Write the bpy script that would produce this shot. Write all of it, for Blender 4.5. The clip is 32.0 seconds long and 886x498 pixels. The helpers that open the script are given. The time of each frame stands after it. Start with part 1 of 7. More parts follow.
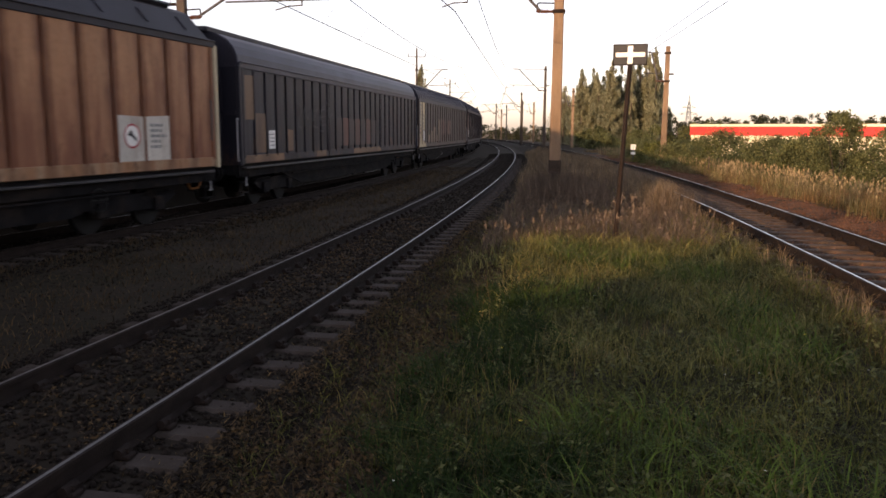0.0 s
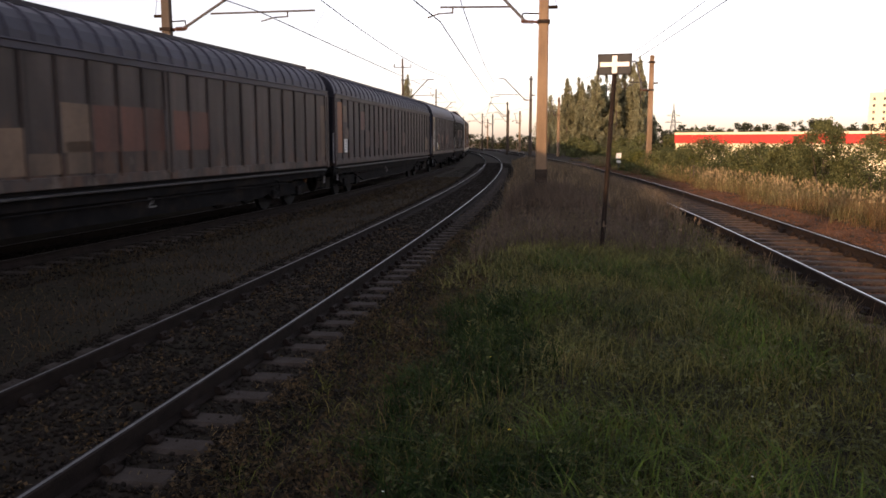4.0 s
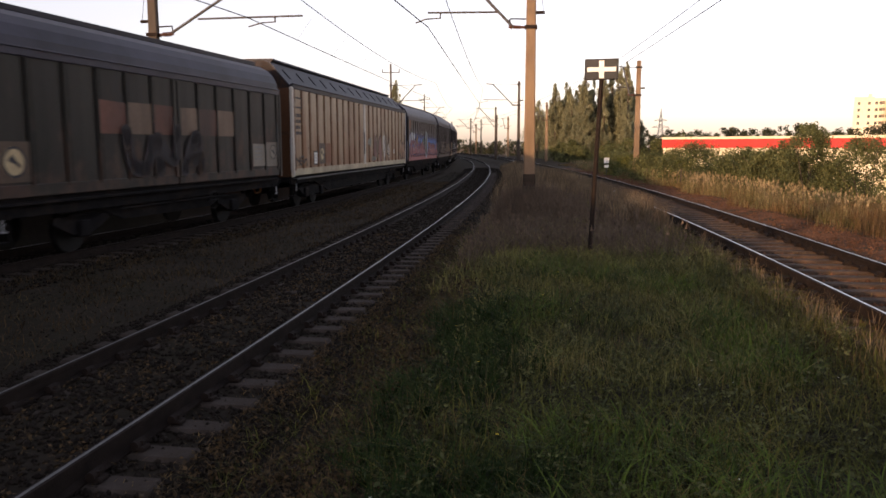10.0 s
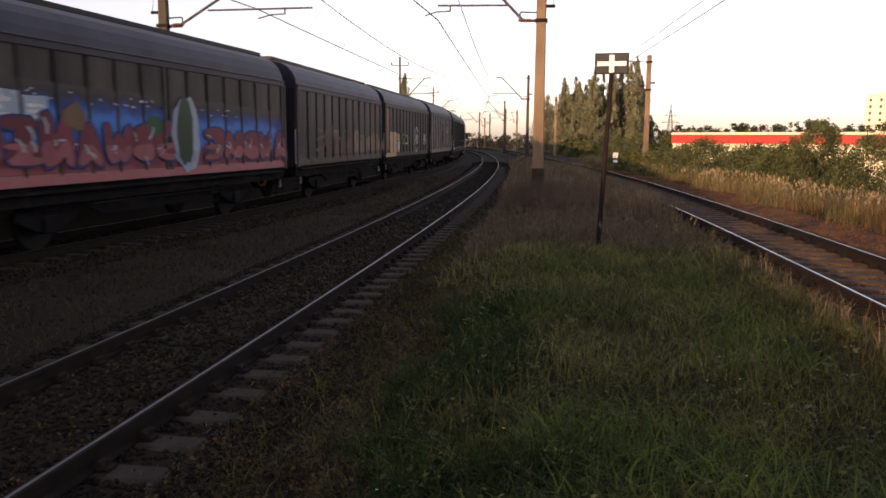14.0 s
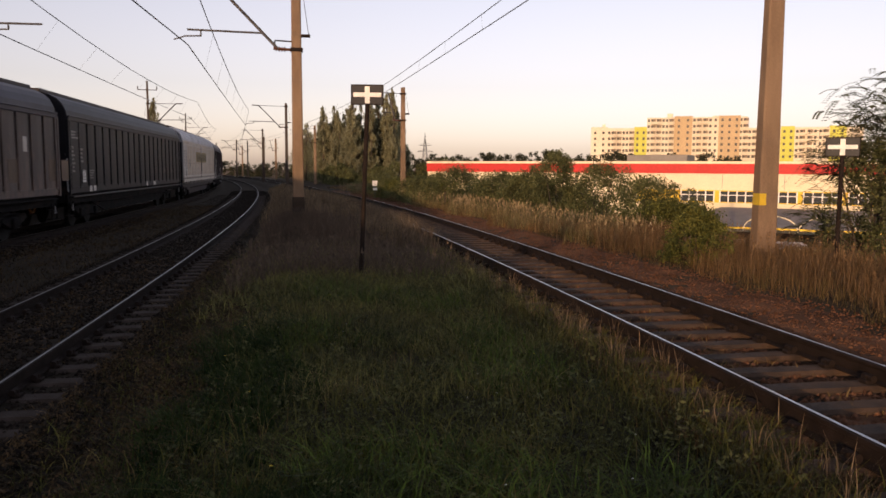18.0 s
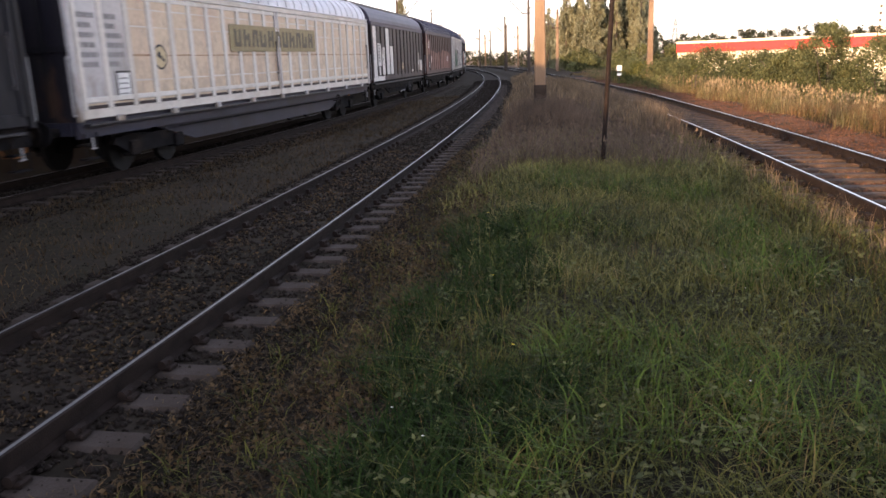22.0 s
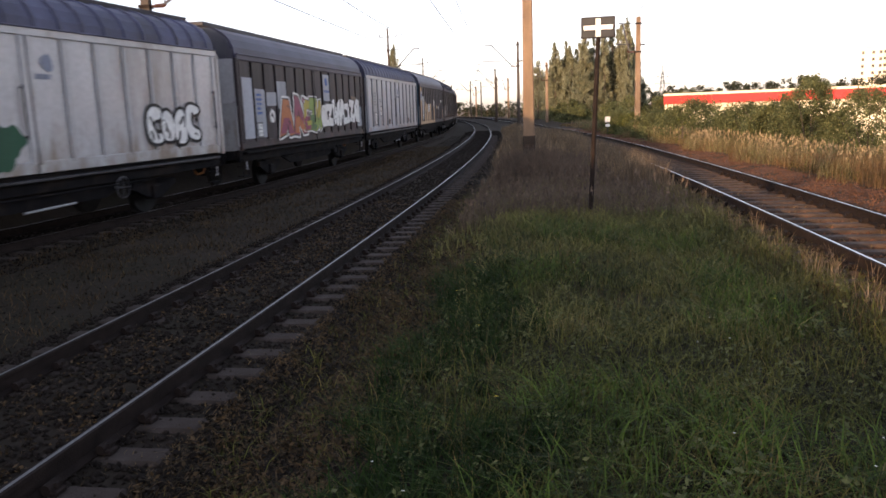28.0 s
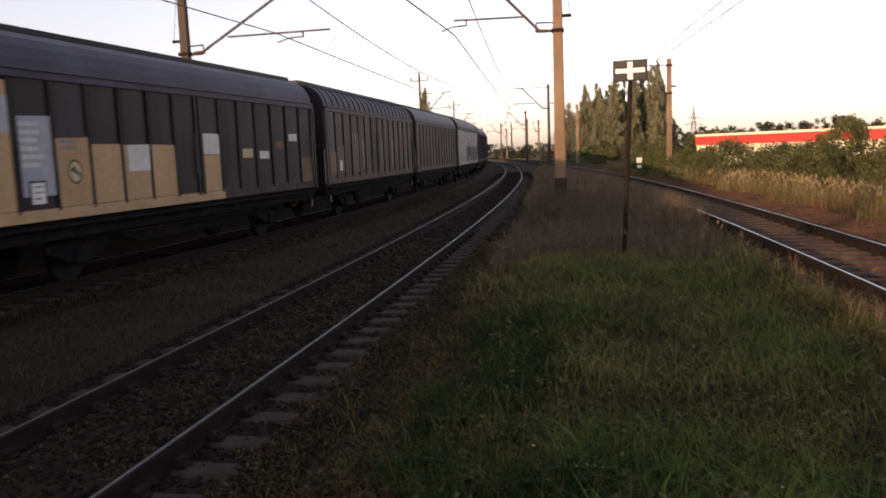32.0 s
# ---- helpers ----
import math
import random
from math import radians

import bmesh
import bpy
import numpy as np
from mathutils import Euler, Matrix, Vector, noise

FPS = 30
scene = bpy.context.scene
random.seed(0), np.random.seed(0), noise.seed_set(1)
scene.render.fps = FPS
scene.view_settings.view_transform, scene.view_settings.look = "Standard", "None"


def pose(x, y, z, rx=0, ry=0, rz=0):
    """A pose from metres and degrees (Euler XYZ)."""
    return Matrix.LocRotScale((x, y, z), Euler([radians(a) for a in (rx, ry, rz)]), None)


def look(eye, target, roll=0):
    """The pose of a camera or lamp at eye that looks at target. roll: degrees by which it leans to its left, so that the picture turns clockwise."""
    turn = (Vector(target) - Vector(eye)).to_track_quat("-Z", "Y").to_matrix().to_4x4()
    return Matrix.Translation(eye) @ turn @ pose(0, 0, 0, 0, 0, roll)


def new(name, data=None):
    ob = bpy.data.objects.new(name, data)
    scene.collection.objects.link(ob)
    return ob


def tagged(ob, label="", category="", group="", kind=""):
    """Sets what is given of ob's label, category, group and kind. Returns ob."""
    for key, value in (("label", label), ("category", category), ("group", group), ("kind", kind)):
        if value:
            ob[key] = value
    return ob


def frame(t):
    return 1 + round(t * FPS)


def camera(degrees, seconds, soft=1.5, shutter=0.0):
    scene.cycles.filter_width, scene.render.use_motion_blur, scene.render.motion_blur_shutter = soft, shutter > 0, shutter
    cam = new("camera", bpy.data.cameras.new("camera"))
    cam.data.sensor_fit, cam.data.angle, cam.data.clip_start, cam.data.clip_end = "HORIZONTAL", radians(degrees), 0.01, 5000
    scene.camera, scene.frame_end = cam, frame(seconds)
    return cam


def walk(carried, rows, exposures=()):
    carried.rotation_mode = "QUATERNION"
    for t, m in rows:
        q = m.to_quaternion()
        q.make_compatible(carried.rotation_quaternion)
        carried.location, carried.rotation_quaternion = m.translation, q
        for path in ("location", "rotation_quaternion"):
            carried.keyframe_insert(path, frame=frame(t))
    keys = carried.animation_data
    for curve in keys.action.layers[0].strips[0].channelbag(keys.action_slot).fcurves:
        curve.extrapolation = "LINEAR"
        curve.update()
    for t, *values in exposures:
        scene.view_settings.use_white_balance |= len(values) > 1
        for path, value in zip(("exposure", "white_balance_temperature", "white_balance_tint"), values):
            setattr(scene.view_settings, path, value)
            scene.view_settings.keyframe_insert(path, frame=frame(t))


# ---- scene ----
# z = 0 is the rail head of the middle track, x to the right, y ahead.
EYE = 2.09
cam = camera(59.92, 32.0, soft=1.6, shutter=0.4)
LOOKS = [
    (0, -0.005, 0.024, -0.011, 1.82, -8.73, -0.39), (0.5, -0.012, 0.015, -0.005, 1.92, -8.21, -0.52), (1, -0.013, 0.006, -0.005, 1.83, -8.19, -0.46),
    (1.5, -0.016, 0.019, 0.002, 2.53, -8.01, -0.39), (2, -0.010, 0.023, -0.005, 2.76, -7.77, -0.59), (2.5, -0.009, 0.017, -0.007, 2.47, -7.90, -0.89),
    (3, -0.016, 0.021, -0.002, 1.99, -7.92, -1.18), (3.5, -0.011, 0.006, -0.003, 1.50, -8.02, -0.44), (5.5, 0.002, 0.014, -0.008, -0.28, -8.02, -0.02),
    (6, -0.000, 0.000, -0.000, -0.03, -7.82, -0.10), (6.5, 0.001, -0.000, -0.006, -0.38, -7.89, -0.15), (7, 0.009, 0.021, -0.008, -1.27, -8.16, 0.25),
    (7.5, 0.010, 0.008, -0.004, -1.45, -7.71, 0.29), (8, 0.007, 0.010, -0.006, -1.20, -8.01, 0.05), (8.5, 0.005, 0.014, -0.005, -0.71, -8.16, -0.09),
    (9, 0.001, 0.006, -0.007, -0.62, -8.17, -0.07), (9.5, 0.007, 0.014, -0.007, -0.49, -8.03, -0.08), (10, 0.007, 0.014, -0.008, -0.02, -7.64, 0.10),
    (10.5, 0.006, 0.020, -0.001, -0.33, -7.16, -0.22), (11, -0.000, 0.022, -0.012, 1.66, -7.88, -0.79), (11.5, -0.000, 0.028, -0.016, 2.04, -8.14, -0.10),
    (12, 0.001, 0.035, -0.012, 1.78, -7.19, -0.38), (12.5, 0.001, 0.029, -0.014, 0.79, -7.13, -0.61), (13, -0.001, 0.027, -0.010, 0.78, -6.91, -0.67),
    (13.5, -0.002, 0.015, -0.009, 0.66, -7.72, -0.74), (14, 0.002, 0.016, -0.010, 0.61, -8.12, -0.36), (14.5, 0.007, 0.007, -0.012, -0.36, -8.29, -0.11),
    (16.5, 0.002, 0.016, -0.011, -1.29, -7.75, 0.24), (17, 0.017, 0.033, -0.017, -1.34, -7.15, -0.11), (17.5, 0.018, 0.043, 0.003, -11.64, -6.52, 0.55),
    (18, 0.015, 0.019, -0.001, -16.99, -5.93, -0.34), (18.5, 0.023, -0.035, -0.029, -15.06, -7.48, -1.70), (18.6, -0.010, -0.026, -0.006, -14.35, -10.72, -1.94),
    (19, -0.016, 0.031, 0.014, -7.77, -4.83, -0.89), (19.5, -0.007, -0.005, -0.001, -4.67, -7.00, -1.82), (20, -0.003, 0.006, -0.009, -2.93, -11.52, -1.19),
    (20.5, 0.001, -0.007, -0.006, -0.70, -14.69, 0.31), (21, 0.009, -0.000, -0.001, 0.15, -14.69, 2.12), (21.5, 0.010, -0.008, -0.005, 0.14, -14.02, 2.22),
    (22, 0.007, -0.011, -0.007, 0.61, -13.89, 2.01), (22.5, 0.010, -0.013, -0.002, 0.69, -13.57, 1.90), (23, 0.015, -0.005, -0.005, -0.69, -13.54, 1.58),
    (23.5, 0.019, -0.004, -0.008, -0.65, -12.94, 1.26), (24, 0.011, -0.012, -0.009, -1.13, -12.55, 1.17), (24.5, 0.014, -0.013, -0.008, -1.13, -13.10, 1.46),
    (25, 0.019, -0.011, -0.002, -0.95, -11.24, 1.48), (25.5, 0.028, -0.004, -0.007, -2.45, -11.31, 2.18), (27.5, 0.062, -0.008, 0.006, -0.41, -10.38, 1.85),
    (28, 0.064, -0.014, 0.005, 0.01, -10.27, 1.93), (28.5, 0.065, -0.022, 0.011, 0.10, -9.81, 1.89), (29, 0.062, -0.014, 0.010, 0.69, -9.20, 2.15),
    (29.5, 0.064, -0.002, 0.009, 0.79, -9.36, 2.48), (30, 0.067, -0.008, 0.009, 0.26, -10.17, 2.32), (30.5, 0.065, -0.010, 0.010, 0.33, -8.67, 2.32),
    (31, 0.062, -0.010, 0.013, 0.28, -8.54, 2.13), (31.5, 0.053, -0.008, 0.011, 0.29, -8.68, 2.09), (32, 0.032, 0.014, 0.031, 2.27, -7.15, 2.22)]
EXPOSURES = [(0, 1.4, 6800, 17), (1, 1.24, 6800, 17), (3, 1.34, 6900, 18), (6, 1.24, 6900, 18), (16.5, 1.2, 6900, 18), (18, 0.6, 6900, 20), (19.2, 0.6, 6600, 19), (20, 0.6, 6900, 19), (21, 2.0, 6900, 18), (21.5, 2.25, 6800, 18), (23, 2.3, 6000, 16), (25.5, 2.25, 5900, 15), (28, 1.75, 6300, 15), (30.5, 1.3, 6700, 16), (32, 1.2, 6900, 18)]
walk(cam, [(t, pose(x, y, EYE + z, 90 + p, r, a)) for t, x, y, z, a, p, r in LOOKS], EXPOSURES)

# ---- light ----
SUN_AZIMUTH, SUN_HEIGHT = 217.0, 8.0
world = bpy.data.worlds.new("evening_sky")
scene.world = world
world.use_nodes = True
wn = world.node_tree.nodes
sky = wn.new("ShaderNodeTexSky")
sky.sky_type, sky.sun_disc = "NISHITA", False
sky.sun_elevation, sky.sun_rotation = radians(SUN_HEIGHT), radians(SUN_AZIMUTH)
sky.air_density, sky.dust_density, sky.ozone_density = 0.9, 1.0, 1.6
wn["Background"].inputs["Strength"].default_value = 0.15
haze = wn.new("ShaderNodeHueSaturation")
haze.inputs["Saturation"].default_value = 0.45
world.node_tree.links.new(sky.outputs[0], haze.inputs["Color"])
# a faint pink belt low over the horizon, all the way round
way, sep, belt, rosy = wn.new("ShaderNodeTexCoord"), wn.new("ShaderNodeSeparateXYZ"), wn.new("ShaderNodeValToRGB"), wn.new("ShaderNodeMix")
world.node_tree.links.new(way.outputs["Generated"], sep.inputs[0])
world.node_tree.links.new(sep.outputs[2], belt.inputs[0])
belt.color_ramp.elements[0].position, belt.color_ramp.elements[1].position = 0.0, 0.3
belt.color_ramp.elements[0].color, belt.color_ramp.elements[1].color = (1.0, 0.87, 0.85, 1), (1.0, 0.98, 1.03, 1)
rosy.data_type, rosy.blend_type = "RGBA", "MULTIPLY"
rosy.inputs["Factor"].default_value = 1.0
world.node_tree.links.new(haze.outputs[0], rosy.inputs["A"])
world.node_tree.links.new(belt.outputs[0], rosy.inputs["B"])
world.node_tree.links.new(rosy.outputs["Result"], wn["Background"].inputs["Color"])
sun = new("sun", bpy.data.lights.new("sun", "SUN"))
sun.data.energy, sun.data.angle, sun.data.color = 2.6, radians(0.6), (1.0, 0.66, 0.36)
_az, _el = radians(SUN_AZIMUTH), radians(SUN_HEIGHT)
sun.matrix_world = look((0, 0, 0), (-math.sin(_az) * math.cos(_el), -math.cos(_az) * math.cos(_el), -math.sin(_el)))

# ---- the line of the tracks: an arc to the left ----
HEADING, RADIUS, START = math.atan(0.1613), 668.0, Vector((-4.007, 0.0))
CENTRE = START + RADIUS * Vector((-math.cos(HEADING), math.sin(HEADING)))


def along(s, right=0.0, z=0.0):
    """A point s metres along the middle track, some metres to its right."""
    h, r = HEADING - s / RADIUS, RADIUS + right
    return Vector((CENTRE.x + r * math.cos(h), CENTRE.y - r * math.sin(h), z))


def to_track(x, y):
    dx, dy = x - CENTRE.x, y - CENTRE.y
    return (HEADING + math.atan2(dy, dx)) * RADIUS, math.hypot(dx, dy) - RADIUS


def train_side(s):
    """How far left of the middle track the train's track lies."""
    if s > 8:
        return 4.0 + 4.2 * math.exp(-s / 26) + 0.38 * math.exp(-((s - 41) / 15) ** 2)
    return 7.09 + 1.3 * (1 - math.exp((s - 8) / 11.0))


def right_side(s):
    """How far right of the middle track the third track lies."""
    if s <= 60:
        return min(8.6, 8.35 - 0.023 * s) - 0.00037 * max(s, 0.0) ** 2
    return 4.2 + 1.438 * math.exp(-(s - 60) * 0.0469)


RIGHT_Z = 0.33
TRACKS = {"train": lambda s: -train_side(s), "middle": lambda s: 0.0, "right": right_side}


def smooth(a, b, x):
    t = min(1.0, max(0.0, (x - a) / (b - a)))
    return t * t * (3 - 2 * t)


def bed(d):
    """Height of the ballast at d metres from a track's middle, under the rail head."""
    return -0.192 + 0.022 * (1 - smooth(0.45, 0.68, d)) - 0.012 * smooth(0.8, 1.0, d) - 0.08 * smooth(1.25, 1.8, d)


def ground_z(x, y):
    s, u = to_track(x, y)
    s = max(-60.0, min(s, 500.0))
    tr, ro = -train_side(s), right_side(s)
    if u < tr:
        # unseen bank, added to keep low sun from under the train
        return max(bed(min(tr - u, 9)), -0.3) + 2.05 * smooth(1.9, 3.5, tr - u) - 1.95 * smooth(12, 30, tr - u)
    if u < tr / 2:
        return bed(u - tr)
    if u < 1.7:
        return bed(abs(u))
    m = bed(1.7) + 0.27 * smooth(1.7, 3.4, u)
    if u < ro - 1.4:
        return m + (RIGHT_Z + bed(1.4) - m) * smooth(ro - 2.6, ro - 1.4, u)
    z = RIGHT_Z + bed(min(abs(u - ro), 1.4)) - 0.065 * (1 - smooth(1.2, 1.5, abs(u - ro)))
    return z + 0.05 * smooth(1.6, 4.0, u - ro) - 4.35 * smooth(6.0, 15.0, u - ro)


# ---- helpers for building ----
def link(nt, a, b):
    nt.links.new(a, b)


def material(name, colour, rough=0.8, metal=0.0, vary=0.25, scale=3.0, bump=0.2, dirt=None, dirt_amount=0.4, streak=0.0, island=0.0, spec=0.3, grain=0.5, sheen=0.0, shift=False):
    """A worn surface: base colour varied at two sizes, with dirt and relief."""
    m = bpy.data.materials.new(name)
    m.use_nodes = True
    nt = m.node_tree
    N = nt.nodes
    b = N["Principled BSDF"]
    b.inputs["Roughness"].default_value, b.inputs["Metallic"].default_value = rough, metal
    b.inputs["Specular IOR Level"].default_value = spec
    tc = N.new("ShaderNodeTexCoord")
    mp = N.new("ShaderNodeMapping")
    link(nt, tc.outputs["Object"], mp.inputs[0])
    # pales surfaces towards grazing view, standing in for glancing reflection far off
    b.inputs["Sheen Tint"].default_value = (0.95, 0.92, 0.97, 1) if shift else (1.0, 0.82, 0.62, 1)
    b.inputs["Sheen Weight"].default_value, b.inputs["Sheen Roughness"].default_value = sheen, 0.45
    if shift:
        oi, far = N.new("ShaderNodeObjectInfo"), N.new("ShaderNodeMath")
        far.operation = "MULTIPLY"
        far.inputs[1].default_value = 53.0
        link(nt, oi.outputs["Random"], far.inputs[0])
        link(nt, far.outputs[0], mp.inputs["Location"])
    if streak:
        mp.inputs["Scale"].default_value = (1, 1, streak)
    n1, n2 = N.new("ShaderNodeTexNoise"), N.new("ShaderNodeTexNoise")
    n1.inputs["Scale"].default_value, n1.inputs["Detail"].default_value = scale, 6
    n2.inputs["Scale"].default_value, n2.inputs["Detail"].default_value = scale * 14, 4
    link(nt, mp.outputs[0], n1.inputs[0])
    link(nt, tc.outputs["Object"], n2.inputs[0])
    ramp = N.new("ShaderNodeValToRGB")
    e = ramp.color_ramp.elements
    e[0].position, e[1].position = 0.3, 0.7
    e[0].color = (*[c * (1 - vary) for c in colour], 1)
    e[1].color = (*[min(1, c * (1 + vary)) for c in colour], 1)
    link(nt, n1.outputs[0], ramp.inputs[0])
    out = ramp.outputs[0]
    if dirt:
        mix = N.new("ShaderNodeMix")
        mix.data_type = "RGBA"
        n3 = N.new("ShaderNodeTexNoise")
        n3.inputs["Scale"].default_value, n3.inputs["Detail"].default_value, n3.inputs["Roughness"].default_value = scale * 0.6, 8, 0.65
        link(nt, mp.outputs[0], n3.inputs[0])
        r2 = N.new("ShaderNodeMapRange")
        r2.inputs[1].default_value, r2.inputs[2].default_value = 0.62 - 0.3 * dirt_amount, 0.72
        link(nt, n3.outputs[0], r2.inputs[0])
        link(nt, r2.outputs[0], mix.inputs["Factor"])
        link(nt, out, mix.inputs["A"])
        mix.inputs["B"].default_value = (*dirt, 1)
        out = mix.outputs["Result"]
    fine = N.new("ShaderNodeMix")
    fine.data_type, fine.blend_type = "RGBA", "MULTIPLY"
    fine.inputs["Factor"].default_value = grain
    g = N.new("ShaderNodeValToRGB")
    g.color_ramp.elements[0].color = (0.55, 0.55, 0.55, 1)
    g.color_ramp.elements[0].position, g.color_ramp.elements[1].position = 0.3, 0.65
    link(nt, n2.outputs[0], g.inputs[0])
    link(nt, out, fine.inputs["A"])
    link(nt, g.outputs[0], fine.inputs["B"])
    out = fine.outputs["Result"]
    if island:
        geo = N.new("ShaderNodeNewGeometry")
        hsv = N.new("ShaderNodeHueSaturation")
        mr = N.new("ShaderNodeMapRange")
        mr.inputs[3].default_value, mr.inputs[4].default_value = 1 - island, 1 + island
        link(nt, geo.outputs["Random Per Island"], mr.inputs[0])
        link(nt, mr.outputs[0], hsv.inputs["Value"])
        link(nt, out, hsv.inputs["Color"])
        out = hsv.outputs[0]
    link(nt, out, b.inputs["Base Color"])
    if bump:
        bp = N.new("ShaderNodeBump")
        bp.inputs["Strength"].default_value, bp.inputs["Distance"].default_value = bump, 0.02
        link(nt, n2.outputs[0], bp.inputs["Height"])
        link(nt, bp.outputs[0], b.inputs["Normal"])
    return m


def plain(name, colour, rough=0.6, metal=0.0):
    return material(name, colour, rough, metal, vary=0.12, scale=6, bump=0.05)


def mesh_of(name, verts, faces, mats, index=None, flat=True):
    me = bpy.data.meshes.new(name)
    me.from_pydata([tuple(v) for v in verts], [], faces)
    for m in (mats if isinstance(mats, (list, tuple)) else [mats]):
        me.materials.append(m)
    if index is not None:
        me.polygons.foreach_set("material_index", index)
    if not flat:
        me.polygons.foreach_set("use_smooth", [True] * len(me.polygons))
    me.update()
    return me


def part(name, bm, mat, parent=None, label="", smooth_faces=False):
    me = bpy.data.meshes.new(name)
    bm.to_mesh(me)
    bm.free()
    me.materials.append(mat)
    if smooth_faces:
        me.polygons.foreach_set("use_smooth", [True] * len(me.polygons))
    ob = new(name, me)
    ob.parent = parent
    if label:
        ob["label"] = label
    return ob


def thing(name, label, category, m=None, group="", kind=""):
    ob = new(name)
    ob.empty_display_size = 0.2
    if m is not None:
        ob.matrix_basis = m
    return tagged(ob, label, category, group, kind)


def box(bm, x0, x1, y0, y1, z0, z1, m=None, bevel=0.0):
    r = bmesh.ops.create_cube(bm, size=1)
    vs = r["verts"]
    bmesh.ops.scale(bm, vec=(x1 - x0, y1 - y0, z1 - z0), verts=vs)
    bmesh.ops.translate(bm, vec=((x0 + x1) / 2, (y0 + y1) / 2, (z0 + z1) / 2), verts=vs)
    if bevel:
        es = list({e for v in vs for e in v.link_edges})
        vs = list({v for f in bmesh.ops.bevel(bm, geom=es, offset=bevel, segments=1, affect="EDGES")["faces"] for v in f.verts} | {v for v in vs if v.is_valid})
    if m is not None:
        bmesh.ops.transform(bm, matrix=m, verts=vs)
    return vs


def rod(bm, a, b, r0, r1=None, n=8):
    a, b = Vector(a), Vector(b)
    d = b - a
    m = Matrix.Translation((a + b) / 2) @ d.to_track_quat("Z", "Y").to_matrix().to_4x4()
    return bmesh.ops.create_cone(bm, cap_ends=True, segments=n, radius1=r0, radius2=r0 if r1 is None else r1, depth=d.length, matrix=m)["verts"]


def prism(bm, profile, x0, x1):
    """A closed outline in y, z drawn out along x."""
    a = [bm.verts.new((x0, y, z)) for y, z in profile]
    b = [bm.verts.new((x1, y, z)) for y, z in profile]
    n = len(profile)
    bm.faces.new(a[::-1])
    bm.faces.new(b)
    for i in range(n):
        bm.faces.new((a[i], a[(i + 1) % n], b[(i + 1) % n], b[i]))
    return a + b


def plate(bm, outline, y, thick):
    """A flat piece in x, z that faces -y, its face at y."""
    f = [bm.verts.new((x, y, z)) for x, z in outline]
    k = [bm.verts.new((x, y + thick, z)) for x, z in outline]
    n = len(outline)
    bm.faces.new(f)
    bm.faces.new(k[::-1])
    for i in range(n):
        bm.faces.new((f[i], k[i], k[(i + 1) % n], f[(i + 1) % n]))


def fast_mesh(name, verts, faces, mats, index=None):
    """A mesh from number arrays; faces all of one size."""
    verts, faces = np.asarray(verts, np.float32), np.asarray(faces, np.int32)
    me = bpy.data.meshes.new(name)
    me.vertices.add(len(verts))
    me.vertices.foreach_set("co", verts.ravel())
    k = faces.shape[1]
    me.loops.add(faces.size)
    me.loops.foreach_set("vertex_index", faces.ravel())
    me.polygons.add(len(faces))
    me.polygons.foreach_set("loop_start", np.arange(0, faces.size, k, dtype=np.int32))
    for m in mats if isinstance(mats, (list, tuple)) else [mats]:
        me.materials.append(m)
    if index is not None:
        me.polygons.foreach_set("material_index", np.asarray(index, np.int32))
    me.update(calc_edges=True)
    return me


def nb():
    return bmesh.new()

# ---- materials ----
M_earth = material("earth_and_gravel", (0.0165, 0.0128, 0.0098), 0.95, vary=0.5, scale=0.5, bump=0.7, dirt=(0.0105, 0.0105, 0.0055), dirt_amount=0.6, spec=0.08, sheen=0.024)
# rusty and much paler than M_ballast: low sun is put into the colour
M_redballast = material("rusty_sunlit_ballast_stone", (0.105, 0.05, 0.028), 0.9, vary=0.35, scale=3, bump=0.5, island=0.35, spec=0.1)
M_ballast = material("ballast_stone", (0.0155, 0.0116, 0.0094), 0.9, vary=0.35, scale=3, bump=0.5, island=0.4, spec=0.1, sheen=0.02)
M_concrete = material("sleeper_concrete", (0.052, 0.042, 0.037), 0.9, vary=0.22, scale=4, bump=0.3, dirt=(0.035, 0.026, 0.02), dirt_amount=0.8, spec=0.1)
M_wood_sleeper = material("sleeper_wood", (0.062, 0.037, 0.023), 0.9, vary=0.6, scale=5, bump=0.6, dirt=(0.035, 0.025, 0.02), dirt_amount=0.7, shift=True)
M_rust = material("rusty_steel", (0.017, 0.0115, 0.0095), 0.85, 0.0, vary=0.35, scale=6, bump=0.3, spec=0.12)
M_railtop = material("worn_rail_head", (0.15, 0.147, 0.144), 0.36, 0.6, vary=0.2, scale=8, bump=0.02)
M_railshiny = material("polished_rail_head", (0.42, 0.42, 0.44), 0.3, 0.85, vary=0.1, scale=8, bump=0.02)
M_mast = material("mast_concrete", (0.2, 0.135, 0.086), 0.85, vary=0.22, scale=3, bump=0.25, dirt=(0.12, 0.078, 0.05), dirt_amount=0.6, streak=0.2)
M_footshade = material("mast_foot_shade", (0.034, 0.026, 0.021), 0.9, vary=0.35, scale=4, bump=0.3, dirt=(0.05, 0.034, 0.024), dirt_amount=0.4, spec=0.1)
M_mastdark = material("dark_mast_concrete", (0.06, 0.048, 0.04), 0.9, vary=0.2, scale=3, bump=0.25, dirt=(0.05, 0.036, 0.027), dirt_amount=0.5, streak=0.2)
M_steel = material("galvanised_steel", (0.075, 0.073, 0.078), 0.65, 0.3, vary=0.2, scale=6, bump=0.1)
M_wire = plain("wire", (0.09, 0.085, 0.085), 0.6, 0.4)
M_black = plain("black_paint", (0.018, 0.018, 0.02), 0.55)
M_white = plain("white_enamel", (0.8, 0.78, 0.74), 0.5)
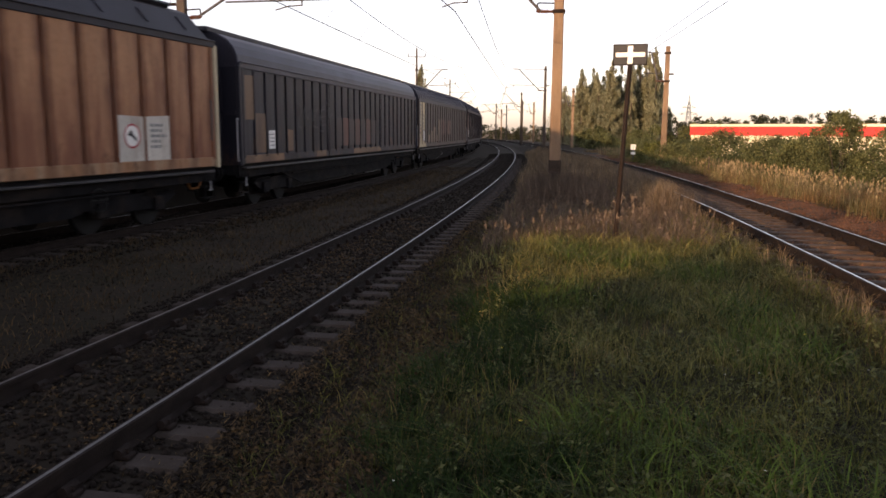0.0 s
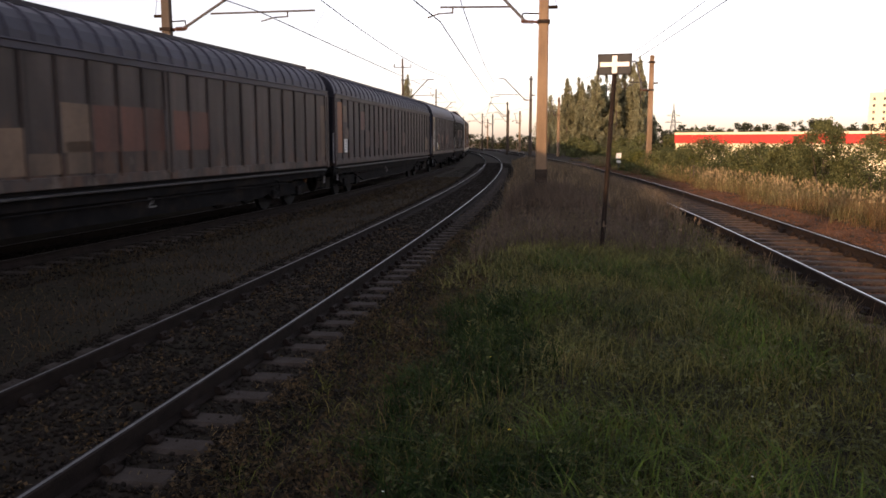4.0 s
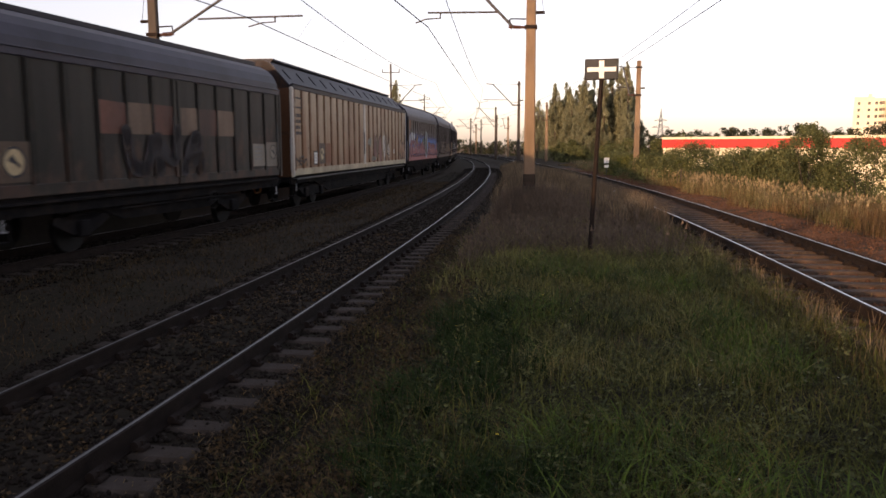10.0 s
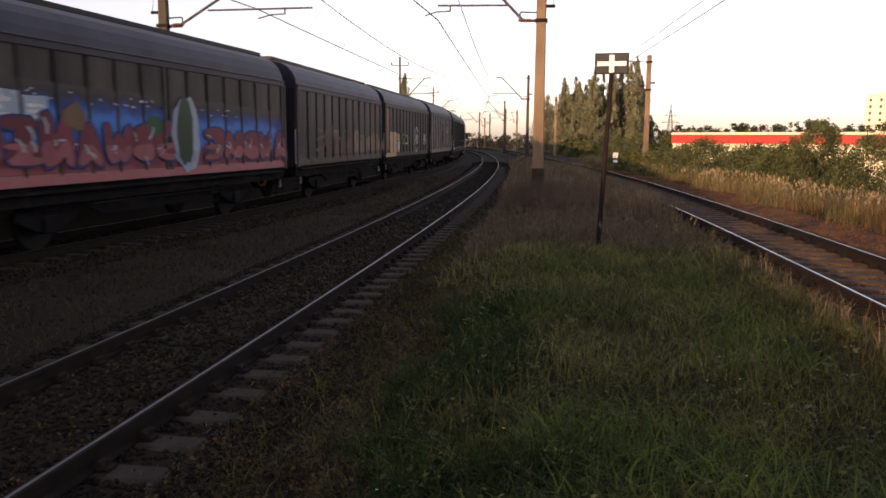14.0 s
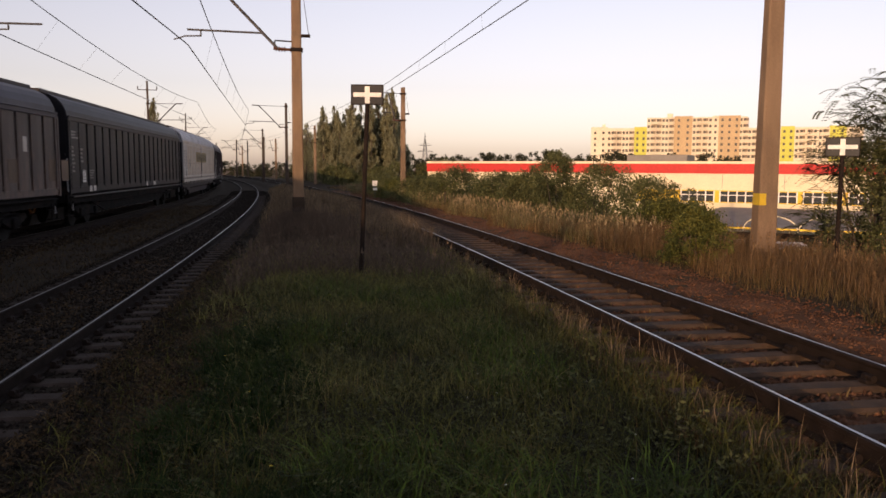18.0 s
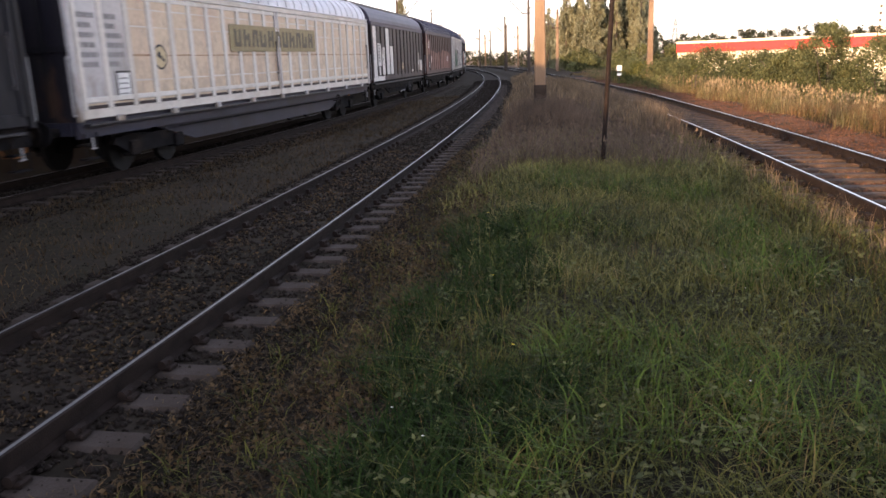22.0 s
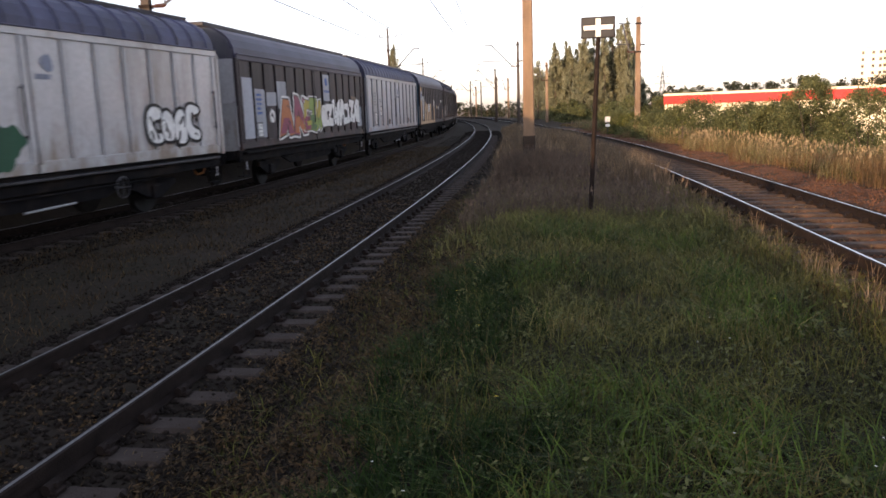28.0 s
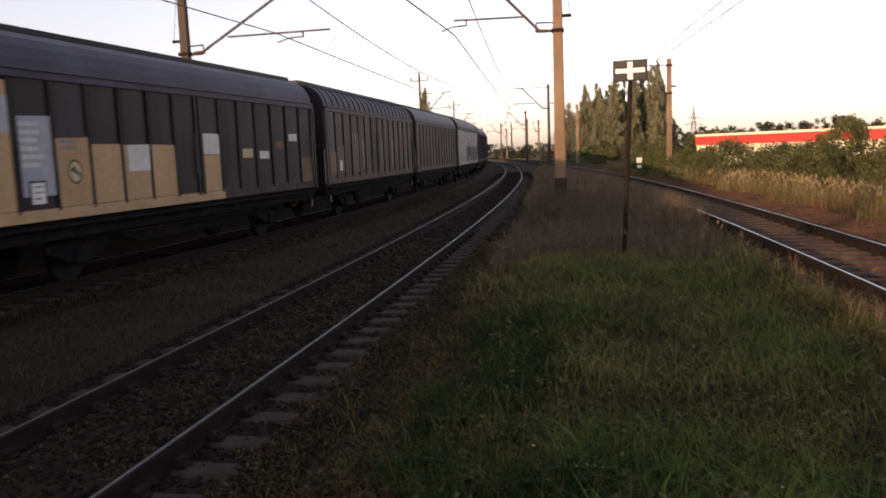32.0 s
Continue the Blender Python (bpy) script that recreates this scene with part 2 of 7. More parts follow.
M_under = material("underframe_black", (0.0085, 0.008, 0.009), 0.85, 0.0, vary=0.4, scale=3, bump=0.3, dirt=(0.03, 0.022, 0.018), dirt_amount=0.4, spec=0.08)
M_wheel = material("wheel_steel", (0.006, 0.0055, 0.0055), 0.85, 0.0, vary=0.3, scale=5, bump=0.15)
M_insul = plain("brown_porcelain", (0.09, 0.04, 0.025), 0.25)
M_storewall = material("store_cream_panels", (0.74, 0.655, 0.46), 0.7, vary=0.06, scale=0.6, bump=0.05)
M_storered = material("store_red_band", (0.52, 0.035, 0.03), 0.6, vary=0.08, scale=0.6, bump=0.03)
M_storeyellow = material("store_yellow_band", (0.72, 0.5, 0.05), 0.6, vary=0.08, scale=0.6, bump=0.03)
M_glass = plain("window_glass", (0.05, 0.055, 0.06), 0.12)
M_roofgrey = material("corrugated_grey_roof", (0.2, 0.182, 0.165), 0.7, vary=0.15, scale=0.7, bump=0.2)
M_asphalt = material("asphalt", (0.05, 0.05, 0.052), 0.9, vary=0.3, scale=0.5, bump=0.3)

# ---- ground ----
def axis(near0, near1, step, far):
    a = list(np.arange(near0, near1 + 1e-6, step))
    d, lo, hi = step, near0, near1
    left, right = [], []
    while hi < far:
        d *= 1.16
        hi += d
        lo -= d
        right.append(hi)
        left.append(lo)
    return left[::-1] + a + right


gx, gy = axis(-13, 22, 0.22, 3200), axis(0, 50, 0.5, 3400)
gv = []
for y in gy:
    for x in gx:
        z = ground_z(x, y)
        if -30 < x < 60 and -10 < y < 120:
            z += 0.05 * noise.noise((x * 0.7, y * 0.7, 3.0)) * (1 if 2.2 < to_track(x, y)[1] < right_side(y) - 1.8 or to_track(x, y)[1] > right_side(y) + 3.2 else 0.2)
        gv.append((x, y, z))
W = len(gx)
gf = [(j * W + i, j * W + i + 1, (j + 1) * W + i + 1, (j + 1) * W + i) for j in range(len(gy) - 1) for i in range(W - 1)]
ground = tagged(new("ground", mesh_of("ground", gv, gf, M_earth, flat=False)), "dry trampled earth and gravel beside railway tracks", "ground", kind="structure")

# the third track's rusty bed, a thin sheet over the earth
bv, bf = [], []
bs = list(np.arange(-8, 70, 0.4))
bu = np.arange(-1.0, 3.01, 0.25)
for i, s in enumerate(bs):
    for j, u in enumerate(bu):
        p = along(s, right_side(s) + u)
        edge = j in (0, len(bu) - 1)
        bv.append((p.x, p.y, ground_z(p.x, p.y) + (-0.06 if edge else 0.004 + 0.018 * noise.noise((p.x * 2.1, p.y * 2.1, 1.0)))))
nu = len(bu)
bf = [(i * nu + j, i * nu + j + 1, (i + 1) * nu + j + 1, (i + 1) * nu + j) for i in range(len(bs) - 1) for j in range(nu - 1)]
# rusty earth, its colour raised to carry the low sun
M_redearth = material("rusty_sunlit_track_bed", (0.115, 0.056, 0.03), 0.95, vary=0.45, scale=1.5, bump=0.7, dirt=(0.06, 0.036, 0.022), dirt_amount=0.5, spec=0.08)
tagged(new("ballast_bed", mesh_of("ballast_bed", bv, bf, M_redearth, flat=False)), "rusty brown bed of the third track lit by low sun", "ballast", kind="structure")

# ---- tracks ----
RAIL = [(-0.036, -0.007), (-0.008, 0), (0.02, 0), (0.036, -0.007), (0.036, -0.035), (0.009, -0.05), (0.009, -0.145), (0.07, -0.16), (0.07, -0.172), (-0.07, -0.172), (-0.07, -0.16), (-0.009, -0.145), (-0.009, -0.05), (-0.036, -0.035)]


def rail_mesh(name, side, lift, s0, s1):
    ss = list(np.arange(s0, 60, 1.5)) + list(np.arange(60, s1, 5.0))
    vs, fs, ix = [], [], []
    n = len(RAIL)
    for s in ss:
        for a, z in RAIL:
            vs.append(along(s, side(s) + a, z + lift))
    for k in range(len(ss) - 1):
        for i in range(n):
            j = (i + 1) % n
            fs.append((k * n + i, (k + 1) * n + i, (k + 1) * n + j, k * n + j))
            ix.append(1 if i == 1 else 0)
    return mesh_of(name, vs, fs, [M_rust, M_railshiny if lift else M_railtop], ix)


def sleeper_block(length, width, high, bevel):
    bm = nb()
    box(bm, -length / 2, length / 2, -width / 2, width / 2, -high, 0, bevel=bevel)
    me = bpy.data.meshes.new("sleeper")
    bm.to_mesh(me)
    bm.free()
    return me


def clip_mesh():
    bm = nb()
    for sx in (-1, 1):
        box(bm, sx * 0.12 - 0.05, sx * 0.12 + 0.05, -0.055, 0.055, 0, 0.04, bevel=0.01)
        rod(bm, (sx * 0.125, 0, 0.03), (sx * 0.125, 0, 0.075), 0.02, n=6)
        m = Matrix.Translation((sx * 0.1, 0, 0.05)) @ Euler((math.pi / 2, 0, 0)).to_matrix().to_4x4()
        bmesh.ops.create_cone(bm, cap_ends=True, segments=10, radius1=0.035, radius2=0.035, depth=0.13, matrix=m)
    me = bpy.data.meshes.new("rail_fastening")
    bm.to_mesh(me)
    bm.free()
    me.materials.append(M_rust)
    return me


CLIP = clip_mesh()
for kind, lift, mat, label, last in (("train", 0.0, M_concrete, "ballasted railway track under the passing freight train", 66), ("middle", 0.0, M_concrete, "rusty rails on concrete sleepers in brown ballast", 66), ("right", RIGHT_Z, M_wood_sleeper, "shiny rails on worn sleepers lit by low sun", 62)):
    track = thing("railway_track", label, "railway track", kind="structure")
    side = TRACKS[kind]
    for g in (-0.755, 0.755):
        ob = new("rail", rail_mesh("rail", lambda s, g=g: side(s) + g, lift, -60, 420))
        ob.parent = track
    me = sleeper_block(2.62, 0.26, 0.2, 0.03)
    me.materials.append(mat)
    rng = random.Random(len(kind))
    s = 0.645 - 0.565 * 14
    while s < last:
        sl = new("sleeper", me)
        sl.parent = track
        p, q = along(s, side(s), lift - 0.172), along(s + 0.5, side(s + 0.5), lift)
        a = math.atan2(q.y - p.y, q.x - p.x)
        sl.matrix_basis = Matrix.Translation(p) @ Euler((0, 0, a - math.pi / 2 + rng.uniform(-0.02, 0.02))).to_matrix().to_4x4()
        if 0 < s < 22 and kind != "train":
            for g in (-0.755, 0.755):
                c = new("rail_fastening", CLIP)
                c.parent = sl
                c.matrix_basis = Matrix.Translation((g, 0, 0))
        s += 0.565

# ---- train ----
def travelled(t):
    return -0.32 + 8.332 * t + 0.0961 * t * t / 32 + 0.4494 * t ** 3 / 1024


def train_pose(front, length, t):
    a, b = front + 2.6 - travelled(t), front + length - 2.6 - travelled(t)
    p, q = along(a, -train_side(a)), along(b, -train_side(b))
    return Matrix.Translation((p + q) / 2) @ Euler((0, 0, math.atan2(q.y - p.y, q.x - p.x))).to_matrix().to_4x4()

M_rail = plain("pale_handrail_paint", (0.30, 0.30, 0.31), 0.6)
M_doorrail = material("worn_door_rail", (0.04, 0.039, 0.042), 0.5, 0.4, vary=0.5, scale=3, bump=0.1)
M_hose = plain("orange_hose", (0.22, 0.085, 0.02), 0.6)


def wheelset(parent, x):
    for y in (-0.75, 0.75):
        bm = nb()
        m = Matrix.Translation((x, y, 0.46)) @ Euler((math.pi / 2, 0, 0)).to_matrix().to_4x4()
        bmesh.ops.create_cone(bm, cap_ends=True, segments=24, radius1=0.46, radius2=0.46, depth=0.13, matrix=m)
        bmesh.ops.create_cone(bm, cap_ends=True, segments=12, radius1=0.12, radius2=0.12, depth=0.3, matrix=m)
        part("wheel", bm, M_wheel, parent)


def bogie(parent, x, axles):
    half = 1.25 if axles == 2 else 0.55
    for y in (-1.05, 1.05):
        bm = nb()
        prism_pts = [(-half - 0.3, 0.62), (-half + 0.25, 0.38), (half - 0.25, 0.38), (half + 0.3, 0.62), (half + 0.25, 0.74), (-half - 0.25, 0.74)]
        a = [bm.verts.new((x + px, y - 0.06, pz)) for px, pz in prism_pts]
        b = [bm.verts.new((x + px, y + 0.06, pz)) for px, pz in prism_pts]
        bm.faces.new(a)
        bm.faces.new(b[::-1])
        for i in range(6):
            bm.faces.new((a[i], b[i], b[(i + 1) % 6], a[(i + 1) % 6]))
        for ax in ([-0.9, 0.9] if axles == 2 else [0.0]):
            box(bm, x + ax - 0.17, x + ax + 0.17, y - 0.14, y + 0.14, 0.32, 0.64, bevel=0.03)
            for k in range(4):
                box(bm, x + ax - 0.55 + 0.05 * k, x + ax + 0.55 - 0.05 * k, y - 0.06, y + 0.06, 0.66 + 0.03 * k, 0.685 + 0.03 * k)
        part("bogie_frame" if axles == 2 else "axle_guard", bm, M_under, parent)
    for ax in ([-0.9, 0.9] if axles == 2 else [0.0]):
        wheelset(parent, x + ax)


def wagon(front, length, paint, roof_paint, end_paint, eave=3.66, crown=4.66, floor=1.27, sharp=False, doors=2, pitch=0.88, rib_paint=None, split_paint=None, sill_paint=None, axles=1, roof_ribs=0, label="", walkway=False, wheel_paint=None, rib_half=0.032, mid_rails=(), under=None, header_paint=None):
    under = under or M_under
    w = thing("freight_wagon", label, "railway wagon", group="wagons of the passing freight train")
    L = length - 1.15
    x0, x1 = -L / 2, L / 2
    Y = 1.38
    if not sharp:
        crown -= 0.1
    # roof
    if sharp:
        prof = [(-Y, eave), (-Y + 0.05, eave + 0.06), (-0.72, crown - 0.1), (-0.5, crown), (0.5, crown), (0.72, crown - 0.1), (Y - 0.05, eave + 0.06), (Y, eave)]
    else:
        prof = []
        for k in range(13):
            a = math.pi * k / 12
            c, s_ = -math.cos(a), math.sin(a)
            prof.append((Y * math.copysign(abs(c) ** 0.72, c), eave + (crown - eave) * s_ ** 0.85))
    bm = nb()
    prism(bm, [(y, z) for y, z in prof] + [(Y - 0.06, eave - 0.02), (-Y + 0.06, eave - 0.02)], x0, x1)
    bmesh.ops.recalc_face_normals(bm, faces=bm.faces)
    roof = part("roof", bm, roof_paint, w)
    if roof_ribs:
        for k in range(2 * roof_ribs):
            x = x0 + L * (k + 0.5) / (2 * roof_ribs)
            bm = nb()
            half = prof[: len(prof) // 2 + 1]
            a = [bm.verts.new((x - 0.03, y * 1.022, z + 0.03)) for y, z in half]
            b = [bm.verts.new((x + 0.03, y * 1.022, z + 0.03)) for y, z in half]
            c = [bm.verts.new((x - 0.055, y, z)) for y, z in half]
            d = [bm.verts.new((x + 0.055, y, z)) for y, z in half]
            for i in range(len(half) - 1):
                bm.faces.new((a[i], b[i], b[i + 1], a[i + 1]))
                bm.faces.new((c[i], a[i], a[i + 1], c[i + 1]))
                bm.faces.new((b[i], d[i], d[i + 1], b[i + 1]))
            part("roof_rib", bm, roof_paint, roof)
    bm = nb()
    if walkway:
        prism(bm, [(-0.62, crown + 0.05), (-0.5, crown - 0.02), (0.5, crown - 0.02), (0.62, crown + 0.05), (0.6, crown + 0.1), (-0.6, crown + 0.1)], x0 + 0.5, x1 - 0.5)
        bmesh.ops.recalc_face_normals(bm, faces=bm.faces)
    else:
        box(bm, x0 - 0.12, x1 + 0.12, -0.62, 0.62, crown - 0.05, crown + 0.07, bevel=0.015)
    part("ridge_cap", bm, P_roofdark, roof, "dark overhanging ridge cover")
    if sharp:
        for k in range(14):
            x = x0 + L * (k + 0.5) / 14
            for dx in (0.0,):
                bm = nb()
                rod(bm, (x + dx, -1.12, eave + 0.06 + (crown - eave - 0.16) * 0.35), (x + dx, -0.86, eave + 0.06 + (crown - eave - 0.16) * 0.79), 0.024, n=6)
                part("roof_strip", bm, roof_paint, roof)
    # gutter over the doors
    bm = nb()
    box(bm, x0, x1, -Y - 0.045, -Y + 0.05, eave - 0.05, eave + 0.1, bevel=0.015)
    box(bm, x0, x1, Y - 0.05, Y + 0.045, eave - 0.05, eave + 0.1, bevel=0.015)
    part("door_header", bm, header_paint or roof_paint, roof)
    bm = nb()
    box(bm, x0, x1, -Y - 0.075, -Y - 0.03, eave + 0.085, eave + 0.12, bevel=0.01)
    part("gutter", bm, roof_paint, roof)
    # sliding rail under the doors, and the levers at the headstocks
    bm = nb()
    box(bm, x0 + 0.2, x1 - 0.2, -1.44, -1.2, floor - 0.2, floor - 0.15, bevel=0.01)
    part("door_rail", bm, M_doorrail if wheel_paint or axles == 2 else M_under, w, "worn steel rail under the sliding doors")
    for xe, sx in ((x0, 1), (x1, -1)):
        bm = nb()
        rod(bm, (xe + sx * 0.3, -1.36, 0.66), (xe + sx * 0.3, -1.36, 0.86), 0.02, n=6)
        rod(bm, (xe + sx * 0.24, -1.36, 0.66), (xe + sx * 0.38, -1.36, 0.65), 0.016, n=6)
        part("uncoupling_lever", bm, M_rail, w, "pale painted lever")
    if wheel_paint:
        bm = nb()
        rod(bm, (x1 - 6.9, -1.36, 0.55), (x1 - 5.6, -1.36, 0.58), 0.022, n=6)
        part("brake_lever", bm, M_rail, w, "pale painted lever")
    # ends, set in behind the corner posts
    for sx, xe in ((-1, x0), (1, x1)):
        bm = nb()
        out = [(y * 0.97, z - 0.03) for y, z in prof] + [(Y * 0.97, floor - 0.1), (-Y * 0.97, floor - 0.1)]
        prism(bm, out, min(xe, xe - sx * 0.08) , max(xe, xe - sx * 0.08) - 0.001)
        bmesh.ops.recalc_face_normals(bm, faces=bm.faces)
        end = part("end_wall", bm, end_paint, w)
        bm = nb()
        for y in (-0.85, -0.3, 0.3, 0.85):
            box(bm, min(xe, xe + sx * 0.07), max(xe, xe + sx * 0.07), y - 0.05, y + 0.05, floor, eave - 0.05)
        box(bm, min(xe, xe + sx * 0.06), max(xe, xe + sx * 0.06), -1.28, 1.28, 2.45, 2.55)
        part("end_stiffener", bm, end_paint, end)
    # far side
    bm = nb()
    box(bm, x0, x1, Y - 0.05, Y, floor, eave)
    part("far_side_wall", bm, paint, w)
    # near side: sliding doors with ribs between posts
    n = doors
    dl = (L - 0.16) / n
    k_ribs = max(3, round(dl / pitch))
    for d in range(n):
        a = x0 + 0.08 + d * dl
        b = a + dl
        g = 0.028
        step = (dl - 2 * g) / k_ribs
        outline = [(a + g, -Y + 0.07), (a + g, -Y + 0.02)]
        for k in range(k_ribs):
            u0, u1 = a + g + k * step + 0.04, a + g + (k + 1) * step - 0.04
            outline += [(u0, -Y + 0.02), (u0 + 0.08, -Y - (0.012 if sharp else 0.004)), ((u0 + u1) / 2, -Y - (0.02 if sharp else 0.012)), (u1 - 0.08, -Y - (0.012 if sharp else 0.004)), (u1, -Y + 0.02)]
        outline += [(b - g, -Y + 0.02), (b - g, -Y + 0.07)]
        bm = nb()
        lo = [bm.verts.new((px, py, floor + 0.02)) for px, py in outline]
        hi = [bm.verts.new((px, py, eave - 0.03)) for px, py in outline]
        for i in range(len(outline) - 1):
            bm.faces.new((lo[i], lo[i + 1], hi[i + 1], hi[i]))
        bm.faces.new((lo[-1], lo[0], hi[0], hi[-1]))
        door = part("sliding_door", bm, paint, w)
        for k in range(k_ribs + 1):
            x = a + g + k * step
            edge = k in (0, k_ribs)
            bm = nb()
            hw = 0.06 if edge else rib_half
            box(bm, x - hw + (hw if k == 0 else 0) - (hw if k == k_ribs else 0), x + hw + (hw if k == 0 else 0) - (hw if k == k_ribs else 0), -Y - (0.045 if edge else 0.038), -Y + 0.02, floor + 0.1, eave - 0.045, bevel=0.012)
            part("rib", bm, (split_paint if edge and split_paint and 0 < d + (k > 0) < n else None) or rib_paint or paint, door)
        for f in mid_rails:
            zr = floor + (eave - floor) * f
            bm = nb()
            box(bm, a + g, b - g, -Y - 0.03, -Y + 0.02, zr - 0.05, zr + 0.05, bevel=0.01)
            part("cross_rail", bm, rib_paint or paint, door)
        bm = nb()
        box(bm, a + g, b - g, -Y - (0.036 if sharp else 0.02), -Y + 0.03, floor - 0.06, floor + 0.16, bevel=0.012)
        part("bottom_rail", bm, sill_paint or paint, door)
        bm = nb()
        rod(bm, (b - 0.22, -Y - 0.07, floor + 0.55), (b - 0.22, -Y - 0.07, floor + 1.5), 0.018, n=6)
        rod(bm, (b - 0.22, -Y - 0.07, floor + 0.6), (b - 0.22, -Y, floor + 0.6), 0.014, n=6)
        rod(bm, (b - 0.22, -Y - 0.07, floor + 1.45), (b - 0.22, -Y, floor + 1.45), 0.014, n=6)
        part("locking_bar", bm, M_steel, door)
    # corner posts
    for xe in (x0, x1):
        for y in (-Y, Y):
            bm = nb()
            box(bm, xe - 0.07, xe + 0.07, y - 0.05, y + 0.05, floor - 0.1, eave + 0.01, bevel=0.02)
            part("corner_post", bm, split_paint or rib_paint or paint, w)
    # underframe
    bm = nb()
    box(bm, x0 - 0.05, x1 + 0.05, -1.2, 1.2, 0.92, floor - 0.1)
    for y in (-1.26, 1.26):
        box(bm, x0, x1, y - 0.04, y + 0.04, 0.86, floor - 0.07)
    part("underframe", bm, under, w)
    deep, flat, slope = (0.42, L * 0.26, L * 0.36) if axles == 2 else (0.55, L * 0.16, L * 0.25)
    for y in (-1.12, 1.12):
        bm = nb()
        pts = [(-slope, 0.9), (-flat, deep), (flat, deep), (slope, 0.9)]
        a = [bm.verts.new((px, y - 0.03, pz)) for px, pz in pts]
        b = [bm.verts.new((px, y + 0.03, pz)) for px, pz in pts]
        bm.faces.new(a)
        bm.faces.new(b[::-1])
        for i in range(4):
            bm.faces.new((a[i], b[i], b[(i + 1) % 4], a[(i + 1) % 4]))
        part("side_girder", bm, under, w)
    off = 2.9 if axles == 2 else 2.65
    for x in (x0 + off, x1 - off):
        bogie(w, x, axles)
    for sx, xe in ((-1, x0 - 0.05), (1, x1 + 0.05)):
        for y in (-0.875, 0.875):
            bm = nb()
            rod(bm, (xe, y, 1.0), (xe + sx * 0.42, y, 1.0), 0.085, n=10)
            rod(bm, (xe + sx * 0.42, y, 1.0), (xe + sx * 0.46, y, 1.0), 0.23, n=14)
            part("buffer", bm, M_under, w)
        bm = nb()
        box(bm, min(xe, xe + sx * 0.5), max(xe, xe + sx * 0.5), -0.06, 0.06, 0.92, 1.0)
        part("coupling", bm, M_under, w)
        bm = nb()
        xs = xe - sx * 0.35
        for zz in (0.45, 0.72):
            box(bm, xs - 0.2, xs + 0.2, -1.34, -1.16, zz, zz + 0.03)
        rod(bm, (xs - 0.19, -1.32, 0.45), (xs - 0.19, -1.32, 0.95), 0.015, n=6)
        rod(bm, (xs + 0.19, -1.32, 0.45), (xs + 0.19, -1.32, 0.95), 0.015, n=6)
        part("footstep", bm, M_under, w)
        bm = nb()
        rod(bm, (xe + sx * 0.09, -1.36, 1.3), (xe + sx * 0.09, -1.36, 2.35), 0.02, n=6)
        for zh in (1.3, 2.35):
            rod(bm, (xe + sx * 0.09, -1.36, zh), (xe - sx * 0.02, -1.36, zh), 0.018, n=6)
        part("handrail", bm, M_rail, w)
        bm = nb()
        hose = [(xe + sx * 0.05, -0.35, 0.95), (xe + sx * 0.3, -0.36, 0.62), (xe + sx * 0.52, -0.3, 0.6)]
        for p, q in zip(hose, hose[1:]):
            rod(bm, p, q, 0.028, n=6)
        part("brake_hose", bm, M_hose, w)
    bm = nb()
    c, hx = 16, x1 - 4.1
    ring = [(0.22 * math.cos(2 * math.pi * k / c), 0.22 * math.sin(2 * math.pi * k / c)) for k in range(c)]
    loops = []
    for k in range(c):
        a = 2 * math.pi * k / c
        loops.append([bm.verts.new((hx + (0.22 + 0.018 * math.cos(b)) * math.cos(a), -1.34 + 0.018 * math.sin(b), 0.72 + (0.22 + 0.018 * math.cos(b)) * math.sin(a))) for b in (0.0, 2.1, 4.2)])
    for k in range(c):
        for j in range(3):
            bm.faces.new((loops[k][j], loops[k][(j + 1) % 3], loops[(k + 1) % c][(j + 1) % 3], loops[(k + 1) % c][j]))
    for k in range(0, c, 4):
        rod(bm, (hx, -1.34, 0.72), (hx + ring[k][0], -1.34, 0.72 + ring[k][1]), 0.012, n=5)
    rod(bm, (hx, -1.34, 0.72), (hx, -1.1, 0.72), 0.02, n=6)
    part("brake_wheel", bm, wheel_paint or M_wheel, w, "brake hand wheel")
    bm = nb()
    rod(bm, (x0 + 3.6, -1.33, 0.8), (x1 - 3.2, -1.33, 0.8), 0.02, n=6)
    part("brake_rod", bm, M_under, w)
    w["bay"] = [x0 + 0.08 + 0.028, step, k_ribs, dl, x0, L, floor, eave]
    train.append((w, front, length))
    return w


train = []


